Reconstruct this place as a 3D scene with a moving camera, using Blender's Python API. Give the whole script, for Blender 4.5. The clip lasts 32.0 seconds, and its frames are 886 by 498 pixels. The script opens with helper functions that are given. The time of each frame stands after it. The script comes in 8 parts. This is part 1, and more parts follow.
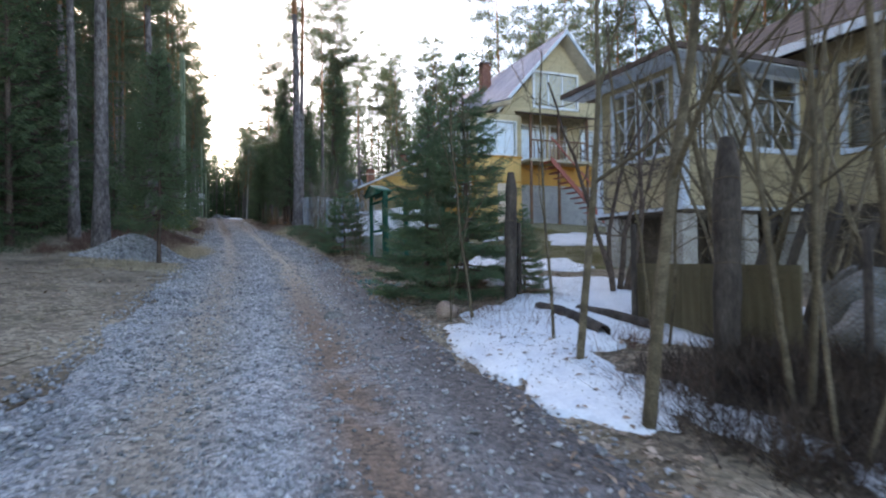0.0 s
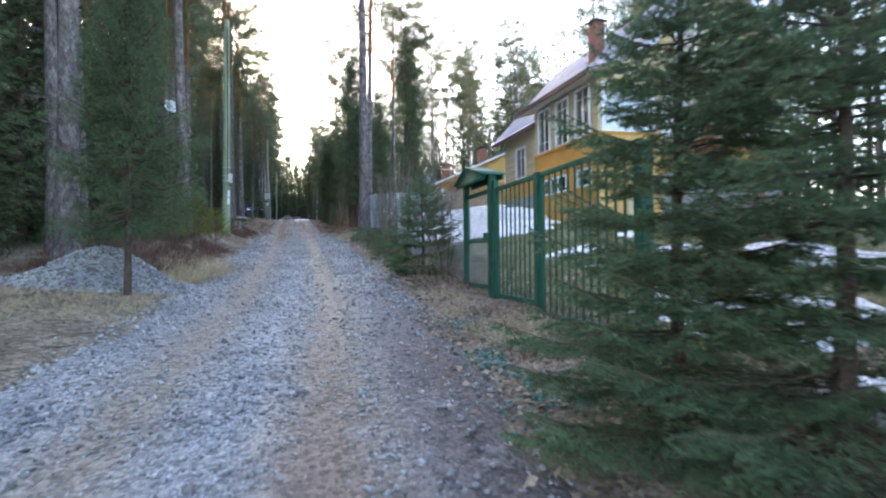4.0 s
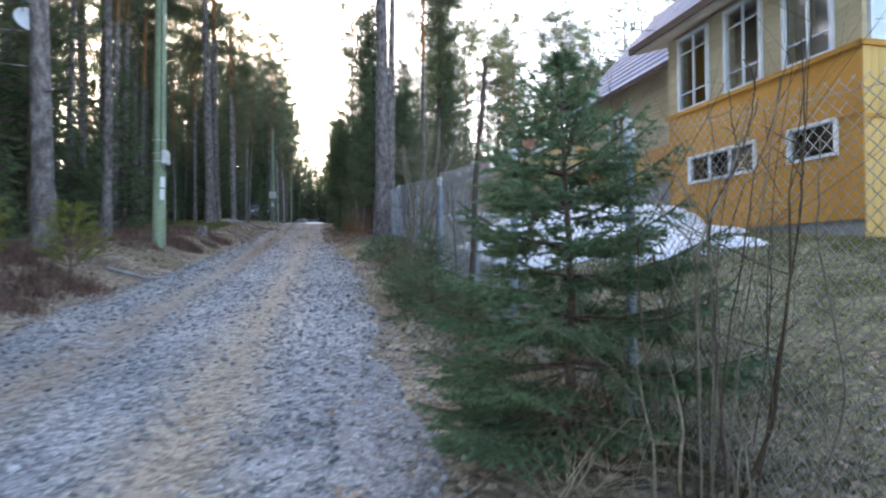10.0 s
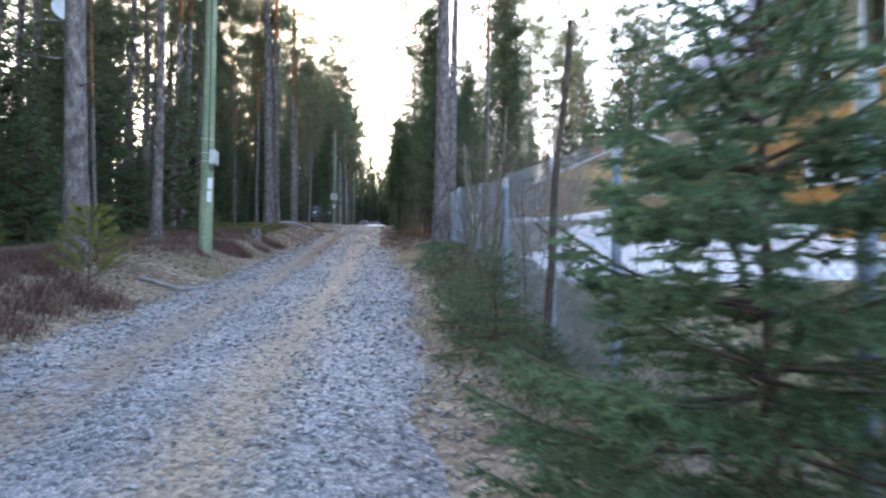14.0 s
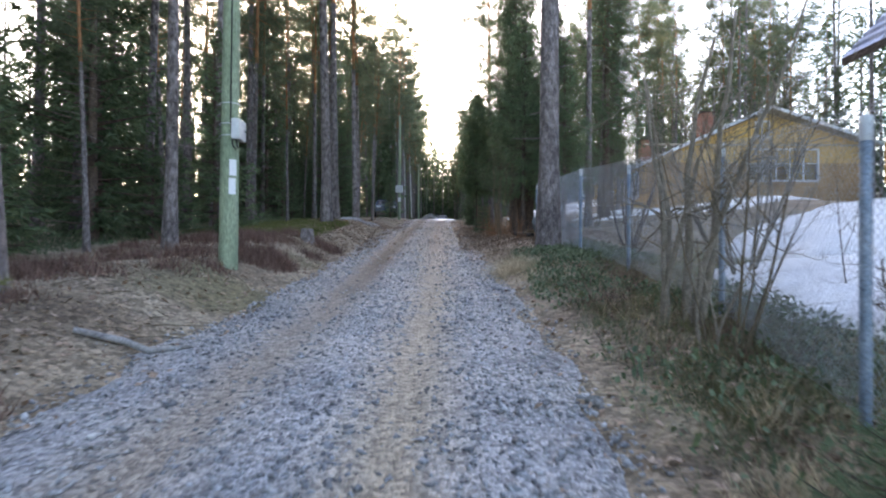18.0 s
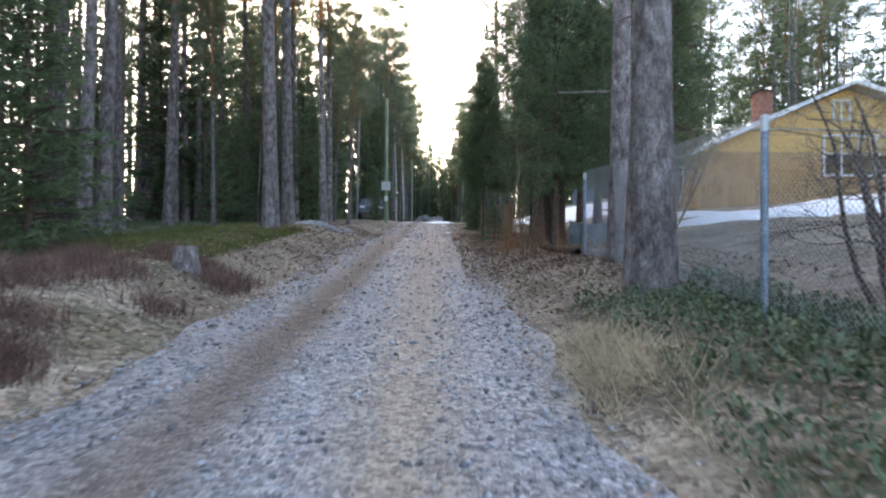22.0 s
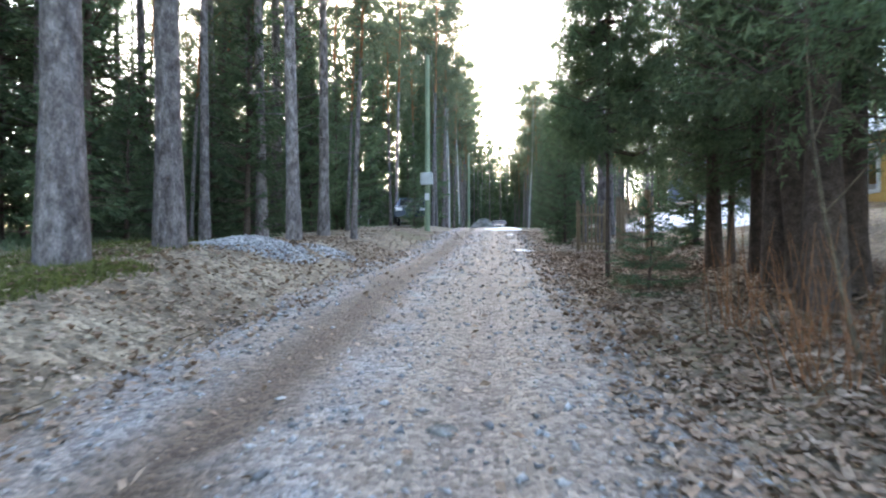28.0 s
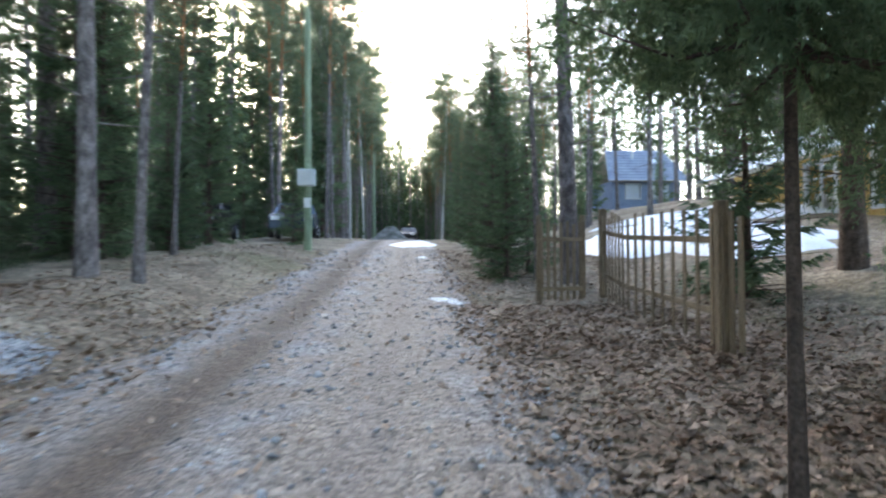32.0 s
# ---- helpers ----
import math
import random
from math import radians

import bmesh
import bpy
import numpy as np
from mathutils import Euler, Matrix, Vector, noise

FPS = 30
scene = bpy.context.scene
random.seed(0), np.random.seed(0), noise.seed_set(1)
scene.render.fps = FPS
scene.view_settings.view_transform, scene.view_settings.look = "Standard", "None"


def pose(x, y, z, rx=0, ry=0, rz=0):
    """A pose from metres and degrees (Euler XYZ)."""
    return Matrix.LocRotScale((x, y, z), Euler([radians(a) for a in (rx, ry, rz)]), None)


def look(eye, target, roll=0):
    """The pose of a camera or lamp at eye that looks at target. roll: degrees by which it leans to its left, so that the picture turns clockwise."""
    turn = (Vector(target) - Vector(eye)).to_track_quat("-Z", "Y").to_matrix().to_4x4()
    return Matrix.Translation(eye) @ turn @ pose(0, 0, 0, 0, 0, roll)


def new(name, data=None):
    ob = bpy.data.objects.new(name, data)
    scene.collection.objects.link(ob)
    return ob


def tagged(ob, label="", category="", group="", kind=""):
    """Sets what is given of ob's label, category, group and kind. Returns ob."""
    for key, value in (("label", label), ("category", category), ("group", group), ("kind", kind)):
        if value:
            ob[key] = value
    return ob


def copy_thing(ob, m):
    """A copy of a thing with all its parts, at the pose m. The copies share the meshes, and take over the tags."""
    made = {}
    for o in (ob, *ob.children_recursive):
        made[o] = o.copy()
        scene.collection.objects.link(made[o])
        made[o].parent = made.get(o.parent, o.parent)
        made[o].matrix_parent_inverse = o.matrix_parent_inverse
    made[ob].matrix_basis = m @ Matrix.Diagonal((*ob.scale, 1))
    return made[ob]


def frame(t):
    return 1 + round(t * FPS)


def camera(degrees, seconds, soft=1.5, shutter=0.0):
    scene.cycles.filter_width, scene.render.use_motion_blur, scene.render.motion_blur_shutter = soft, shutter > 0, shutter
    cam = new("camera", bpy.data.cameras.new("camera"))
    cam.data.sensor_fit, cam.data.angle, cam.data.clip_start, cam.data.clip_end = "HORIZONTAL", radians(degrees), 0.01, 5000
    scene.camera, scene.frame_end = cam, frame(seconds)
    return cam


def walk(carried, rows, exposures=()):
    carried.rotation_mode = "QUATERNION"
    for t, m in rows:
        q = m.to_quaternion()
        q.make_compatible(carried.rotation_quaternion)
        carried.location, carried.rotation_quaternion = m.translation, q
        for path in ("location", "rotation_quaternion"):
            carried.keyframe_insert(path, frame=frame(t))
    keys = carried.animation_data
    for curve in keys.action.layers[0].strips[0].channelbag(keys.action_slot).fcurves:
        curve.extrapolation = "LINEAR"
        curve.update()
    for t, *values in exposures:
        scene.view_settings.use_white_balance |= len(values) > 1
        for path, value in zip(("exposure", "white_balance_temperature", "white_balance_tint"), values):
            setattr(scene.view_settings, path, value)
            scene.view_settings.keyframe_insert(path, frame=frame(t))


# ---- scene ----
cam = camera(76.0, 32.0, 2.1, 0.5)
PATH = [
    (0.0, pose(0.000, 0.000, 1.250, 90.60, 0.80, -22.00)),
    (0.5, pose(0.154, 0.766, 1.298, 90.50, 0.70, -21.80)),
    (1.0, pose(0.335, 1.470, 1.394, 90.60, 0.70, -21.50)),
    (1.5, pose(0.489, 2.236, 1.442, 90.50, 0.70, -20.70)),
    (2.0, pose(0.706, 3.028, 1.442, 90.60, 0.80, -20.30)),
    (2.5, pose(0.815, 3.812, 1.490, 90.60, 0.70, -18.80)),
    (3.0, pose(0.952, 4.534, 1.586, 90.70, 0.70, -17.60)),
    (3.5, pose(0.999, 5.291, 1.634, 90.70, 0.60, -15.70)),
    (4.0, pose(1.135, 6.013, 1.682, 90.70, 0.60, -14.90)),
    (4.5, pose(1.182, 6.770, 1.730, 90.70, 0.60, -13.20)),
    (6.5, pose(1.451, 9.871, 1.874, 90.80, 0.30, -9.80)),
    (7.0, pose(1.543, 10.611, 1.922, 90.80, 0.30, -9.60)),
    (7.5, pose(1.608, 11.413, 1.970, 90.80, 0.30, -9.30)),
    (8.0, pose(1.745, 12.134, 2.018, 90.80, 0.30, -9.20)),
    (8.5, pose(1.854, 12.918, 2.114, 90.80, 0.30, -9.10)),
    (9.0, pose(2.035, 13.622, 2.162, 90.80, 0.30, -9.00)),
    (9.5, pose(2.198, 14.281, 2.258, 90.90, 0.40, -9.30)),
    (10.0, pose(2.458, 14.797, 2.306, 91.00, 0.40, -12.40)),
    (10.5, pose(2.789, 15.232, 2.450, 91.20, 0.80, -15.20)),
    (11.0, pose(3.040, 15.597, 2.498, 91.30, 0.70, -17.20)),
    (11.5, pose(3.263, 15.765, 2.498, 91.60, 0.70, -16.70)),
    (12.0, pose(3.326, 15.792, 2.498, 91.90, 0.30, -13.90)),
    (12.5, pose(3.326, 15.792, 2.498, 92.00, 0.00, -12.30)),
    (13.0, pose(3.237, 15.828, 2.498, 91.80, -0.10, -11.20)),
    (13.5, pose(2.889, 15.865, 2.498, 91.70, -0.80, -10.00)),
    (14.0, pose(2.712, 16.195, 2.498, 91.20, -0.60, -6.20)),
    (14.5, pose(2.563, 16.722, 2.546, 90.60, -0.30, -1.60)),
    (15.0, pose(2.368, 17.266, 2.546, 90.40, -0.40, -1.10)),
    (15.5, pose(2.148, 17.873, 2.594, 90.50, -0.50, -0.70)),
    (17.5, pose(2.137, 19.896, 2.786, 90.40, -0.30, -0.10)),
    (18.0, pose(2.113, 20.734, 2.882, 90.40, -0.30, 0.00)),
    (18.5, pose(2.134, 21.554, 2.930, 90.40, -0.30, 0.10)),
    (19.0, pose(2.110, 22.392, 2.978, 90.40, -0.30, 0.30)),
    (19.5, pose(2.113, 23.168, 3.074, 90.40, -0.40, 0.20)),
    (20.0, pose(2.089, 24.006, 3.122, 90.40, -0.40, 0.60)),
    (20.5, pose(2.083, 24.888, 3.170, 90.40, -0.50, 0.70)),
    (21.0, pose(2.033, 25.788, 3.266, 90.40, -0.40, 0.80)),
    (21.5, pose(2.116, 26.635, 3.314, 90.40, -0.40, -0.30)),
    (22.0, pose(2.154, 27.499, 3.410, 90.50, -0.40, -0.40)),
    (22.5, pose(2.193, 28.364, 3.506, 90.50, -0.40, -0.50)),
    (23.0, pose(2.169, 29.202, 3.554, 90.50, -0.40, -0.40)),
    (23.5, pose(2.145, 30.040, 3.650, 90.50, -0.40, -0.50)),
    (24.0, pose(2.139, 30.922, 3.698, 90.50, -0.40, -0.40)),
    (24.5, pose(2.089, 31.823, 3.746, 90.50, -0.40, -1.10)),
    (25.0, pose(2.065, 32.661, 3.842, 90.50, -0.30, -1.20)),
    (25.5, pose(2.077, 33.588, 3.938, 90.50, -0.30, -1.00)),
    (26.0, pose(2.054, 34.425, 4.034, 90.50, -0.30, 0.40)),
    (26.5, pose(2.048, 35.308, 4.082, 90.50, -0.40, 2.30)),
    (28.5, pose(2.050, 38.500, 4.250, 90.90, 0.10, 6.20)),
    (29.0, pose(2.033, 39.322, 4.358, 91.00, 0.10, 6.30)),
    (29.5, pose(1.969, 40.125, 4.430, 91.00, 0.00, 6.30)),
    (30.0, pose(1.938, 40.914, 4.538, 91.00, 0.10, 6.40)),
    (30.5, pose(1.907, 41.703, 4.646, 91.00, 0.10, 6.10)),
    (31.0, pose(1.910, 42.478, 4.754, 91.00, 0.20, 5.80)),
    (31.5, pose(1.993, 43.260, 4.826, 91.00, 0.20, 3.00)),
    (32.0, pose(2.109, 44.028, 4.934, 91.10, 0.30, -3.20)),
]
walk(cam, PATH, [(0.0, 2.1, 7400, 16), (3.0, 2.36, 7400, 16), (4.2, 2.76, 7400, 16), (7.0, 2.52, 7500, 16), (10.0, 2.68, 7500, 16), (13.0, 2.84, 7300, 17), (19.0, 2.72, 7700, 18), (22.0, 2.98, 7700, 17), (25.0, 3.3, 7700, 16), (29.0, 3.56, 7300, 10), (32.0, 3.34, 7300, 9)])

# ---- light: bright hazy evening sky, low sun behind the woods ahead ----
world = bpy.data.worlds.new("sky")
scene.world = world
world.use_nodes = True
wn = world.node_tree
sky = wn.nodes.new("ShaderNodeTexSky")
sky.sky_type = "NISHITA"
sky.sun_disc = False
sky.sun_elevation, sky.sun_rotation = radians(24), radians(-14)
sky.air_density, sky.dust_density, sky.ozone_density = 1.0, 1.5, 2.0
wn.links.new(sky.outputs[0], wn.nodes["Background"].inputs[0])
wn.nodes["Background"].inputs[1].default_value = 0.15
sun_data = bpy.data.lights.new("sun", "SUN")
sun_data.energy, sun_data.angle, sun_data.color = 0.8, radians(12), (1.0, 0.86, 0.7)
sun = new("sun", sun_data)
sun.matrix_world = look((-40, 160, 40), (0, 10, 0))

# ---- materials ----
MATS = {}


def material(name, colours, scale=4.0, fine=60.0, rough=0.8, bump=0.3, bump_scale=None, metal=0.0, spec=0.3, stretch=(1, 1, 1),
             vary=0.0, fine_mix=0.35, translucent=0.0):
    """Two scales of noise over two or three colours, fine relief, and an optional change from object to object."""
    m = bpy.data.materials.new(name)
    m.use_nodes = True
    n, l = m.node_tree.nodes, m.node_tree.links
    b = n["Principled BSDF"]
    tc, mp = n.new("ShaderNodeTexCoord"), n.new("ShaderNodeMapping")
    l.new(tc.outputs["Object"], mp.inputs[0])
    mp.inputs["Scale"].default_value = stretch
    big, small = n.new("ShaderNodeTexNoise"), n.new("ShaderNodeTexNoise")
    for t, s, d in ((big, scale, 5), (small, fine, 3)):
        t.inputs["Scale"].default_value = s
        t.inputs["Detail"].default_value = d
        l.new(mp.outputs[0], t.inputs["Vector"])
    ramp = n.new("ShaderNodeValToRGB")
    cr = ramp.color_ramp
    cr.elements[0].position, cr.elements[1].position = 0.32, 0.68
    cr.elements[0].color, cr.elements[1].color = (*colours[0], 1), (*colours[-1], 1)
    if len(colours) == 3:
        cr.elements.new(0.5).color = (*colours[1], 1)
    l.new(big.outputs[0], ramp.inputs[0])
    fr = n.new("ShaderNodeMapRange")
    fr.inputs["From Min"].default_value, fr.inputs["From Max"].default_value = 0.3, 0.7
    fr.inputs["To Min"].default_value, fr.inputs["To Max"].default_value = 1 - fine_mix, 1 + fine_mix
    l.new(small.outputs[0], fr.inputs[0])
    mul = n.new("ShaderNodeVectorMath")
    mul.operation = "SCALE"
    l.new(ramp.outputs[0], mul.inputs[0])
    l.new(fr.outputs[0], mul.inputs["Scale"])
    out = mul.outputs[0]
    if vary:
        oi, vr, m2 = n.new("ShaderNodeObjectInfo"), n.new("ShaderNodeMapRange"), n.new("ShaderNodeVectorMath")
        vr.inputs["To Min"].default_value, vr.inputs["To Max"].default_value = 1 - vary, 1 + vary
        m2.operation = "SCALE"
        l.new(oi.outputs["Random"], vr.inputs[0])
        l.new(out, m2.inputs[0])
        l.new(vr.outputs[0], m2.inputs["Scale"])
        out = m2.outputs[0]
    l.new(out, b.inputs["Base Color"])
    b.inputs["Roughness"].default_value, b.inputs["Metallic"].default_value = rough, metal
    b.inputs["Specular IOR Level"].default_value = spec
    if bump:
        bp = n.new("ShaderNodeBump")
        bp.inputs["Strength"].default_value = bump
        bp.inputs["Distance"].default_value = 0.02
        src = small
        if bump_scale:
            src = n.new("ShaderNodeTexNoise")
            src.inputs["Scale"].default_value = bump_scale
            src.inputs["Detail"].default_value = 4
            l.new(mp.outputs[0], src.inputs["Vector"])
        l.new(src.outputs[0], bp.inputs["Height"])
        l.new(bp.outputs[0], b.inputs["Normal"])
    if translucent:
        tr, mx = n.new("ShaderNodeBsdfTranslucent"), n.new("ShaderNodeMixShader")
        mx.inputs[0].default_value = translucent
        l.new(out, tr.inputs[0])
        l.new(b.outputs[0], mx.inputs[1])
        l.new(tr.outputs[0], mx.inputs[2])
        l.new(mx.outputs[0], n["Material Output"].inputs[0])
    MATS[name] = m
    return m


def glassy(name, tint=(0.9, 0.95, 1.0)):
    """Window glass: a clear mirror-like pane."""
    m = bpy.data.materials.new(name)
    m.use_nodes = True
    b = m.node_tree.nodes["Principled BSDF"]
    b.inputs["Base Color"].default_value = (*tint, 1)
    b.inputs["Roughness"].default_value = 0.03
    b.inputs["Transmission Weight"].default_value = 1.0
    b.inputs["IOR"].default_value = 1.45
    return m


def island_tint(m, low, high):
    """Lightens and darkens every loose piece of a joined mesh by chance."""
    n, l = m.node_tree.nodes, m.node_tree.links
    b = n["Principled BSDF"]
    src = b.inputs["Base Color"].links[0].from_socket
    g, r, s = n.new("ShaderNodeNewGeometry"), n.new("ShaderNodeMapRange"), n.new("ShaderNodeVectorMath")
    s.operation = "SCALE"
    r.inputs["To Min"].default_value, r.inputs["To Max"].default_value = low, high
    l.new(g.outputs["Random Per Island"], r.inputs[0])
    l.new(src, s.inputs[0])
    l.new(r.outputs[0], s.inputs["Scale"])
    l.new(s.outputs[0], b.inputs["Base Color"])
    return m


M_BARK = material("pine_bark", [(0.085, 0.07, 0.068), (0.175, 0.15, 0.145), (0.27, 0.24, 0.235)], 9, 45, 0.95, 0.9, 26, stretch=(1, 1, 0.55), vary=0.2)
M_BARK_UP = material("pine_bark_orange", [(0.22, 0.10, 0.05), (0.36, 0.17, 0.08)], 6, 40, 0.9, 0.6, 20, stretch=(1, 1, 0.4), vary=0.15)
M_SBARK = material("spruce_bark", [(0.07, 0.05, 0.04), (0.15, 0.11, 0.09)], 12, 60, 0.95, 0.8, 30, vary=0.2)
M_TWIG = material("twig_bark", [(0.10, 0.075, 0.05), (0.22, 0.18, 0.12)], 14, 80, 0.9, 0.4, vary=0.2)
M_TWIG_OLIVE = material("sapling_bark", [(0.075, 0.058, 0.036), (0.165, 0.13, 0.082)], 10, 70, 0.85, 0.4, vary=0.2)
M_PINE = material("pine_needles", [(0.11, 0.14, 0.083), (0.195, 0.225, 0.138)], 1.2, 12, 0.7, 0, vary=0.3, translucent=0.6)
M_SPRUCE = material("spruce_needles", [(0.08, 0.13, 0.07), (0.15, 0.205, 0.11)], 1.6, 14, 0.7, 0, vary=0.3, translucent=0.5)
M_SPRUCE_NEAR = material("young_spruce_needles", [(0.085, 0.155, 0.088), (0.165, 0.25, 0.13)], 3, 25, 0.6, 0, vary=0.1, translucent=0.3)
M_YPINE = material("young_pine_needles", [(0.14, 0.17, 0.04), (0.26, 0.27, 0.08)], 3, 25, 0.7, 0, vary=0.2, translucent=0.3)
M_HEATHER = island_tint(material("heather", [(0.12, 0.065, 0.05), (0.22, 0.135, 0.105)], 2, 20, 0.9, 0), 0.6, 1.4)
M_COWBERRY = island_tint(material("low_green_shrub", [(0.075, 0.115, 0.06), (0.15, 0.19, 0.105)], 3, 20, 0.6, 0, translucent=0.2), 0.6, 1.4)
M_GRASS = island_tint(material("dry_grass", [(0.30, 0.24, 0.13), (0.46, 0.38, 0.22)], 2, 15, 0.85, 0, translucent=0.2), 0.6, 1.3)
M_LEAF = island_tint(material("fallen_leaf", [(0.21, 0.135, 0.092), (0.345, 0.245, 0.18), (0.44, 0.335, 0.26)], 1.5, 30, 0.85, 0), 0.72, 1.22)
M_STONE = island_tint(material("crushed_stone", [(0.25, 0.26, 0.28), (0.35, 0.355, 0.365), (0.44, 0.43, 0.42)], 0.9, 40, 0.65, 0.3, spec=0.45), 0.38, 1.32)
M_PINKSTONE = material("reddish_granite", [(0.24, 0.165, 0.125), (0.36, 0.255, 0.20), (0.42, 0.32, 0.26)], 4, 60, 0.9, 0.5, 25)
M_BOULDER = material("granite_boulder", [(0.07, 0.075, 0.06), (0.17, 0.165, 0.155), (0.30, 0.29, 0.28)], 2.2, 45, 0.9, 0.9, 12, fine_mix=0.5)
M_SNOW = material("old_snow", [(0.72, 0.75, 0.80), (0.86, 0.88, 0.90)], 2.5, 30, 0.6, 0.6, 14, fine_mix=0.08)


def cells(m, scale, low, high, relief, stretch=(1, 1, 1)):
    """Breaks a surface into small stones or leaves: each cell its own brightness, its middle proud."""
    n, l = m.node_tree.nodes, m.node_tree.links
    b = n["Principled BSDF"]
    tc, mp, v, sp, r, s, bp = n.new("ShaderNodeTexCoord"), n.new("ShaderNodeMapping"), n.new("ShaderNodeTexVoronoi"), n.new("ShaderNodeSeparateXYZ"), n.new("ShaderNodeMapRange"), n.new("ShaderNodeVectorMath"), n.new("ShaderNodeBump")
    s.operation = "SCALE"
    mp.inputs["Scale"].default_value = stretch
    v.inputs["Scale"].default_value = scale
    r.inputs["To Min"].default_value, r.inputs["To Max"].default_value = low, high
    l.new(tc.outputs["Object"], mp.inputs[0])
    l.new(mp.outputs[0], v.inputs["Vector"])
    l.new(v.outputs["Color"], sp.inputs[0])
    l.new(sp.outputs[0], r.inputs[0])
    l.new(b.inputs["Base Color"].links[0].from_socket, s.inputs[0])
    l.new(r.outputs[0], s.inputs["Scale"])
    l.new(s.outputs[0], b.inputs["Base Color"])
    bp.inputs["Strength"].default_value, bp.inputs["Distance"].default_value = relief, 0.02
    bp.invert = True
    l.new(v.outputs["Distance"], bp.inputs["Height"])
    l.new(b.inputs["Normal"].links[0].from_socket, bp.inputs["Normal"])
    l.new(bp.outputs[0], b.inputs["Normal"])
    return m


def ground_material():
    """Forest floor: leaf litter, dry grass, moss and dirt, blended by broad noise."""
    m = material("forest_floor", [(0.145, 0.108, 0.076), (0.24, 0.188, 0.135), (0.32, 0.262, 0.192)], 0.9, 28, 0.95, 0.9, 35)
    n, l = m.node_tree.nodes, m.node_tree.links
    b = n["Principled BSDF"]
    src = b.inputs["Base Color"].links[0].from_socket
    tc, t, r, mx = n.new("ShaderNodeTexCoord"), n.new("ShaderNodeTexNoise"), n.new("ShaderNodeValToRGB"), n.new("ShaderNodeMix")
    t.inputs["Scale"].default_value, t.inputs["Detail"].default_value = 0.35, 6
    r.color_ramp.elements[0].position, r.color_ramp.elements[1].position = 0.56, 0.70
    mx.data_type = "RGBA"
    mx.inputs[7].default_value = (0.17, 0.145, 0.085, 1)
    l.new(tc.outputs["Object"], t.inputs["Vector"])
    l.new(t.outputs[0], r.inputs[0])
    l.new(r.outputs[0], mx.inputs[0])
    l.new(src, mx.inputs[6])
    # the mown yard behind the gate and the fence is olive rather than brown
    sep, yard = n.new("ShaderNodeSeparateXYZ"), n.new("ShaderNodeMix")
    l.new(tc.outputs["Object"], sep.inputs[0])
    mask = None
    for axis, lo, hi in ((0, 4.3, 5.2), (1, 9, 12), (1, 33, 28)):
        r2, k = n.new("ShaderNodeMapRange"), n.new("ShaderNodeMath")
        r2.inputs["From Min"].default_value, r2.inputs["From Max"].default_value = lo, hi
        l.new(sep.outputs[axis], r2.inputs[0])
        k.operation = "MULTIPLY"
        k.inputs[1].default_value = 0.75
        l.new(r2.outputs[0], k.inputs[0])
        if mask:
            l.new(mask, k.inputs[1])
        mask = k.outputs[0]
    yard.data_type = "RGBA"
    yard.inputs[7].default_value = (0.20, 0.185, 0.095, 1)
    l.new(mask, yard.inputs[0])
    l.new(mx.outputs[2], yard.inputs[6])
    l.new(yard.outputs[2], b.inputs["Base Color"])
    return m


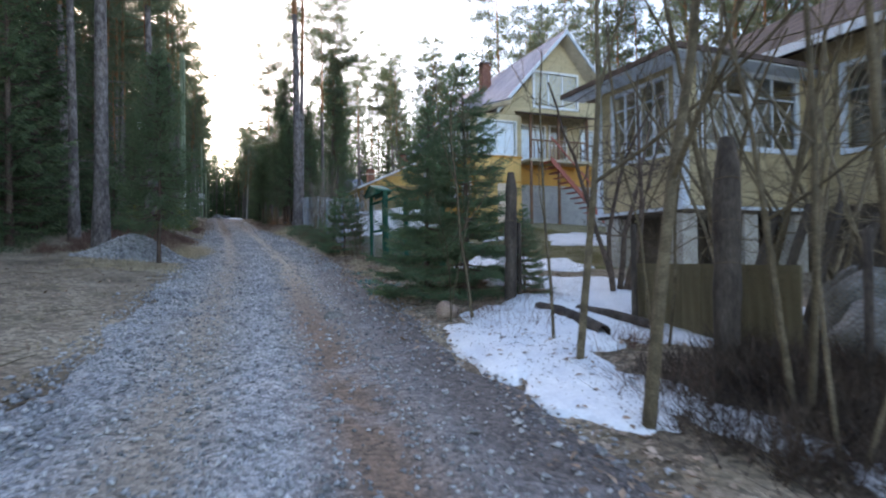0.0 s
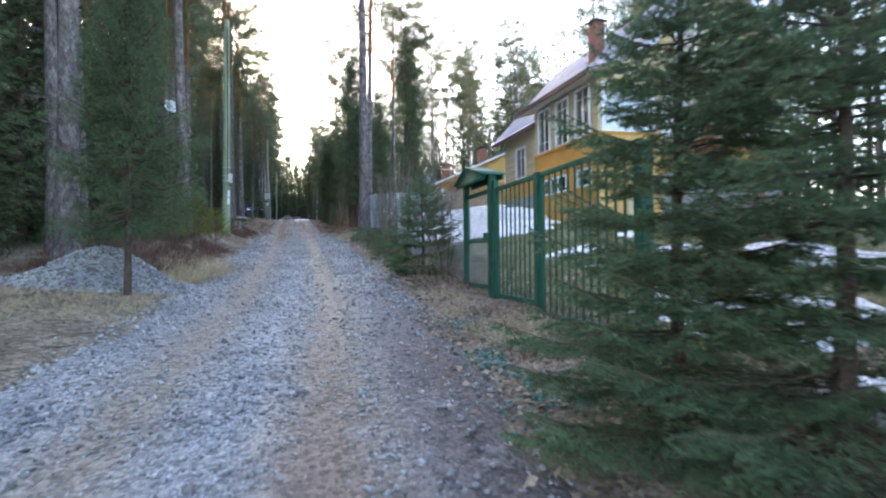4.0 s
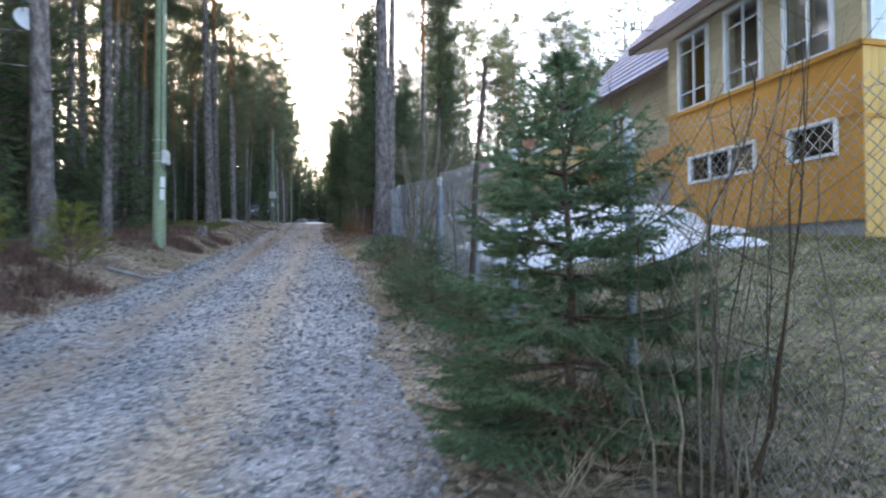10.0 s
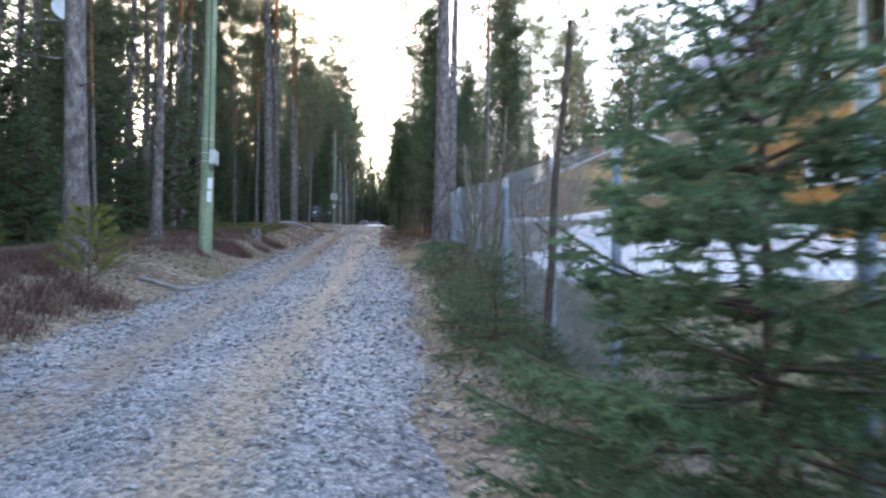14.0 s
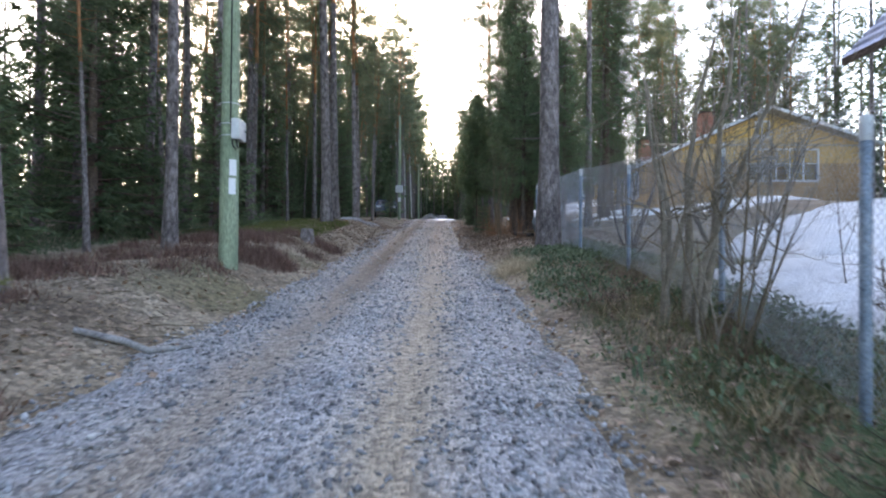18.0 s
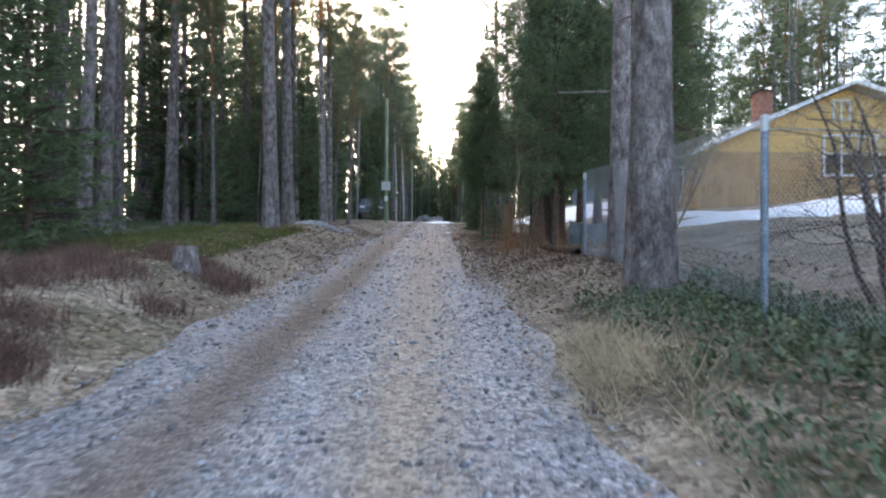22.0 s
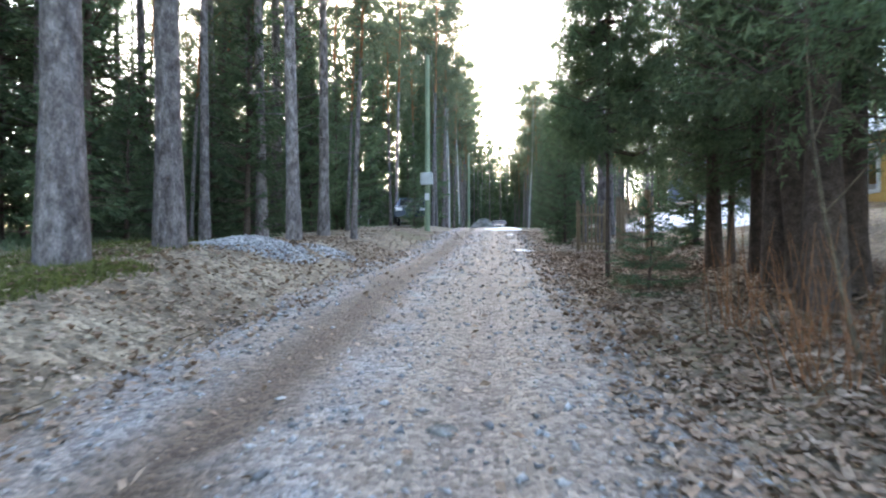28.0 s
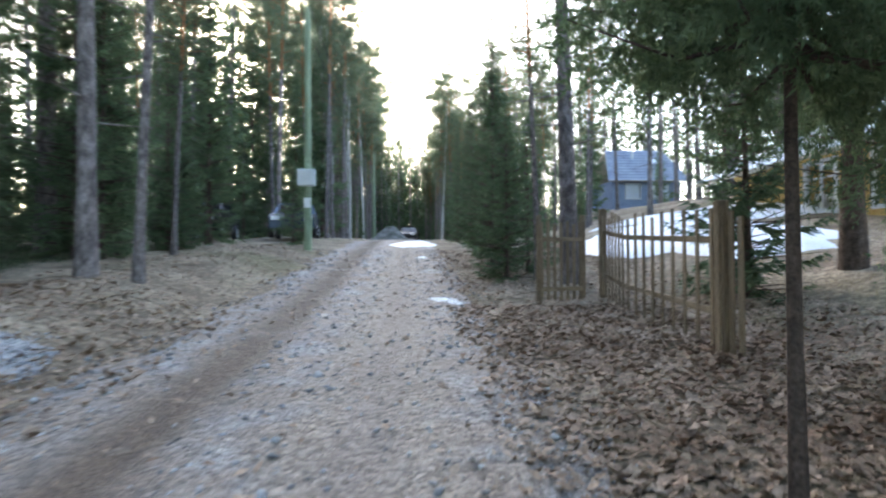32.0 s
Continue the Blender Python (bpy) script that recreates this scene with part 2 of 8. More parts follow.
def road_material():
    """Blue-grey crushed stone with sandy wheel tracks."""
    m = material("gravel_road", [(0.23, 0.24, 0.255), (0.33, 0.335, 0.35), (0.38, 0.375, 0.37)], 1.1, 70, 0.75, 0.8, 55, fine_mix=0.5, spec=0.5)
    n, l = m.node_tree.nodes, m.node_tree.links
    b = n["Principled BSDF"]
    src = b.inputs["Base Color"].links[0].from_socket
    uv = n.new("ShaderNodeUVMap")
    sep = n.new("ShaderNodeSeparateXYZ")
    l.new(uv.outputs[0], sep.inputs[0])
    tc, t = n.new("ShaderNodeTexCoord"), n.new("ShaderNodeTexNoise")
    t.inputs["Scale"].default_value, t.inputs["Detail"].default_value = 1.6, 6
    l.new(tc.outputs["Object"], t.inputs["Vector"])
    nr = n.new("ShaderNodeMapRange")
    nr.inputs["From Min"].default_value, nr.inputs["From Max"].default_value = 0.22, 0.42
    l.new(t.outputs[0], nr.inputs[0])
    # further on, the stone thins out into earth and leaves
    yr, ym = n.new("ShaderNodeMapRange"), n.new("ShaderNodeMix")
    yr.inputs["From Min"].default_value, yr.inputs["From Max"].default_value = 23, 41
    yr.inputs["To Max"].default_value = 1.0
    l.new(sep.outputs[1], yr.inputs[0])
    k2 = n.new("ShaderNodeMath")
    k2.operation = "MULTIPLY"
    t2, r2 = n.new("ShaderNodeTexNoise"), n.new("ShaderNodeMapRange")
    t2.inputs["Scale"].default_value, t2.inputs["Detail"].default_value = 2.3, 5
    r2.inputs["From Min"].default_value, r2.inputs["From Max"].default_value = 0.22, 0.56
    l.new(tc.outputs["Object"], t2.inputs["Vector"])
    l.new(t2.outputs[0], r2.inputs[0])
    l.new(yr.outputs[0], k2.inputs[0])
    l.new(r2.outputs[0], k2.inputs[1])
    ym.data_type = "RGBA"
    ym.inputs[7].default_value = (0.27, 0.22, 0.185, 1)
    l.new(k2.outputs[0], ym.inputs[0])
    l.new(src, ym.inputs[6])
    src = ym.outputs[2]
    for centre, width, colour, y0, y1 in ((1.5, 0.75, (0.13, 0.11, 0.105), 20, 11), (-0.75, 0.32, (0.28, 0.24, 0.20), 60, 20), (0.55, 0.32, (0.34, 0.285, 0.22), 4, 12), (0.5, 0.3, (0.19, 0.125, 0.09), 14, 7), (0.55, 0.34, (0.25, 0.205, 0.175), 28, 38), (-0.75, 0.3, (0.115, 0.082, 0.06), 26, 34)):
        d, a, g, k, yr, k1, mix = n.new("ShaderNodeMath"), n.new("ShaderNodeMath"), n.new("ShaderNodeMapRange"), n.new("ShaderNodeMath"), n.new("ShaderNodeMapRange"), n.new("ShaderNodeMath"), n.new("ShaderNodeMix")
        d.operation, a.operation, k.operation, k1.operation = "SUBTRACT", "ABSOLUTE", "MULTIPLY", "MULTIPLY"
        d.inputs[1].default_value = centre
        l.new(sep.outputs[0], d.inputs[0])
        l.new(d.outputs[0], a.inputs[0])
        g.inputs["From Min"].default_value, g.inputs["From Max"].default_value = width * 1.7, width * 0.3
        l.new(a.outputs[0], g.inputs[0])
        l.new(g.outputs[0], k.inputs[0])
        l.new(nr.outputs[0], k.inputs[1])
        yr.inputs["From Min"].default_value, yr.inputs["From Max"].default_value = y0, y1
        l.new(sep.outputs[1], yr.inputs[0])
        l.new(k.outputs[0], k1.inputs[0])
        l.new(yr.outputs[0], k1.inputs[1])
        mix.data_type = "RGBA"
        mix.inputs[7].default_value = (*colour, 1)
        l.new(k1.outputs[0], mix.inputs[0])
        l.new(src, mix.inputs[6])
        src = mix.outputs[2]
    l.new(src, b.inputs["Base Color"])
    return m


cells(M_BARK, 26, 0.8, 1.18, 0.8, (1, 1, 0.4))
M_GROUND, M_ROAD = cells(ground_material(), 17, 0.55, 1.5, 0.7, (1, 1, 0.2)), cells(road_material(), 30, 0.55, 1.5, 0.9, (1, 1, 0.3))

# ---- mesh helpers ----


ABSOLUTE = set()


def hang(ob, parent):
    """Parents ob; parts of an absolute thing are built where they stand."""
    ob.parent = parent
    if parent is not None and parent.name in ABSOLUTE:
        ob.matrix_parent_inverse = parent.matrix_basis.inverted()


def standing(name, label, category, at, group=""):
    """A thing whose parts are given in the world's metres."""
    e = thing(name, label, category, group, at)
    ABSOLUTE.add(e.name)
    return e


def part(name, bm, mat, parent=None, label=""):
    """Links a bmesh as one mesh object under a thing or a part."""
    me = bpy.data.meshes.new(name)
    bm.to_mesh(me)
    bm.free()
    me.materials.append(mat)
    ob = new(name, me)
    hang(ob, parent)
    if label:
        ob["label"] = label
    return ob


def soup(name, verts, faces, mat, parent=None, smooth=False):
    """One mesh from arrays of vertices and of equal-sided faces."""
    me = bpy.data.meshes.new(name)
    verts, faces = np.asarray(verts, dtype=np.float32), np.asarray(faces, dtype=np.int32)
    k = faces.shape[1]
    me.vertices.add(len(verts))
    me.vertices.foreach_set("co", verts.ravel())
    me.loops.add(faces.size)
    me.loops.foreach_set("vertex_index", faces.ravel())
    me.polygons.add(len(faces))
    me.polygons.foreach_set("loop_start", np.arange(0, faces.size, k, dtype=np.int32))
    me.polygons.foreach_set("loop_total", np.full(len(faces), k, dtype=np.int32))
    if smooth:
        me.polygons.foreach_set("use_smooth", np.ones(len(faces), dtype=bool))
    me.update(calc_edges=True)
    me.validate()
    me.materials.append(mat)
    ob = new(name, me)
    hang(ob, parent)
    return ob


def box(bm, x0, x1, y0, y1, z0, z1, bevel=0.0):
    vs = bmesh.ops.create_cube(bm, size=1)["verts"]
    bmesh.ops.scale(bm, verts=vs, vec=(x1 - x0, y1 - y0, z1 - z0))
    bmesh.ops.translate(bm, verts=vs, vec=((x0 + x1) / 2, (y0 + y1) / 2, (z0 + z1) / 2))
    if bevel:
        bmesh.ops.bevel(bm, geom=list({e for v in vs for e in v.link_edges}), offset=bevel, segments=1, affect="EDGES")
    return bm


def boxed(x0, x1, y0, y1, z0, z1, bevel=0.0):
    return box(bmesh.new(), x0, x1, y0, y1, z0, z1, bevel)


def tube(points, radii, sides=6):
    """Arrays of a tube along a polyline."""
    P, R = np.asarray(points, float), np.asarray(radii, float)
    T = np.gradient(P, axis=0)
    T /= np.linalg.norm(T, axis=1)[:, None] + 1e-9
    ref = np.where(np.abs(T[:, 2:3]) > 0.9, np.array([[1.0, 0, 0]]), np.array([[0, 0, 1.0]]))
    U = np.cross(T, ref)
    U /= np.linalg.norm(U, axis=1)[:, None] + 1e-9
    V = np.cross(T, U)
    a = np.arange(sides) * 2 * np.pi / sides
    ring = (U[:, None, :] * np.cos(a)[None, :, None] + V[:, None, :] * np.sin(a)[None, :, None]) * R[:, None, None] + P[:, None, :]
    n = len(P)
    i = np.arange(n - 1)[:, None] * sides
    j = np.arange(sides)[None, :]
    k = (j + 1) % sides
    F = np.stack([i + j, i + k, i + sides + k, i + sides + j], axis=-1).reshape(-1, 4)
    return ring.reshape(-1, 3), F


class Bag:
    """Collects pieces of one mesh."""

    def __init__(self):
        self.v, self.f, self.n = [], [], 0

    def add(self, v, f):
        self.v.append(np.asarray(v, float))
        self.f.append(np.asarray(f) + self.n)
        self.n += len(v)

    def tube(self, points, radii, sides=6):
        self.add(*tube(points, radii, sides))

    def ob(self, name, mat, parent=None, smooth=False):
        return soup(name, np.concatenate(self.v), np.concatenate(self.f), mat, parent, smooth)


def thing(name, label, category, group="", at=(0, 0, 0), turn=0.0):
    e = new(name)
    e.matrix_basis = pose(*at, 0, 0, turn)
    return tagged(e, label, category, group)

# ---- the lie of the land ----
PROFILE_Y = [-60, 0, 7.5, 14.5, 21, 28, 32, 37, 39.7, 44, 46, 52, 61, 70, 87, 140, 600]
PROFILE_Z = [-4.5, -0.15, 0.44, 1.0, 1.56, 2.13, 2.47, 2.92, 3.17, 3.65, 3.85, 4.25, 5.15, 5.8, 6.45, 7.4, 9.0]
CENTRE_Y = [-60, 0, 5, 15, 30, 45, 60, 80, 140]
CENTRE_X = [-3.5, 0.1, 0.5, 1.15, 1.4, 1.3, 1.3, 1.2, 1.0]


def smooth(a, b, v):
    t = np.clip((np.asarray(v, float) - a) / (b - a), 0, 1)
    return t * t * (3 - 2 * t)


def wav(x, y):
    return (np.sin(x * 1.3 + y * 0.7) + np.sin(x * 0.55 - y * 1.1 + 2) + np.sin(x * 2.3 + 1.7 * y + 1)) / 3


def ground_z(x, y):
    """Height of the ground: the road climbs, the plots beyond the fence lie higher."""
    x, y = np.asarray(x, float), np.asarray(y, float)
    z = np.interp(y, PROFILE_Y, PROFILE_Z)
    z = z + 0.85 * smooth(4.6, 10.5, x) * smooth(6, 18, y) * (1 - smooth(60, 80, y)) + 0.5 * smooth(10, 16, x) * smooth(30, 46, y) * (1 - smooth(60, 80, y))
    z = z + 0.22 * smooth(2.6, 4.5, x) * (1 - smooth(8, 14, y)) + 2.0 * smooth(8, 16, x) * smooth(56, 80, y)
    off = x - np.interp(y, CENTRE_Y, CENTRE_X)
    z = z + smooth(1.75, 3.3, -off) * np.interp(y, [0, 14, 20, 24, 30, 42, 46, 55, 62, 90], [0.03, 0.10, 0.28, 0.42, 0.48, 0.50, 0.45, 0.3, 0.15, 0.1])
    z = z + smooth(1.75, 3.1, off) * np.interp(y, [16, 25, 31, 36, 42, 46], [0.0, 0.15, 0.34, 0.30, 0.15, 0.0])
    off = np.abs(off)
    return z + smooth(1.9, 4, off) * (0.04 * wav(x, y) + 0.03) + smooth(8, 20, off) * 0.25 * wav(x * 0.3, y * 0.3)


def gz(x, y):
    return float(ground_z(x, y))


def build_ground():
    xs = np.concatenate([[-600, -300, -150, -90], np.arange(-60, -12, 2.0), np.arange(-12, 16, 0.4), np.arange(16, 60, 2.0), [60, 90, 150, 300, 600]])
    ys = np.concatenate([[-600, -300, -120, -60, -40, -25, -15], np.arange(-10, 66, 0.4), np.arange(66, 140, 3.0), [140, 170, 220, 300, 420, 600]])
    X, Y = np.meshgrid(xs, ys)
    Z = ground_z(X, Y)
    off = X - np.interp(Y, CENTRE_Y, CENTRE_X)
    rng = np.random.default_rng(3)
    Z = Z + (np.abs(off) > 2.2) * rng.normal(0, 0.012, Z.shape) - 0.05 * (np.abs(off) < 1.75)
    nx = len(xs)
    i = np.arange(len(ys) - 1)[:, None] * nx + np.arange(nx - 1)[None, :]
    F = np.stack([i, i + 1, i + nx + 1, i + nx], -1).reshape(-1, 4)
    ob = soup("ground", np.stack([X, Y, Z], -1).reshape(-1, 3), F, M_GROUND, smooth=True)
    tagged(ob, "forest floor of brown leaves, dry grass and moss", "ground", kind="structure")


def road_half(y, side):
    w = np.interp(y, [-60, 8, 30, 45, 60, 140], [1.75, 1.8, 1.9, 1.8, 1.7, 1.7])
    return w + 0.12 * np.sin(y * 1.7 + side) + 0.08 * np.sin(y * 4.1 + 2 * side)


def build_road():
    ys = np.arange(-12, 130, 0.25)
    us = np.linspace(-1, 1, 25)
    Y, U = np.meshgrid(ys, us, indexing="ij")
    off = np.where(U < 0, U * road_half(Y, 1), U * road_half(Y, 2))
    X = np.interp(Y, CENTRE_Y, CENTRE_X) + off
    rut = np.exp(-((off + 0.75) / 0.22) ** 2) + np.exp(-((off - 0.55) / 0.22) ** 2)
    Z = ground_z(X, Y) + 0.03 * (1 - U ** 4) - 0.03 * (np.abs(U) > 0.97) - 0.035 * rut + 0.006 * np.sin(Y * 5 + X * 7) * np.sin(X * 9 - Y * 3)
    n = len(us)
    i = np.arange(len(ys) - 1)[:, None] * n + np.arange(n - 1)[None, :]
    F = np.stack([i, i + 1, i + n + 1, i + n], -1).reshape(-1, 4)
    ob = soup("road", np.stack([X, Y, Z], -1).reshape(-1, 3), F, M_ROAD, smooth=True)
    uv = ob.data.uv_layers.new(name="UVMap")
    co = np.stack([off, Y], -1).reshape(-1, 2)[F.ravel()]
    uv.data.foreach_set("uv", co.astype(np.float32).ravel())
    tagged(ob, "gravel track of blue-grey crushed stone with sandy wheel ruts", "road", kind="structure")


build_ground()
build_road()

# ---- trees ----


def needles_along(bag, A, B, count, length, rng, spread=0.9, width=0.004):
    """Thin needle triangles round the twigs A -> B."""
    A, B = np.asarray(A), np.asarray(B)
    n = len(A)
    t = rng.random((n, count, 1))
    P = A[:, None] + (B - A)[:, None] * t
    D = (B - A) / (np.linalg.norm(B - A, axis=1)[:, None] + 1e-9)
    R = rng.normal(size=(n, count, 3))
    R -= (R * D[:, None]).sum(-1, keepdims=True) * D[:, None]
    R /= np.linalg.norm(R, axis=-1, keepdims=True) + 1e-9
    way = R * spread + D[:, None] * (1.1 - spread * 0.5)
    way /= np.linalg.norm(way, axis=-1, keepdims=True)
    L = length * (0.7 + 0.6 * rng.random((n, count, 1)))
    S = np.cross(way, rng.normal(size=(n, count, 3)))
    S *= width / (np.linalg.norm(S, axis=-1, keepdims=True) + 1e-9)
    V = np.stack([P - S, P + S, P + way * L], axis=2).reshape(-1, 3)
    bag.add(V, np.arange(len(V)).reshape(-1, 3))


def blades(bag, P, way, length, width, rng):
    """Narrow pointed sprays from P along way, a triangle each."""
    way = way / (np.linalg.norm(way, axis=1)[:, None] + 1e-9)
    S = np.cross(way, rng.normal(size=way.shape))
    S *= (width / (np.linalg.norm(S, axis=1) + 1e-9))[:, None]
    tip = P + way * length[:, None]
    back = P - way * (length * 0.1)[:, None]
    V = np.stack([back - S, back + S, tip], axis=1).reshape(-1, 3)
    bag.add(V, np.arange(len(V)).reshape(-1, 3))


def bent_trunk(h, r, rng, bend=0.15, top=0.12, rings=14, sides=10, flare=0.35):
    t = np.linspace(0, 1, rings)
    ph = rng.random(2) * 6.28
    P = np.stack([bend * np.sin(t * 2.6 + ph[0]) - bend * np.sin(ph[0]), bend * np.sin(t * 2.1 + ph[1]) - bend * np.sin(ph[1]), t * h], 1)
    P[0, 2] = -0.25
    R = r * (1 - t * (1 - top)) * (1 + flare * np.exp(-t * h / 0.35))
    return P, R


def make_pine(h, r, base, seed, dense=1.0, k=15, fat=0.026, long=1.0):
    """A tall pine: bare grey trunk, orange above, a ragged high crown."""
    rng = np.random.default_rng(seed)
    tree = thing("pine_tree", "tall pine with a bare grey-brown trunk and high crown", "tree")
    P, R = bent_trunk(h, r, rng, 0.22)
    cut = int(len(P) * 0.45)
    low, up = Bag(), Bag()
    low.tube(P[:cut + 1], R[:cut + 1], 12 if fat < 0.03 else 8)
    up.tube(P[cut:], R[cut:], 9 if fat < 0.03 else 6)
    for _ in range(9):
        t = rng.uniform(0.12, base)
        q = np.array([np.interp(t * h, P[:, 2], P[:, k]) for k in range(3)])
        a, ln = rng.random() * 6.28, rng.uniform(0.3, 1.1)
        e = q + np.array([math.cos(a), math.sin(a), rng.uniform(-0.25, 0.2)]) * ln
        (low if t < 0.44 else up).tube([q, e], [0.022, 0.006], 4)
    low.ob("trunk", M_BARK, tree, True)
    crown = Bag()
    for i in range(int(30 * dense)):
        t = base + (1 - base) * (i + rng.random()) / (30 * dense)
        q = np.array([np.interp(min(t, 0.99) * h, P[:, 2], P[:, k]) for k in range(3)])
        a = rng.random() * 6.28
        ln = (0.35 + 2.4 * math.sin(math.pi * (0.18 + 0.8 * (1 - t) / (1 - base)) ** 0.8)) * rng.uniform(0.55, 1.15) * h / 20
        rise = rng.uniform(-0.15, 0.5)
        d = np.array([math.cos(a), math.sin(a), rise])
        e = q + d * ln + np.array([0, 0, 0.1 * ln])
        m = (q + e) / 2 + rng.normal(size=3) * 0.08
        up.tube([q, m, e], [0.035 * h / 20, 0.022 * h / 20, 0.006], 3)
        n = max(3, int(ln * 5.5))
        s = rng.uniform(0.3, 1.05, (n, 1))
        C = q + (e - q) * s + rng.normal(size=(n, 3)) * np.array([0.28, 0.28, 0.14]) * (0.4 + ln * 0.3)
        C = np.repeat(C, k, 0)
        W = rng.normal(size=C.shape) + np.array([0, 0, 0.45])
        blades(crown, C + rng.normal(size=C.shape) * [0.19, 0.19, 0.12], W, rng.uniform(0.16, 0.42, len(C)) * long, rng.uniform(0.6, 1.3, len(C)) * fat, rng)
    up.ob("upper_trunk", M_BARK_UP, tree, True)
    crown.ob("crown", M_PINE, tree)
    return tree


def make_spruce(h, r, width, base, seed, step=0.3, twigs=1.0, mat=None, per=6, fat=1.0, label="dark green spruce with drooping branches", needle=0.0, count=8):
    """A spruce: whorls of drooping branches with hanging sprays."""
    rng = np.random.default_rng(seed)
    tree = thing("spruce_tree", label, "tree")
    P, R = bent_trunk(h, r, rng, 0.05, 0.05, 9, 8)
    wood, crown = Bag(), Bag()
    wood.tube(P, R, 8 if fat < 1.5 else 5)
    z = base
    while z < h - 0.1:
        t = (z - base) / (h - base)
        reach = width * (1 - t) ** 0.8 * (0.72 + 0.28 * min(1, t * 6)) + 0.1
        for _ in range(per):
            a = rng.random() * 6.28
            ln = reach * rng.uniform(0.65, 1.12)
            zz = z + rng.uniform(-0.5, 0.5) * step
            droop = -0.22 + 0.75 * t + rng.uniform(-0.12, 0.12)
            u = np.linspace(0, 1, 5)
            d = np.array([math.cos(a), math.sin(a)])
            B = np.stack([d[0] * u * ln, d[1] * u * ln, zz + ln * (droop * u + 0.22 * u * u - 0.10 * np.sin(u * 3.14))], 1)
            if fat < 1.5:
                wood.tube(B[[0, 2, 4]] if needle else B[[0, 4]], [0.012 + 0.008 * ln, 0.010, 0.003] if needle else [0.012 + 0.008 * ln, 0.003], 3)
            n = max(4, int(ln * 15 * twigs))
            s = rng.uniform(0.12, 1.0, n)
            C = np.stack([np.interp(s, u, B[:, k]) for k in range(3)], 1)
            side = np.where(rng.random(n) < 0.5, -1, 1)[:, None]
            across = np.array([-d[1], d[0], 0])[None]
            W = across * side * rng.uniform(0.3, 1.1, (n, 1)) + np.array([d[0], d[1], 0])[None] * rng.uniform(0.3, 1.0, (n, 1)) + np.array([0, 0, 1.0])[None] * rng.uniform(-0.75, 0.12, (n, 1))
            L = (0.14 + 0.22 * ln * (1 - 0.6 * s)) * rng.uniform(0.7, 1.4, n)
            if needle:
                W[:, 2] -= rng.uniform(0.0, 1.1, n)
                W /= np.linalg.norm(W, axis=1)[:, None]
                E = C + W * L[:, None] * 1.15
                needles_along(crown, C, E, count, needle, rng, 0.75, needle * 0.13)
                continue
            blades(crown, C, W, np.minimum(L, 0.6) * (0.6 + 0.4 * fat), (0.018 + 0.05 * L * rng.uniform(0.6, 1.2, n)) * fat, rng)
            blades(crown, C, W + rng.normal(size=W.shape) * 0.35, L * 0.7 * (0.6 + 0.4 * fat), (0.015 + 0.04 * L) * fat, rng)
        z += step * (0.8 + 0.4 * rng.random()) * (1 - 0.45 * t)
    wood.ob("trunk", M_SBARK, tree, True)
    crown.ob("crown", mat or M_SPRUCE, tree)
    return tree


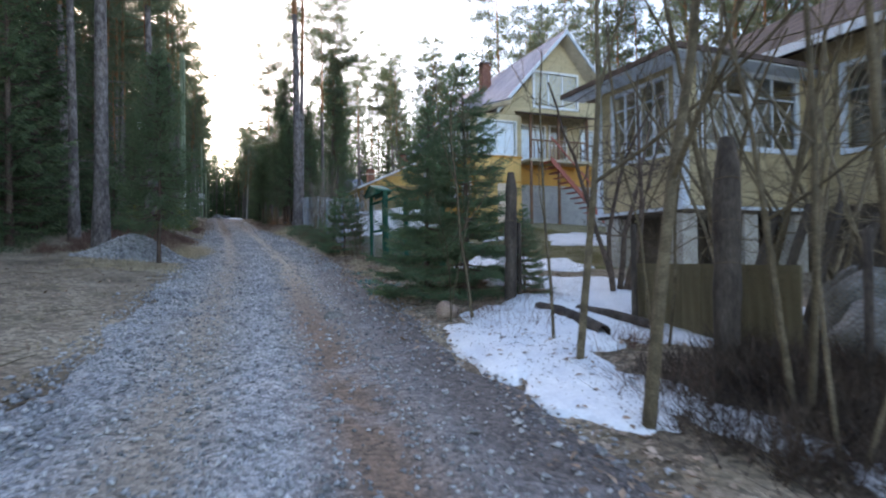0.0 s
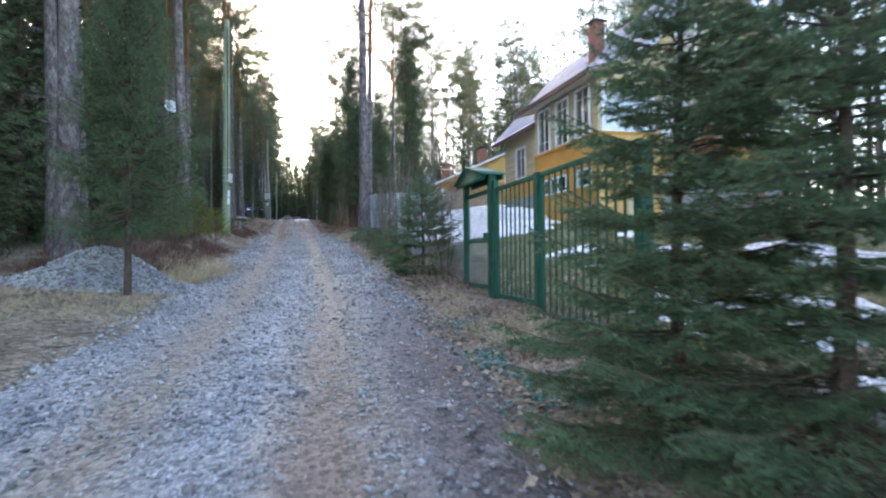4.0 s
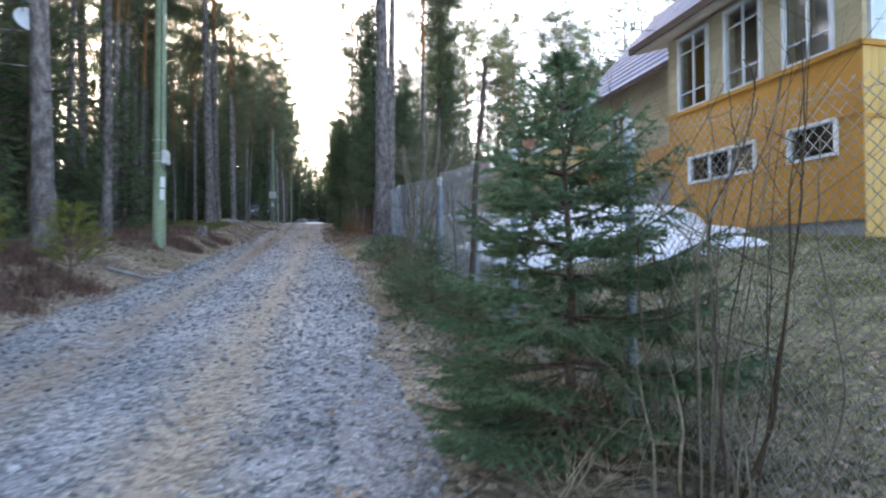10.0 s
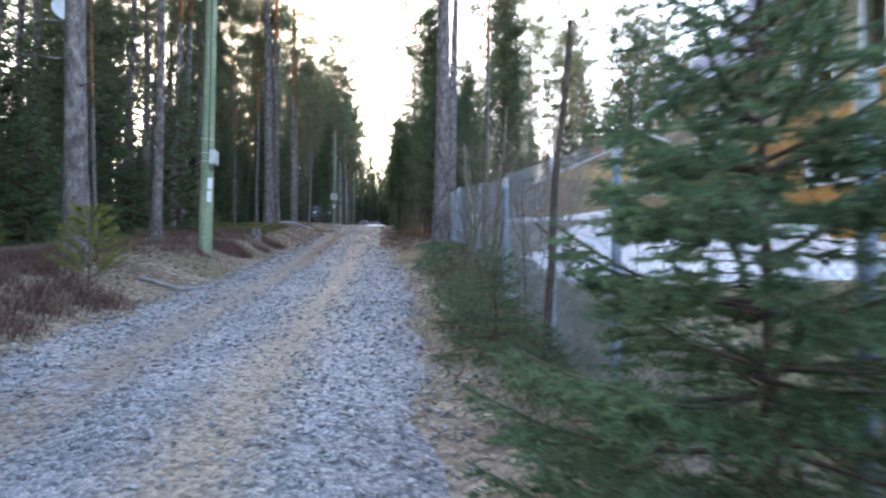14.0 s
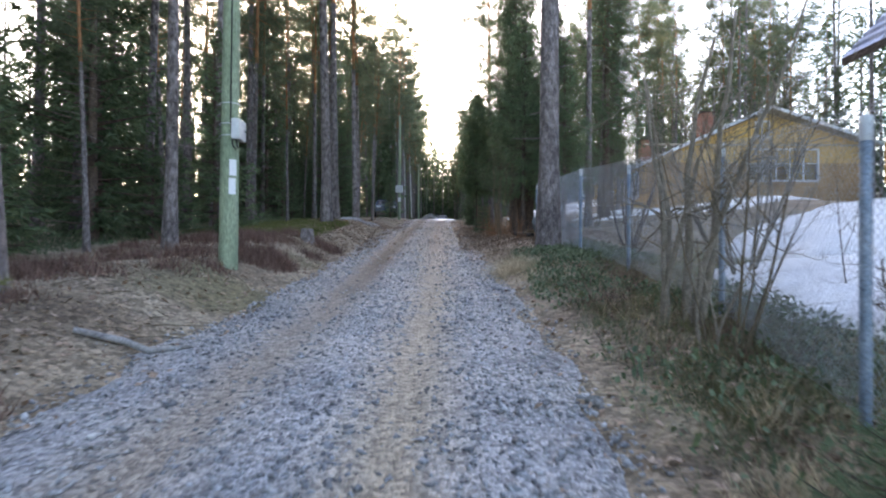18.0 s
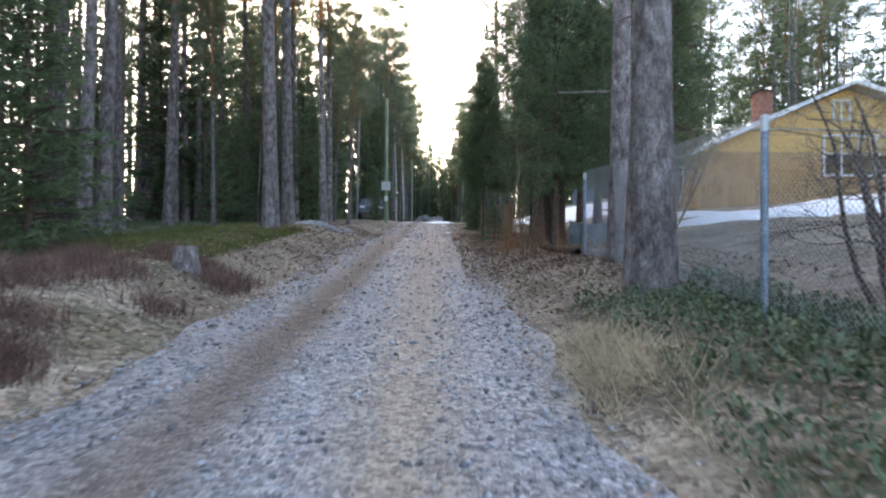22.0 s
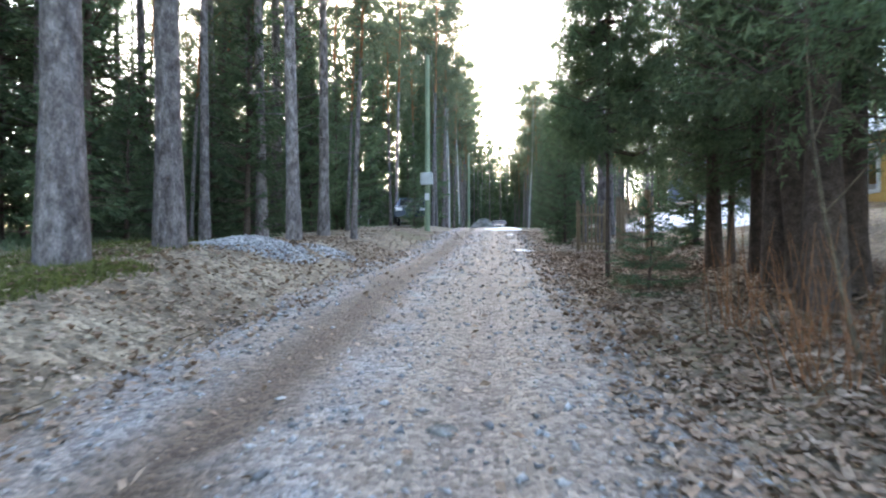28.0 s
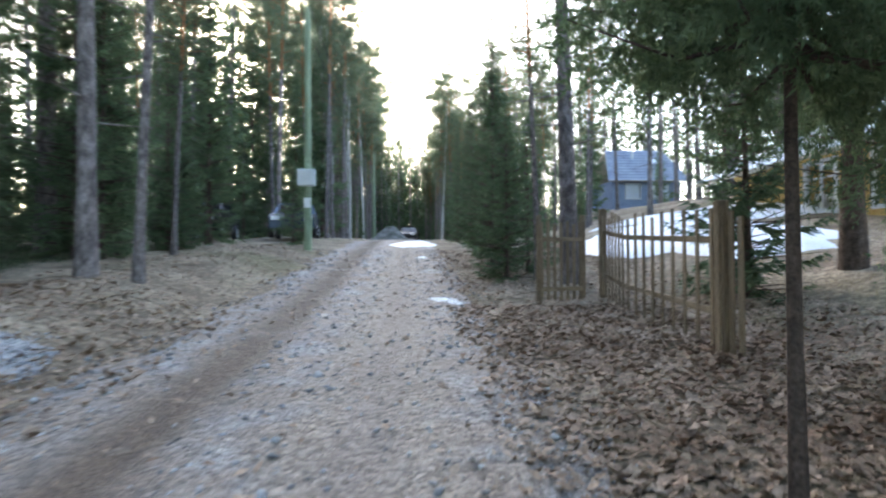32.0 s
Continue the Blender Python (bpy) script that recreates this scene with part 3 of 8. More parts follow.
def make_young_spruce(h, width, seed, base=0.15, whorls=9, per=9, needle=0.016, count=26, needle_width=0.0021, twigs=13, label="young green spruce with full needled branches"):
    """A spruce that stands close: every twig carries its needles."""
    rng = np.random.default_rng(seed)
    tree = thing("young_spruce", label, "tree")
    wood, crown = Bag(), Bag()
    r = 0.012 * h + 0.012
    u = np.linspace(0, 1, 8)
    wood.tube(np.stack([0.03 * np.sin(u * 5), 0.03 * np.cos(u * 4) - 0.03, u * h - 0.1], 1), r * (1 - 0.9 * u), 8)
    A, Bs = [], []
    for w in range(whorls):
        t = w / (whorls - 1)
        z0 = base + (h - base) * t ** 0.92 * 0.97
        reach = width * (1 - t) ** 0.85 + 0.1
        for k in range(per if w < whorls - 1 else 4):
            a = k * 6.283 / per + rng.uniform(-0.3, 0.3) + w
            ln = reach * rng.uniform(0.7, 1.1)
            z = z0 + rng.uniform(-0.5, 0.5) * (h / whorls) * 0.5
            s = np.linspace(0, 1, 7)
            d = np.array([math.cos(a), math.sin(a), 0])
            c = np.array([-d[1], d[0], 0])
            lift = rng.uniform(-0.08, 0.12) + 0.65 * t
            Q = d[None] * (s * ln)[:, None] + np.array([0, 0, 1.0])[None] * (z + ln * (lift * s - 0.28 * s * (1 - s) + 0.05 * s ** 3))[:, None]
            Q[:, 2] = np.maximum(Q[:, 2], 0.05)
            wood.tube(Q[[0, 2, 4, 6]], [0.006 + 0.006 * ln, 0.006, 0.004, 0.002], 4)
            A += list(Q[1:-1]); Bs += list(Q[2:])
            m = max(3, int(ln * twigs))
            for j in range(m):
                f = 0.18 + 0.8 * j / m
                q = np.array([np.interp(f, s, Q[:, i]) for i in range(3)])
                for sg in (-1, 1):
                    L = (0.42 * ln * (1 - f) + 0.06) * rng.uniform(0.7, 1.2)
                    e = q + (c * sg * 0.8 + d * 0.75 + np.array([0, 0, rng.uniform(-0.35, 0.1)])) * L
                    A.append(q); Bs.append(e)
                    if L > 0.18:
                        for g in (0.35, 0.65):
                            p = q + (e - q) * g
                            for s2 in (-1, 1):
                                A.append(p)
                                Bs.append(p + (d * 0.9 + c * sg * 0.3 + np.cross(d, [0, 0, 1]) * s2 * 0.5 + np.array([0, 0, rng.uniform(-0.3, 0.05)])) * L * 0.42)
    A, Bs = np.array(A), np.array(Bs)
    needles_along(crown, A, Bs, count, needle, rng, 0.8, needle_width)
    i = np.arange(len(A))
    S = np.array([[0, 0, 0.0022]])
    V = np.stack([A - S, A + S, Bs], 1).reshape(-1, 3)
    wb = Bag()
    wb.add(V, np.arange(len(V)).reshape(-1, 3))
    wood.ob("trunk", M_SBARK, tree, True)
    wb.ob("twig_wood", M_TWIG, tree)
    crown.ob("crown", M_SPRUCE_NEAR, tree)
    return tree


def put_tree(template, x, y, turn=0.0, size=1.0, sink=0.05, tall=1.0, first=False):
    m = pose(x, y, gz(x, y) - sink, 0, 0, turn) @ Matrix.Diagonal((size, size, size * tall, 1))
    if first:
        template.matrix_basis = m
        return template
    return copy_thing(template, m)


class Kind:
    """Templates of a kind of tree; the first use places the template itself."""

    def __init__(self, templates):
        self.left, self.all, self.k = list(templates), list(templates), 0

    def put(self, x, y, turn=0.0, size=1.0, which=None, tall=1.0, group="", label=""):
        i = self.k % len(self.all) if which is None else which
        self.k += 1
        t = self.all[i]
        first = t in self.left
        if first:
            self.left.remove(t)
        ob = put_tree(t, x, y, turn, size, tall=tall, first=first)
        if group:
            ob["group"] = group
        if label:
            ob["label"] = label
        return ob

    def done(self):
        for t in self.left:
            for c in t.children_recursive:
                bpy.data.objects.remove(c)
            bpy.data.objects.remove(t)


PINES = Kind([make_pine(19, 0.17, 0.45, 11, 1.3, 25, 0.016, 1.12), make_pine(22, 0.2, 0.48, 12, 1.3, 25, 0.016, 1.12), make_pine(20, 0.15, 0.50, 13, 1.2, 25, 0.016, 1.12), make_pine(17, 0.13, 0.43, 14, 1.2, 25, 0.016, 1.12)])
FAR_PINES = Kind([make_pine(20, 0.15, 0.38, 15, 1.0, 22, 0.023, 1.3), make_pine(18, 0.13, 0.33, 16, 1.0, 22, 0.023, 1.3), make_pine(22, 0.16, 0.42, 17, 1.0, 22, 0.023, 1.3)])
SPRUCES = Kind([make_spruce(13, 0.13, 2.2, 0.6, 21, 0.36, 1.1, fat=0.9), make_spruce(8, 0.1, 1.8, 0.3, 22, 0.32, 1.3, fat=0.8)])
FAR_SPRUCES = Kind([make_spruce(13, 0.12, 2.3, 0.4, 24, 0.55, 0.5, per=7, fat=2.1), make_spruce(8, 0.09, 1.9, 0.2, 25, 0.45, 0.5, per=7, fat=2.0), make_spruce(17, 0.14, 2.7, 0.8, 26, 0.6, 0.5, per=7, fat=2.2)])
SMALLS = Kind([make_spruce(3.4, 0.05, 0.95, 0.3, 31, 0.2, 1.2), make_spruce(4.6, 0.06, 1.2, 0.3, 32, 0.24, 1.1)])
SKIRTED = Kind([make_spruce(11, 0.16, 2.2, 2.3, 27, 0.3, 1.5, per=7, fat=0.5, needle=0.085, count=8), make_spruce(9, 0.11, 1.8, 2.0, 28, 0.28, 1.5, per=7, fat=0.5, needle=0.085, count=8)])

# trunks by the road: x, y, template, girth
for x, y, w, s in [(-2.84, 17.75, 1, 1.0), (-3.97, 20.4, 0, 0.92), (4.57, 33.97, 1, 1.25), (5.26, 37.25, 0, 1.2), (-2.5, 43.2, 1, 1.05), (-2.57, 45.25, 1, 0.92), (-2.3, 49.35, 0, 0.95),
                   (-2.8, 52.9, 0, 0.95), (-1.85, 52.5, 3, 0.62), (-3.9, 51.4, 2, 0.95), (-5.16, 50.3, 3, 0.7), (-4.0, 43.0, 3, 0.75), (4.95, 54.0, 0, 1.0), (4.5, 54.6, 3, 0.8), (-3.08, 31.5, 0, 0.82),
                   (-2.25, 26.1, 0, 1.15), (-4.21, 30.8, 3, 0.7), (-5.37, 40.2, 0, 1.05), (-5.9, 41.8, 2, 0.8), (-7.08, 48.2, 0, 0.95), (-6.7, 48.3, 2, 0.8), (-8.7, 48.7, 0, 0.9),
                   (-5.5, 27, 1, 0.9), (-5.3, 54.0, 2, 1.0), (-5.6, 35.5, 2, 0.9), (-6.8, 31, 0, 0.9), (7.3, 41, 2, 0.9), (-3.4, 57.5, 3, 0.9), (5.8, 57.5, 2, 0.8)]:
    PINES.put(x, y, (x * 77 + y * 31) % 360, s, w, group="pines by the road")


def woods():
    rng = random.Random(5)
    taken = {}

    def free(x, y, d):
        i, j = int(x // 3), int(y // 3)
        return all((x - a) ** 2 + (y - b) ** 2 > d * d for p in (i - 1, i, i + 1) for q in (j - 1, j, j + 1) for a, b in taken.get((p, q), ()))

    def sow(count, spot, gap, kinds):
        made = tries = 0
        while made < count and tries < count * 25:
            tries += 1
            x, y = spot()
            if not free(x, y, gap) or abs(x - np.interp(y, CENTRE_Y, CENTRE_X)) < (3.4 if y < 76 else 2.7):
                continue
            if 7 < x < 23.5 and 4 < y < 34.5 or 11 < x < 23.5 and y < 48 and y > 34 or 10.5 < x < 28 and 47 < y < 65 or 15 < x < 24 and 82 < y < 92 or -7.6 < x < -1.3 and 64 < y < 70:
                continue
            taken.setdefault((int(x // 3), int(y // 3)), []).append((x, y))
            p = rng.random()
            for share, kind, lo, hi in kinds:
                if p < share:
                    kind.put(x, y, rng.random() * 360, rng.uniform(lo, hi), tall=rng.uniform(0.94, 1.12), group="woods")
                    break
            made += 1

    # the edge of the woods beside the track, then the deeper stand and the far roadside
    sow(18, lambda: (rng.uniform(-8.5, -5.6), rng.uniform(17, 60)), 1.7, ((0.55, PINES, 0.8, 1.05), (0.85, SPRUCES, 0.55, 0.95), (1, SMALLS, 0.6, 1.1)))
    sow(30, lambda: (rng.uniform(-11, -5.6), rng.uniform(8, 66)), 1.4, ((0.35, PINES, 0.75, 1.0), (0.7, SPRUCES, 0.4, 0.8), (1, SMALLS, 0.7, 1.4)))
    sow(64, lambda: (rng.uniform(-19, -9), rng.uniform(-2, 75)), 1.5, ((0.55, FAR_PINES, 0.75, 1.1), (0.97, FAR_SPRUCES, 0.45, 0.9), (1, SMALLS, 0.8, 1.3)))
    sow(26, lambda: (rng.uniform(-9.5, -4.2), rng.uniform(48, 63)), 1.2, ((0.25, PINES, 0.75, 1.0), (1, SPRUCES, 0.5, 0.95)))
    sow(26, lambda: (rng.uniform(-13, -3.0), rng.uniform(70, 80)), 1.1, ((0.35, FAR_PINES, 0.75, 1.0), (1, FAR_SPRUCES, 0.5, 1.0)))
    sow(12, lambda: (rng.uniform(6.5, 12), rng.uniform(66, 78)), 1.6, ((0.5, FAR_PINES, 0.4, 0.65), (1, FAR_SPRUCES, 0.35, 0.6)))
    sow(26, lambda: (rng.uniform(11, 34), rng.uniform(66, 81)), 1.8, ((0.7, FAR_PINES, 0.7, 1.05), (1, FAR_SPRUCES, 0.5, 0.9)))
    sow(66, lambda: (-2.0 - 8 * rng.random() ** 1.5, rng.uniform(72, 128)), 1.4, ((0.7, FAR_PINES, 0.8, 1.1), (1, FAR_SPRUCES, 0.4, 0.8)))
    sow(54, lambda: (4.4 + 9 * rng.random() ** 1.3, rng.uniform(82, 128)), 1.5, ((0.65, FAR_PINES, 0.45, 0.75), (1, FAR_SPRUCES, 0.3, 0.5)))
    sow(18, lambda: (rng.uniform(4.3, 8), rng.uniform(88, 118)), 1.3, ((0.8, FAR_PINES, 0.6, 0.85), (1, FAR_SPRUCES, 0.4, 0.5)))
    sow(44, lambda: (rng.uniform(18.5, 30), rng.uniform(8, 70)), 2.2, ((0.6, FAR_PINES, 0.75, 1.1), (1, FAR_SPRUCES, 0.7, 1.15)))
    sow(3, lambda: (rng.uniform(7.5, 10.5), rng.uniform(43, 48)), 1.8, ((1, FAR_PINES, 0.7, 0.9),))


def far_woods():
    """The woods too far off to count, as two meshes: stems and needles."""
    rng = np.random.default_rng(77)
    stems, pine, spruce = Bag(), Bag(), Bag()
    spots = [(rng.uniform(-60, -19), rng.uniform(-10, 125)) for _ in range(190)] + [(rng.uniform(30, 62), rng.uniform(-5, 120)) for _ in range(110)] + [(rng.uniform(-45, 50), rng.uniform(118, 185)) for _ in range(170)] + [(rng.uniform(-10, 14), rng.uniform(116, 135)) for _ in range(70)]
    spots += [(rng.uniform(-27, -12), rng.uniform(-5, 78)) for _ in range(75)] + [(rng.uniform(24, 34), rng.uniform(5, 110)) for _ in range(90)] + [(rng.uniform(10, 26), rng.uniform(94, 118)) for _ in range(50)] + [(rng.uniform(-26, -8), rng.uniform(76, 118)) for _ in range(90)] + [(rng.uniform(-13, 15), rng.uniform(122, 150)) for _ in range(110)]
    for x, y in spots:
        if abs(x - 1) < 3.6 and y < 116 or 14 < x < 25 and 80 < y < 93:
            continue
        g, h = gz(x, y), rng.uniform(13, 23)
        if rng.random() < (0.25 if y > 116 and -14 < x < 16 else 0.55):
            stems.tube([(x, y, g - 0.2), (x + rng.normal(0, 0.2), y, g + h)], [0.16, 0.04], 5)
            n = 290
            t = rng.uniform(0.35, 1.0, n)
            a, r = rng.random(n) * 6.283, rng.random(n) ** 0.6 * 2.0 * np.sin(np.pi * (0.15 + 0.85 * np.clip(1 - (t - 0.35) / 0.65, 0, 1)) ** 0.8 * 0.9)
            P = np.stack([x + np.cos(a) * r, y + np.sin(a) * r, g + t * h], 1)
            blades(pine, P, np.stack([np.cos(a), np.sin(a), rng.normal(0.2, 0.5, n)], 1), rng.uniform(0.4, 1.0, n), rng.uniform(0.04, 0.10, n), rng)
        else:
            h *= 0.75
            stems.tube([(x, y, g - 0.2), (x, y, g + h)], [0.13, 0.02], 4)
            n = 380
            t = rng.random(n) ** 1.3
            a, w = rng.random(n) * 6.283, 2.3 * (1 - t) + 0.15
            r = w * rng.uniform(0.15, 0.7, n)
            P = np.stack([x + np.cos(a) * r, y + np.sin(a) * r, g + 0.3 + t * (h - 0.4)], 1)
            blades(spruce, P, np.stack([np.cos(a), np.sin(a), rng.normal(-0.35, 0.2, n)], 1), rng.uniform(0.4, 0.9, n) * (0.5 + 0.5 * (1 - t)), rng.uniform(0.06, 0.13, n), rng)
    tagged(stems.ob("distant_tree_stems", M_BARK), "distant grey and brown trunks of the woods", "woods", kind="stuff")
    tagged(pine.ob("distant_pine_crowns", M_PINE), "distant ragged pine crowns", "woods", kind="stuff")
    tagged(spruce.ob("distant_spruces", M_SPRUCE), "distant dark spruces filling the woods", "woods", kind="stuff")


woods()
far_woods()

# ---- building materials ----
M_CREAM = material("pale_yellow_boards", [(0.40, 0.32, 0.19), (0.52, 0.43, 0.27)], 3, 40, 0.7, 0.35, 30, vary=0.12, stretch=(1, 1, 4))
M_CREAM2 = material("weathered_cream_boards", [(0.46, 0.38, 0.24), (0.60, 0.51, 0.34)], 2, 35, 0.75, 0.25, 30, vary=0.1, stretch=(1, 1, 4))
M_OCHRE = material("ochre_paint", [(0.50, 0.235, 0.04), (0.62, 0.31, 0.07)], 1.3, 30, 0.6, 0.2, 18, vary=0.05, fine_mix=0.12)
M_TANBOARD = material("orange_brown_boards", [(0.34, 0.20, 0.09), (0.46, 0.29, 0.14)], 1.5, 30, 0.7, 0.25, 20, vary=0.12)
M_OCHRE_L = material("light_ochre_boards", [(0.64, 0.40, 0.13), (0.72, 0.47, 0.18)], 1.5, 30, 0.65, 0.2, 20, vary=0.08, fine_mix=0.15)
M_ORANGE = material("orange_render", [(0.58, 0.27, 0.06), (0.66, 0.33, 0.09)], 1.5, 25, 0.8, 0.3, 25, fine_mix=0.15)
M_PLINTH = material("grey_render", [(0.30, 0.30, 0.31), (0.42, 0.42, 0.42)], 1.6, 40, 0.9, 0.4, 30)
M_CONCRETE = material("concrete_pier", [(0.34, 0.32, 0.29), (0.48, 0.46, 0.42)], 3, 50, 0.9, 0.5, 30)
M_WHITE = material("white_window_paint", [(0.66, 0.70, 0.74), (0.80, 0.82, 0.84)], 5, 60, 0.5, 0.1, fine_mix=0.08)
M_BLUEWHITE = material("pale_blue_trim", [(0.52, 0.60, 0.70), (0.66, 0.73, 0.80)], 4, 50, 0.55, 0.15, fine_mix=0.1)
M_ROOF = material("grey_blue_metal_tile", [(0.28, 0.31, 0.43), (0.40, 0.43, 0.56)], 1.2, 25, 0.45, 0.15, 30, fine_mix=0.15)
M_DARKROOF = material("dark_brown_roofing", [(0.06, 0.04, 0.035), (0.13, 0.09, 0.075)], 4, 50, 0.8, 0.4)
M_TINROOF = material("pale_tin_roof", [(0.48, 0.52, 0.52), (0.62, 0.66, 0.66)], 1.5, 30, 0.5, 0.15)
M_BLUEROOF = material("slate_blue_roof", [(0.24, 0.28, 0.38), (0.33, 0.38, 0.48)], 1.5, 20, 0.6, 0.2)
M_SOFFIT = material("soffit_boards", [(0.42, 0.36, 0.27), (0.54, 0.47, 0.36)], 3, 40, 0.8, 0.2)
M_DOOR = material("cream_pink_door", [(0.62, 0.50, 0.38), (0.70, 0.58, 0.46)], 2, 40, 0.6, 0.15)
M_STAIN = material("brown_stained_timber", [(0.16, 0.085, 0.055), (0.26, 0.15, 0.10)], 4, 50, 0.8, 0.3, 25)
M_RED = material("red_paint", [(0.36, 0.09, 0.07), (0.46, 0.14, 0.11)], 4, 40, 0.5, 0.1)
M_GREEN = material("green_gate_paint", [(0.012, 0.085, 0.055), (0.03, 0.14, 0.09)], 5, 60, 0.6, 0.2, fine_mix=0.25, spec=0.25)
M_STEEL = material("blue_grey_steel_post", [(0.16, 0.22, 0.28), (0.28, 0.34, 0.40)], 6, 60, 0.5, 0.2, metal=0.3)
M_WIRE = material("galvanised_wire", [(0.34, 0.36, 0.38), (0.48, 0.50, 0.52)], 6, 40, 0.45, 0, metal=0.6)
M_RUST = material("rusty_brown_sheet", [(0.11, 0.075, 0.04), (0.19, 0.14, 0.08)], 3, 40, 0.8, 0.3)
M_OLDWOOD = material("dark_weathered_wood", [(0.045, 0.035, 0.03), (0.11, 0.09, 0.075)], 8, 60, 0.95, 0.7, 30, stretch=(1, 1, 0.3))
M_PICKET = material("weathered_picket_wood", [(0.19, 0.14, 0.095), (0.34, 0.26, 0.17)], 5, 60, 0.9, 0.4, 30, stretch=(1, 1, 0.25), vary=0.2)
M_POLE = material("green_grey_pole", [(0.20, 0.26, 0.17), (0.31, 0.37, 0.25)], 5, 60, 0.85, 0.4, 25, stretch=(1, 1, 0.2))
M_GREYBOX = material("light_grey_enamel", [(0.50, 0.53, 0.54), (0.60, 0.63, 0.63)], 3, 30, 0.45, 0.05, fine_mix=0.06)
M_PAPER = material("white_paper", [(0.70, 0.72, 0.74), (0.80, 0.81, 0.82)], 6, 40, 0.8, 0, fine_mix=0.08)
M_BLACK = material("black_rubber", [(0.012, 0.012, 0.013), (0.03, 0.03, 0.03)], 6, 40, 0.6, 0)
M_DARK = material("dark_interior", [(0.02, 0.018, 0.016), (0.04, 0.035, 0.03)], 3, 20, 0.9, 0)
M_WHITE_PANEL = material("white_curtain", [(0.74, 0.78, 0.82), (0.84, 0.87, 0.90)], 3, 20, 0.9, 0.1, fine_mix=0.06)
M_BRICK = material("red_brick_chimney", [(0.24, 0.10, 0.07), (0.33, 0.16, 0.11)], 9, 50, 0.9, 0.4)
M_GLASS = glassy("window_glass")

UNIT = {}


def unit_box(key="box"):
    """A shared 1 m cube mesh for pieces that are scaled to size."""
    if key not in UNIT:
        me = bpy.data.meshes.new(key)
        bm = boxed(-0.5, 0.5, -0.5, 0.5, -0.5, 0.5)
        bm.to_mesh(me)
        bm.free()
        UNIT[key] = me
    return UNIT[key]


def piece(name, mat, x0, x1, y0, y1, z0, z1, parent, tilt=(0, 0, 0)):
    """A board, bar or slat: a part of its own on a shared mesh."""
    key = "piece " + mat.name
    if key not in UNIT:
        me = unit_box().copy()
        me.materials.append(mat)
        UNIT[key] = me
    ob = new(name, UNIT[key])
    hang(ob, parent)
    m = pose((x0 + x1) / 2, (y0 + y1) / 2, (z0 + z1) / 2, *tilt) @ Matrix.Diagonal((abs(x1 - x0), abs(y1 - y0), abs(z1 - z0), 1))
    ob.matrix_basis = m
    return ob


def slab(axis, at, thick, a0, a1, z0, z1):
    return (at, at + thick, a0, a1, z0, z1) if axis == "x" else (a0, a1, at, at + thick, z0, z1)


def solid_cells(a0, a1, z0, z1, holes):
    A = sorted({a0, a1, *[min(max(v, a0), a1) for h in holes for v in h[:2]]})
    Z = sorted({z0, z1, *[min(max(v, z0), z1) for h in holes for v in h[2:]]})
    for p, q in zip(A, A[1:]):
        for r, s in zip(Z, Z[1:]):
            m, n = (p + q) / 2, (r + s) / 2
            if not any(h[0] < m < h[1] and h[2] < n < h[3] for h in holes):
                yield p, q, r, s


def wall(parent, axis, at, a0, a1, z0, z1, holes, mat, thick=0.16, name="wall"):
    bm = bmesh.new()
    for p, q, r, s in solid_cells(a0, a1, z0, z1, holes):
        box(bm, *slab(axis, at, thick, p, q, r, s))
    bmesh.ops.remove_doubles(bm, verts=bm.verts, dist=1e-4)
    met = {}
    for f in bm.faces:
        met.setdefault(tuple(round(c, 3) for c in f.calc_center_median()), []).append(f)
    bmesh.ops.delete(bm, geom=[f for fs in met.values() if len(fs) > 1 for f in fs], context="FACES")
    return part(name, bm, mat, parent)


def boards(parent, axis, at, a0, a1, z0, z1, step, mat, holes, out=-1, name="board"):
    """Horizontal cladding, board by board, cut at the openings; each board leans out at its foot."""
    z = z0
    while z < z1 - 0.02:
        top = min(z + step, z1)
        spans = [(a0, a1)]
        for h in holes:
            if h[2] < top - 0.01 and h[3] > z + 0.01:
                spans = [s for p, q in spans for s in ((p, min(q, h[0])), (max(p, h[1]), q)) if s[1] - s[0] > 0.02]
        for p, q in spans:
            lean = 7 * out
            s = slab(axis, at, 0.018 * out, p, q, z, top + 0.012)
            piece(name, mat, *s, parent, tilt=(0, lean, 0) if axis == "x" else (-lean, 0, 0))
        z += step


def planks(parent, axis, at, a0, a1, z0, z1, step, mat, holes, out=-1, name="plank"):
    """Upright cladding boards."""
    a = a0
    while a < a1 - 0.02:
        b = min(a + step - 0.006, a1)
        spans = [(z0, z1)]
        for h in holes:
            if h[0] < b - 0.01 and h[1] > a + 0.01:
                spans = [s for p, q in spans for s in ((p, min(q, h[2])), (max(p, h[3]), q)) if s[1] - s[0] > 0.02]
        for p, q in spans:
            piece(name, mat, *slab(axis, at, 0.02 * out, a, b, p, q), parent)
        a += step


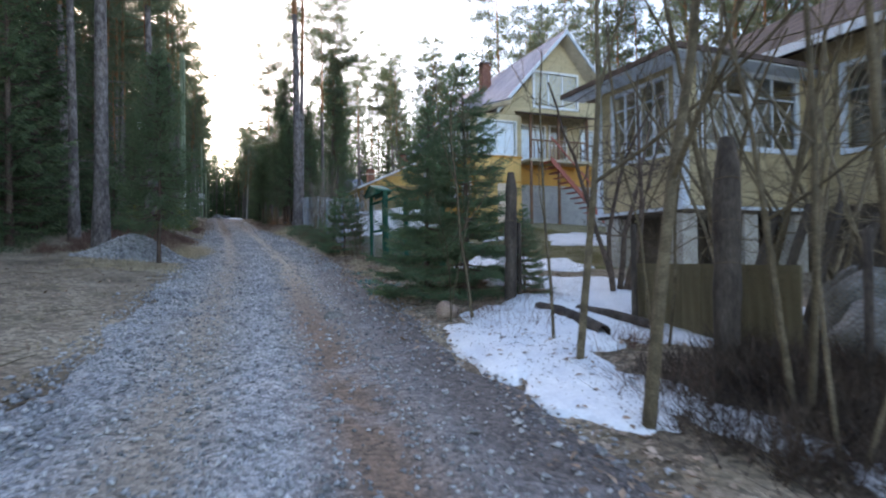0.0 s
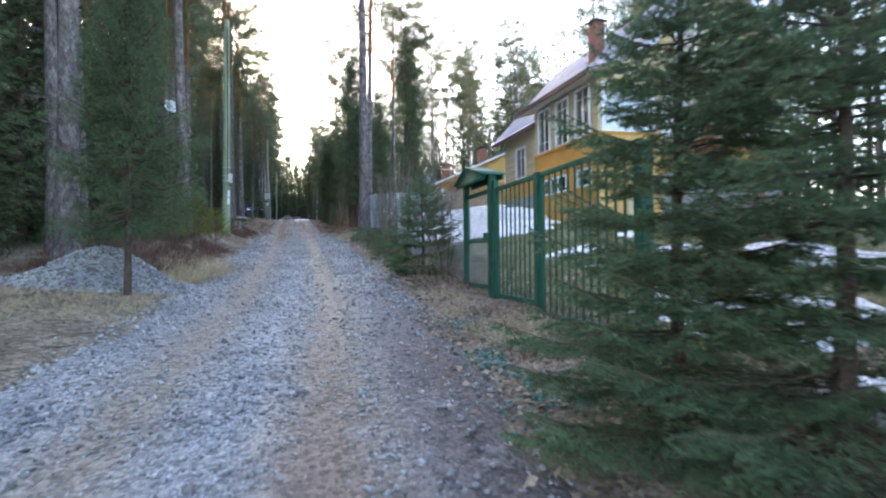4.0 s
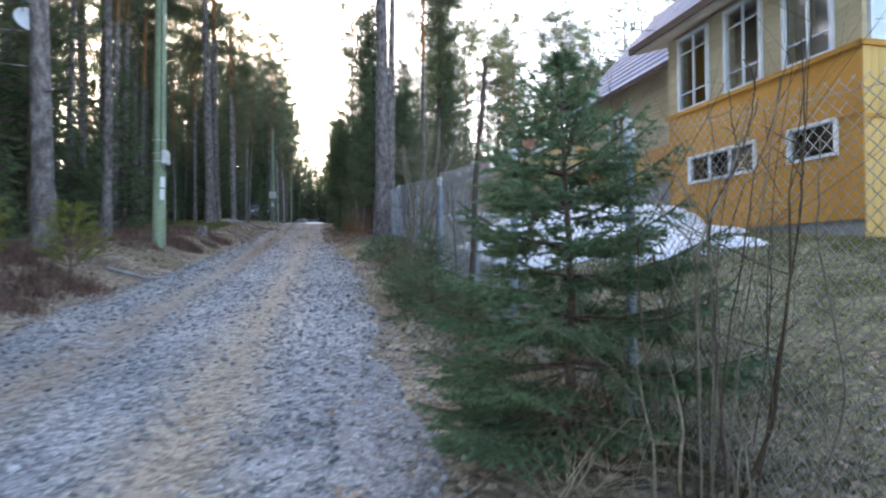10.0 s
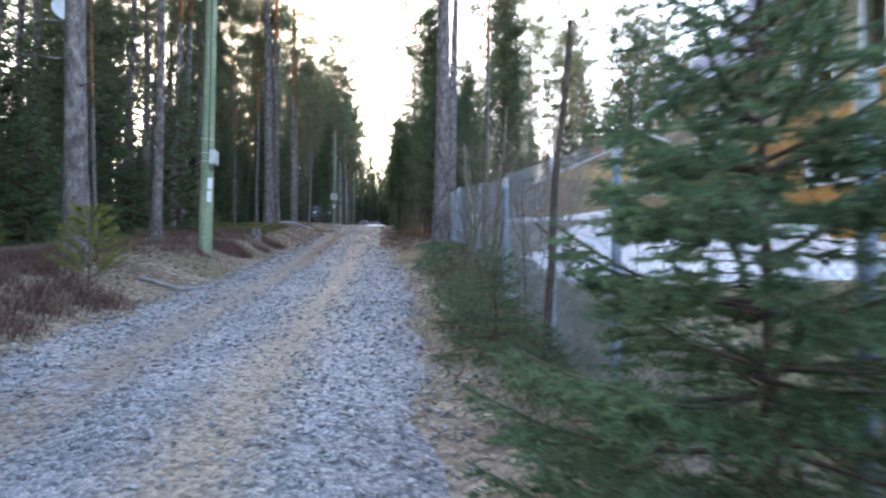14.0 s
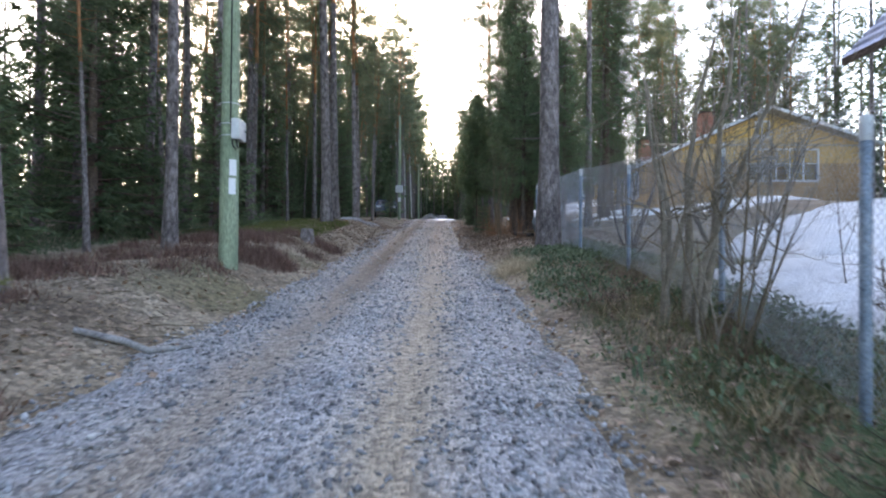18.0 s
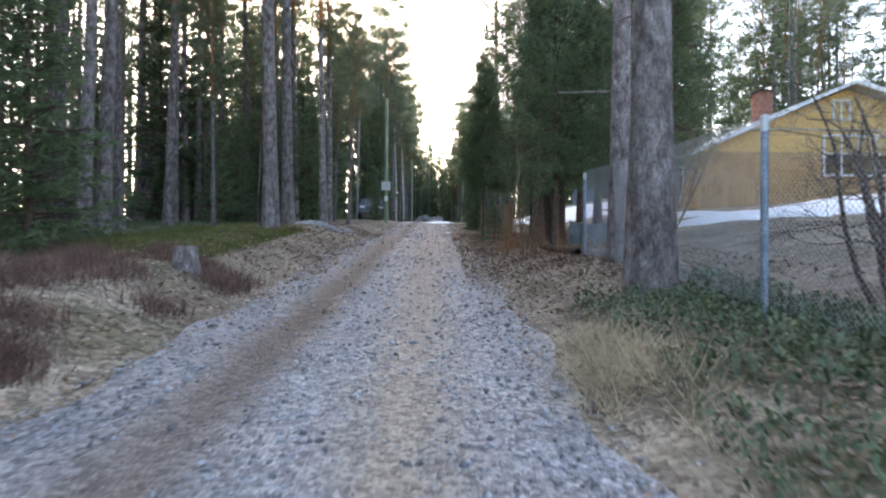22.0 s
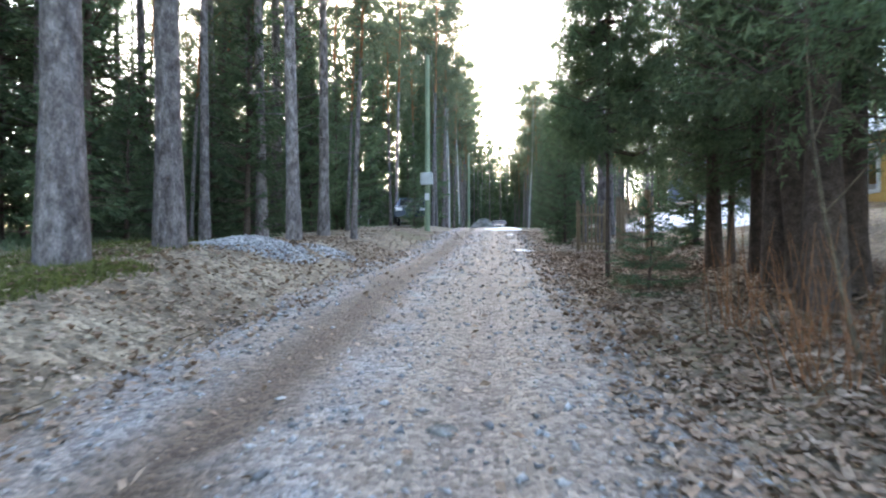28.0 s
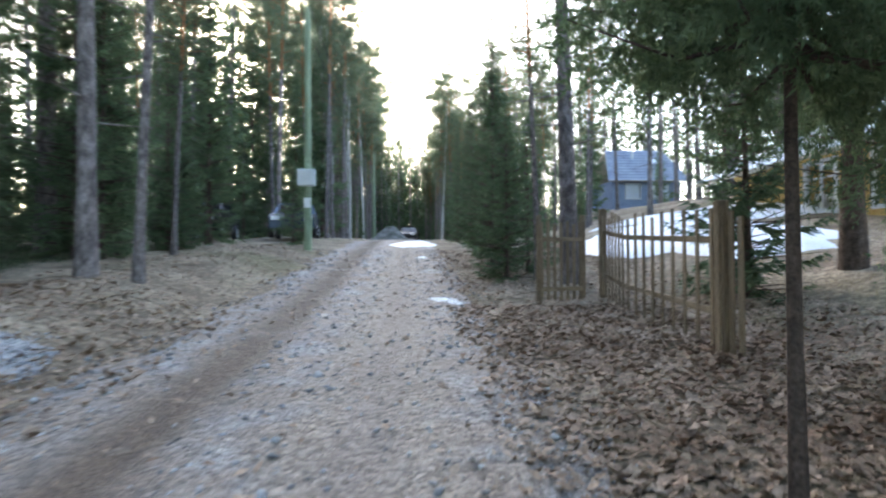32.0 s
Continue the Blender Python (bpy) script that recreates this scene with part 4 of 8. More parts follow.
def window(parent, axis, at, a0, a1, z0, z1, ups, rows, mat, out=-1, casing=0.07, bar=0.03, curtain=False, label=""):
    """A window: casing, sill, glazing bars and one pane between each pair of uprights."""
    near, far = (at - 0.05, at + 0.06) if out < 0 else (at - 0.06, at + 0.05)
    frame_ob = wall(parent, axis, near, a0 - casing, a1 + casing, z0 - casing, z1 + casing, [(a0, a1, z0, z1)], mat, far - near, name="window")
    if label:
        frame_ob["label"] = label
    edges = [a0] + [a0 + (a1 - a0) * u for u in ups] + [a1]
    inner = at - 0.03 * out
    for a in edges[1:-1]:
        piece("mullion", mat, *slab(axis, inner, 0.04 * out, a - bar, a + bar, z0, z1), frame_ob)
    for r in rows:
        z = z0 + (z1 - z0) * r
        piece("glazing_bar", mat, *slab(axis, inner + 0.008 * out, 0.025 * out, a0, a1, z - bar * 0.6, z + bar * 0.6), frame_ob)
    for p, q in zip(edges, edges[1:]):
        g = piece("pane", M_GLASS, *slab(axis, inner + 0.01 * out, 0.006 * out, p, q, z0, z1), frame_ob)
        g.visible_shadow = False
    if curtain:
        piece("curtain", M_WHITE_PANEL, *slab(axis, inner - 0.12 * out, 0.01 * out, a0, a1, z0, z1), frame_ob)
    return frame_ob


def tiled_roof(name, parent, eave0, eave1, ridge0, ridge1, mat, rise=0.034, pitch_u=0.2, pitch_v=0.36, thick=0.06):
    """A roof slope of pressed metal tiles: waves along the eave, a step at every course."""
    E0, E1, R0, R1 = [np.array(p, float) for p in (eave0, eave1, ridge0, ridge1)]
    lu, lv = np.linalg.norm(E1 - E0), np.linalg.norm(R0 - E0)
    nu, courses = max(2, int(lu / pitch_u * 4)), max(1, int(lv / pitch_v))
    U = np.linspace(0, 1, nu + 1)
    V, S = [], []
    for c in range(courses):
        V += [c / courses, (c + 0.5) / courses, (c + 0.98) / courses]
        S += [1.0, 0.55, 0.0]
    V, S = np.array(V), np.array(S)
    n = np.cross(E1 - E0, R0 - E0)
    n /= np.linalg.norm(n)
    if n[2] < 0:
        n = -n
    P = (E0[None, None] * (1 - U)[None, :, None] + E1[None, None] * U[None, :, None]) * (1 - V)[:, None, None] + (R0[None, None] * (1 - U)[None, :, None] + R1[None, None] * U[None, :, None]) * V[:, None, None]
    H = rise * (0.5 + 0.5 * np.cos(U * lu / pitch_u * 2 * np.pi))[None, :] + 0.034 * S[:, None]
    P = P + n * H[..., None] + n * 0.01
    k = nu + 1
    i = np.arange(len(V) - 1)[:, None] * k + np.arange(nu)[None, :]
    soup(name, P.reshape(-1, 3), np.stack([i, i + 1, i + k + 1, i + k], -1).reshape(-1, 4), mat, parent, True)
    V8 = [E0, E1, R1, R0, E0 - n * thick, E1 - n * thick, R1 - n * thick, R0 - n * thick]
    soup("roof_deck", V8, [[0, 1, 2, 3], [4, 7, 6, 5], [0, 4, 5, 1], [1, 5, 6, 2], [2, 6, 7, 3], [3, 7, 4, 0]], M_SOFFIT, parent)


def prism(points_xz, y0, y1):
    """A solid from an outline in x and z, run along y."""
    bm = bmesh.new()
    a = [bm.verts.new((x, y0, z)) for x, z in points_xz]
    b = [bm.verts.new((x, y1, z)) for x, z in points_xz]
    bm.faces.new(a)
    bm.faces.new(b[::-1])
    for i in range(len(a)):
        j = (i + 1) % len(a)
        bm.faces.new((a[j], a[i], b[i], b[j]))
    bmesh.ops.recalc_face_normals(bm, faces=bm.faces)
    return bm


def chimney(parent, x, y, z0, z1, w=0.5):
    c = part("chimney", boxed(x - w / 2, x + w / 2, y - w / 2, y + w / 2, z0, z1, 0.01), M_BRICK, parent)
    part("chimney_cap", boxed(x - w / 2 - 0.08, x + w / 2 + 0.08, y - w / 2 - 0.08, y + w / 2 + 0.08, z1 + 0.12, z1 + 0.17, 0.01), M_DARKROOF, c)
    part("chimney_neck", boxed(x - w / 2 + 0.05, x + w / 2 - 0.05, y - w / 2 + 0.05, y + w / 2 - 0.05, z1, z1 + 0.12), M_BRICK, c)


def yellow_house():
    h = standing("house", "two-storey ochre and cream house with a grey-blue tiled roof", "house", (10.2, 21.5, 2.2))
    # lower storey of the glazed veranda
    low = [(23.55, 25.45, 3.86, 4.42), (21.9, 22.85, 3.86, 4.42)]
    wall(h, "x", 10.2, 21.5, 26.15, 2.85, 5.42, low, M_OCHRE, name="ochre_wall")
    wall(h, "x", 10.26, 21.56, 26.1, 1.7, 2.85, [], M_PLINTH, name="plinth")
    door = (11.22, 11.95, 2.3, 4.28)
    wall(h, "y", 21.5, 10.36, 12.4, 1.9, 5.42, [door], M_OCHRE_L, name="south_wall")
    planks(h, "y", 21.5, 10.2, 12.4, 2.18, 4.33, 0.14, M_OCHRE_L, [door])
    planks(h, "y", 21.5, 10.2, 12.4, 4.38, 5.40, 0.14, M_OCHRE_L, [])
    piece("trim", M_OCHRE, 10.17, 12.42, 21.46, 21.5, 4.32, 4.38, h)
    piece("trim", M_OCHRE, 10.14, 10.2, 21.45, 26.2, 5.38, 5.46, h)
    piece("trim", M_OCHRE, 10.14, 12.45, 21.44, 21.5, 5.38, 5.46, h)
    piece("trim", M_OCHRE, 10.165, 10.2, 21.45, 26.2, 4.40, 4.45, h)
    window(h, "x", 10.2, 23.6, 25.4, 3.9, 4.38, (0.36, 0.68), (), M_WHITE, casing=0.05)
    window(h, "x", 10.2, 21.95, 22.8, 3.9, 4.38, (), (), M_WHITE, casing=0.05)
    d = part("door", boxed(door[0], door[1], 21.5, 21.55, door[2], door[3], 0.006), M_DOOR, h)
    for z0, z1 in ((2.45, 2.75), (2.85, 3.25), (3.4, 4.15)):
        piece("door_panel", M_DOOR, door[0] + 0.12, door[1] - 0.12, 21.488, 21.5, z0, z1, d)
    piece("handle", M_BLACK, door[0] + 0.05, door[0] + 0.16, 21.45, 21.47, 3.35, 3.38, d)
    piece("door_casing", M_OCHRE_L, door[0] - 0.08, door[0], 21.46, 21.5, door[2], door[3] + 0.08, d)
    piece("door_casing", M_OCHRE_L, door[1], door[1] + 0.08, 21.46, 21.5, door[2], door[3] + 0.08, d)
    # glazed upper storey of the veranda
    up = [(24.85, 25.7, 5.5, 7.0), (23.43, 24.27, 5.5, 7.0), (22.0, 22.85, 5.5, 7.0)]
    wall(h, "x", 10.22, 21.5, 26.15, 5.42, 7.15, up, M_CREAM2, name="upper_wall")
    boards(h, "x", 10.22, 21.5, 26.15, 5.46, 7.12, 0.12, M_CREAM2, [(a - 0.08, b + 0.08, 5.4, 7.1) for a, b, _, _ in up])
    for a, b, c, e in up:
        window(h, "x", 10.2, a, b, c, e, (0.5,), (0.22, 0.8), M_WHITE, casing=0.06, bar=0.022)
    sw = (10.36, 12.12, 5.52, 6.92)
    wall(h, "y", 21.5, 10.38, 12.42, 5.42, 7.25, [sw], M_CREAM2, name="upper_wall")
    boards(h, "y", 21.5, 10.2, 12.42, 5.46, 7.2, 0.12, M_CREAM2, [(10.28, 12.2, 5.4, 7.0)])
    # white sheet behind this window: the reflected bright sky put into a colour
    window(h, "y", 21.48, *sw, (0.5,), (0.2, 0.82), M_WHITE, casing=0.06, bar=0.02, curtain=True)
    wall(h, "x", 12.27, 21.66, 22.0, 1.9, 7.2, [], M_OCHRE_L, 0.15, name="return_wall")
    part("veranda_floor", boxed(10.36, 12.4, 21.66, 26.1, 5.25, 5.4), M_SOFFIT, h)
    # panel added behind the lower windows; its near-black stands for the room's shade
    part("cellar_lining", boxed(10.95, 11.0, 21.7, 25.95, 2.9, 5.24), M_DARK, h)
    wall(h, "y", 26.0, 10.38, 11.6, 1.9, 7.15, [], M_OCHRE, 0.15, name="veranda_end_wall")
    soup("veranda_roof", [(9.75, 21.15, 7.16), (9.75, 26.85, 7.16), (11.75, 26.85, 7.78), (11.75, 21.15, 7.78), (9.75, 21.15, 7.08), (9.75, 26.85, 7.08), (11.75, 26.85, 7.62), (11.75, 21.15, 7.62)],
         [[0, 3, 2, 1], [4, 5, 6, 7], [0, 1, 5, 4], [1, 2, 6, 5], [2, 3, 7, 6], [3, 0, 4, 7]], M_SOFFIT, h)
    tiled_roof("veranda_roof_tiles", h, (9.7, 21.1, 7.19), (9.7, 26.9, 7.19), (11.8, 21.1, 7.85), (11.8, 26.9, 7.85), M_ROOF)
    piece("gutter_board", M_DARKROOF, 9.66, 9.7, 21.1, 26.9, 7.08, 7.24, h)
    # main body under the steep roof
    mw = [(30.3, 31.3, 5.32, 6.66)]
    wall(h, "x", 11.6, 22.0, 32.8, 5.3, 7.5, mw, M_CREAM2, name="main_wall")
    boards(h, "x", 11.6, 26.15, 32.8, 5.32, 7.3, 0.12, M_CREAM2, [(30.22, 31.38, 5.2, 6.74)])
    window(h, "x", 11.58, *mw[0], (0.5,), (0.7,), M_WHITE, casing=0.09, bar=0.03)
    wall(h, "x", 11.55, 26.15, 32.85, 4.4, 5.3, [], M_ORANGE, 0.2, name="orange_band")
    wall(h, "x", 11.62, 26.15, 32.8, 2.4, 4.4, [(30.15, 30.45, 3.78, 3.93)], M_PLINTH, 0.2, name="plinth")
    piece("vent", M_DARK, 11.66, 11.7, 30.15, 30.45, 3.78, 3.93, h)
    wall(h, "y", 32.65, 11.78, 17.6, 2.4, 7.5, [], M_CREAM2, name="north_wall")
    wall(h, "x", 17.45, 22.0, 32.65, 2.4, 7.5, [], M_CREAM2, name="east_wall")
    gw = (13.4, 15.65, 7.9, 9.4)
    wall(h, "y", 22.0, 11.76, 17.45, 2.4, 7.35, [(12.6, 13.9, 5.45, 6.95), (14.2, 15.0, 5.3, 7.0), (15.9, 17.2, 5.5, 6.9)], M_CREAM2, name="front_wall")
    bm = prism([(11.6, 7.35), (17.6, 7.35), (14.8, 10.9)], 22.0, 22.16)
    part("gable_wall", bm, M_CREAM2, h)
    z = 7.4
    while z < 10.6:
        half = (10.9 - z) / 3.55 * 2.85
        for p, q in ((14.75 - half, min(14.75 + half, gw[0] - 0.1)), (max(14.75 - half, gw[1] + 0.1), 14.75 + half)) if gw[2] - 0.15 < z < gw[3] + 0.1 else ((14.75 - half, 14.75 + half),):
            if q > p:
                piece("board", M_CREAM2, p, q, 21.97, 22.0, z, z + 0.135, h, tilt=(6, 0, 0))
        z += 0.125
    window(h, "y", 21.96, *gw, (0.33, 0.66), (), M_WHITE, casing=0.1, curtain=True)
    window(h, "y", 21.98, 12.6, 13.9, 5.45, 6.95, (0.5,), (0.75,), M_WHITE, curtain=True)
    window(h, "y", 21.98, 15.9, 17.2, 5.5, 6.9, (0.5,), (0.75,), M_WHITE, curtain=True)
    window(h, "y", 21.98, 14.2, 15.0, 5.3, 7.0, (), (0.5,), M_WHITE)
    wall(h, "y", 21.94, 12.45, 17.62, 4.31, 5.32, [], M_OCHRE, 0.1, name="ochre_band")
    wall(h, "y", 21.96, 12.45, 17.62, 2.2, 4.31, [], M_PLINTH, 0.1, name="front_plinth")
    window(h, "y", 21.95, 16.3, 16.8, 3.7, 4.05, (), (), M_WHITE, casing=0.04)
    # balcony with red stair
    part("balcony_deck", boxed(12.5, 15.6, 20.9, 21.94, 5.2, 5.32, 0.01), M_SOFFIT, h)
    for x in (12.6, 14.0, 15.5):
        part("balcony_post", boxed(x - 0.05, x + 0.05, 20.95, 21.05, 2.3, 7.2, 0.008), M_STAIN, h)
    part("balcony_rail", boxed(12.6, 15.5, 20.97, 21.03, 6.1, 6.17, 0.008), M_STAIN, h)
    for i in range(14):
        piece("baluster", M_STAIN, 12.75 + i * 0.2, 12.78 + i * 0.2, 20.985, 21.015, 5.32, 6.12, h)
    soup("balcony_roof", [(12.4, 20.6, 7.12), (16.3, 20.6, 7.12), (16.3, 22.0, 7.5), (12.4, 22.0, 7.5), (12.4, 20.6, 7.2), (16.3, 20.6, 7.2), (16.3, 22.0, 7.58), (12.4, 22.0, 7.58)],
         [[0, 3, 2, 1], [4, 5, 6, 7], [0, 1, 5, 4], [1, 2, 6, 5], [2, 3, 7, 6], [3, 0, 4, 7]], M_DARKROOF, h)
    st = part("stair_string", prism([(13.0, 5.25), (13.0, 5.0), (15.6, 2.5), (15.6, 2.75)], 20.0, 20.06), M_RED, h)
    for i in range(12):
        f = (i + 0.5) / 12
        piece("tread", M_RED, 13.0 + f * 2.6 - 0.13, 13.0 + f * 2.6 + 0.13, 20.0, 20.9, 5.18 - f * 2.5, 5.22 - f * 2.5, h)
    part("stair_rail", prism([(13.0, 6.1), (13.0, 6.03), (15.6, 3.53), (15.6, 3.6)], 20.0, 20.05), M_RED, h)
    # steep roof
    tiled_roof("roof_tiles", h, (11.2, 21.4, 7.30), (11.2, 33.6, 7.30), (14.78, 21.4, 11.2), (14.78, 33.6, 11.2), M_ROOF)
    tiled_roof("roof_tiles", h, (18.35, 33.6, 7.30), (18.35, 21.4, 7.30), (14.78, 33.6, 11.2), (14.78, 21.4, 11.2), M_ROOF)
    piece("gutter_board", M_DARKROOF, 11.15, 11.19, 26.9, 33.6, 7.18, 7.34, h)
    for x0, x1 in ((11.2, 14.78), (18.35, 14.78)):
        part("barge_board", prism([(x0, 7.22), (x0, 7.42), (x1, 11.3), (x1, 11.1)], 21.34, 21.4), M_BLUEWHITE, h)
    part("ridge_cap", boxed(14.68, 14.88, 21.35, 33.65, 11.17, 11.27, 0.02), M_ROOF, h)
    chimney(h, 13.7, 27.5, 9.5, 11.4)


yellow_house()


def hipped_roof(parent, x0, x1, y0, y1, z, inset, rise):
    """A low hipped roof: an edge all round, then four slopes up to a smaller flat."""
    bm = bmesh.new()
    rings = []
    for d, h in ((0.0, 0.0), (0.0, 0.1), (inset, 0.1 + rise)):
        rings.append([bm.verts.new((x, y, z + h)) for x, y in ((x0 + d, y0 + d), (x1 - d, y0 + d), (x1 - d, y1 - d), (x0 + d, y1 - d))])
    for low, high in zip(rings, rings[1:]):
        for i in range(4):
            bm.faces.new((low[i], low[(i + 1) % 4], high[(i + 1) % 4], high[i]))
    bm.faces.new(rings[0][::-1])
    bm.faces.new(rings[2])
    return part("roof", bm, M_DARKROOF, parent)


def siding_house():
    h = standing("house", "raised pale yellow siding house with pale blue window trim", "house", (7.9, 7.9, 0.85))
    ww = [(9.04, 9.74, 3.1, 4.5), (8.24, 8.92, 3.1, 4.5)]
    wall(h, "x", 7.9, 7.9, 10.25, 2.1, 4.72, ww, M_CREAM, 0.12, name="west_wall")
    boards(h, "x", 7.9, 7.9, 10.25, 2.11, 4.7, 0.115, M_CREAM, [(8.17, 9.81, 3.03, 4.57)])
    for w in ww:
        f = window(h, "x", 7.89, *w, (0.5,), (0.78,), M_BLUEWHITE, casing=0.06, bar=0.022)
        m = (w[0] + w[1]) / 2
        for k in (-1, 1):
            piece("lattice_bar", M_WHITE, 7.90, 7.915, m - 0.012, m + 0.012, 3.15, 4.1, f, tilt=(k * 32, 0, 0))
    # glazed veranda wall: one wide window with lattice bars and a thick middle post
    sw = (8.36, 10.85, 3.25, 4.6)
    wall(h, "y", 7.9, 8.02, 11.2, 2.1, 4.72, [sw], M_CREAM, 0.12, name="south_wall")
    boards(h, "y", 7.9, 7.9, 11.2, 2.11, 4.7, 0.115, M_CREAM, [(8.26, 10.95, 3.15, 4.7)])
    f = window(h, "y", 7.89, *sw, (0.25, 0.5, 0.75), (0.72,), M_BLUEWHITE, casing=0.1, bar=0.022)
    piece("window_post", M_BLUEWHITE, 9.52, 9.68, 7.83, 7.89, 3.25, 4.6, f)
    for i in range(4):
        m = 8.36 + 2.49 * (i + 0.5) / 4
        for k in (-1, 1):
            piece("lattice_bar", M_WHITE, m - 0.012, m + 0.012, 7.9, 7.915, 3.35, 4.2, f, tilt=(0, k * 30, 0))
    wall(h, "y", 10.13, 8.02, 14.0, 2.1, 4.72, [], M_CREAM, 0.12, name="north_wall")
    for x0, x1, y0, y1 in ((7.84, 7.9, 7.84, 8.02), (7.9, 8.02, 7.84, 7.9), (7.84, 7.9, 10.13, 10.29)):
        part("corner_trim", boxed(x0, x1, y0, y1, 2.08, 4.72, 0.005), M_BLUEWHITE, h)
    # partitions added to keep daylight from showing through from window to window
    part("inner_wall", boxed(8.85, 11.1, 8.7, 8.78, 2.1, 4.7), M_SOFFIT, h)
    part("inner_wall", boxed(8.85, 8.93, 8.78, 10.1, 2.1, 4.7), M_SOFFIT, h)
    part("ceiling_boards", boxed(8.02, 11.2, 8.02, 10.13, 4.64, 4.69), M_SOFFIT, h)
    part("floor_beam", boxed(7.84, 11.3, 7.82, 10.29, 1.96, 2.09, 0.01), M_OLDWOOD, h)
    piece("sill_board", M_BLUEWHITE, 7.80, 7.84, 7.8, 10.3, 2.02, 2.08, h)
    piece("sill_board", M_BLUEWHITE, 7.84, 11.2, 7.78, 7.82, 2.02, 2.08, h)
    for x, y in ((8.05, 8.08), (8.05, 9.85), (9.6, 8.08), (11.0, 8.08), (9.6, 9.85)):
        part("pier", boxed(x - 0.18, x + 0.18, y - 0.2, y + 0.2, gz(x, y) - 0.2, 1.96, 0.015), M_CONCRETE, h)
    # dark boards added behind the piers to stand for the shade under the floor
    for i in range(20):
        x = 8.45 + i * 0.14
        piece("skirt_board", M_OLDWOOD, x, x + 0.125, 9.0, 9.03, gz(x, 9.0) - 0.05, 1.96 - 0.03 * (i % 3), h)
    for i in range(8):
        y = 9.04 + i * 0.14
        piece("skirt_board", M_OLDWOOD, 8.46, 8.49, y, y + 0.125, gz(8.5, y) - 0.05, 1.96 - 0.03 * (i % 3), h)
    hipped_roof(h, 7.3, 11.6, 7.35, 10.85, 4.72, 1.2, 0.35)
    part("soffit", boxed(7.34, 7.9, 7.4, 10.8, 4.69, 4.72), M_BLUEWHITE, h)
    part("soffit", boxed(7.9, 11.2, 7.4, 7.9, 4.69, 4.72), M_BLUEWHITE, h)
    # the taller main body, coming forward of the veranda
    spans = [(4.3, 5.6), (2.2, 3.3), (6.0, 7.1)]
    wall(h, "x", 11.2, 2.0, 12.0, 2.1, 5.3, [(p, q, 3.15, 4.72) for p, q in spans], M_CREAM, 0.14, name="main_wall")
    boards(h, "x", 11.2, 2.0, 7.9, 2.11, 5.28, 0.115, M_CREAM, [(p - 0.09, q + 0.09, 3.06, 4.81) for p, q in spans])
    for p, q in spans:
        window(h, "x", 11.19, p, q, 3.15, 4.72, (0.5,), (0.7,), M_BLUEWHITE, casing=0.09, bar=0.025)
    wall(h, "y", 2.0, 11.34, 15.5, 2.1, 5.3, [], M_CREAM, 0.14, name="main_wall")
    wall(h, "y", 11.86, 11.34, 15.5, 2.1, 5.3, [], M_CREAM, 0.14, name="main_wall")
    wall(h, "x", 15.5, 2.0, 12.0, 2.1, 5.3, [], M_CREAM, 0.14, name="main_wall")
    # another added partition, blocking the view through the main body's windows
    part("inner_wall", boxed(12.2, 12.28, 2.14, 11.86, 2.1, 5.28), M_SOFFIT, h)
    part("plinth", boxed(11.3, 15.5, 2.1, 11.9, -0.2, 2.1), M_OLDWOOD, h)
    for e, r in (((10.6, 5.2), (13.4, 7.0)), ((16.2, 5.2), (13.4, 7.0))):
        (x0, z0), (x1, z1) = e, r
        part("roof", prism([(x0, z0), (x1, z1), (x1, z1 + 0.1), (x0, z0 + 0.1)], 1.5, 12.5), M_DARKROOF, h)
    for y in (2.0, 11.86):
        part("gable", prism([(11.2, 5.3), (15.64, 5.3), (13.4, 6.9)], y, y + 0.14), M_CREAM, h)
    part("fascia", boxed(10.55, 10.6, 1.5, 12.5, 5.14, 5.32, 0.005), M_BLUEWHITE, h)


siding_house()


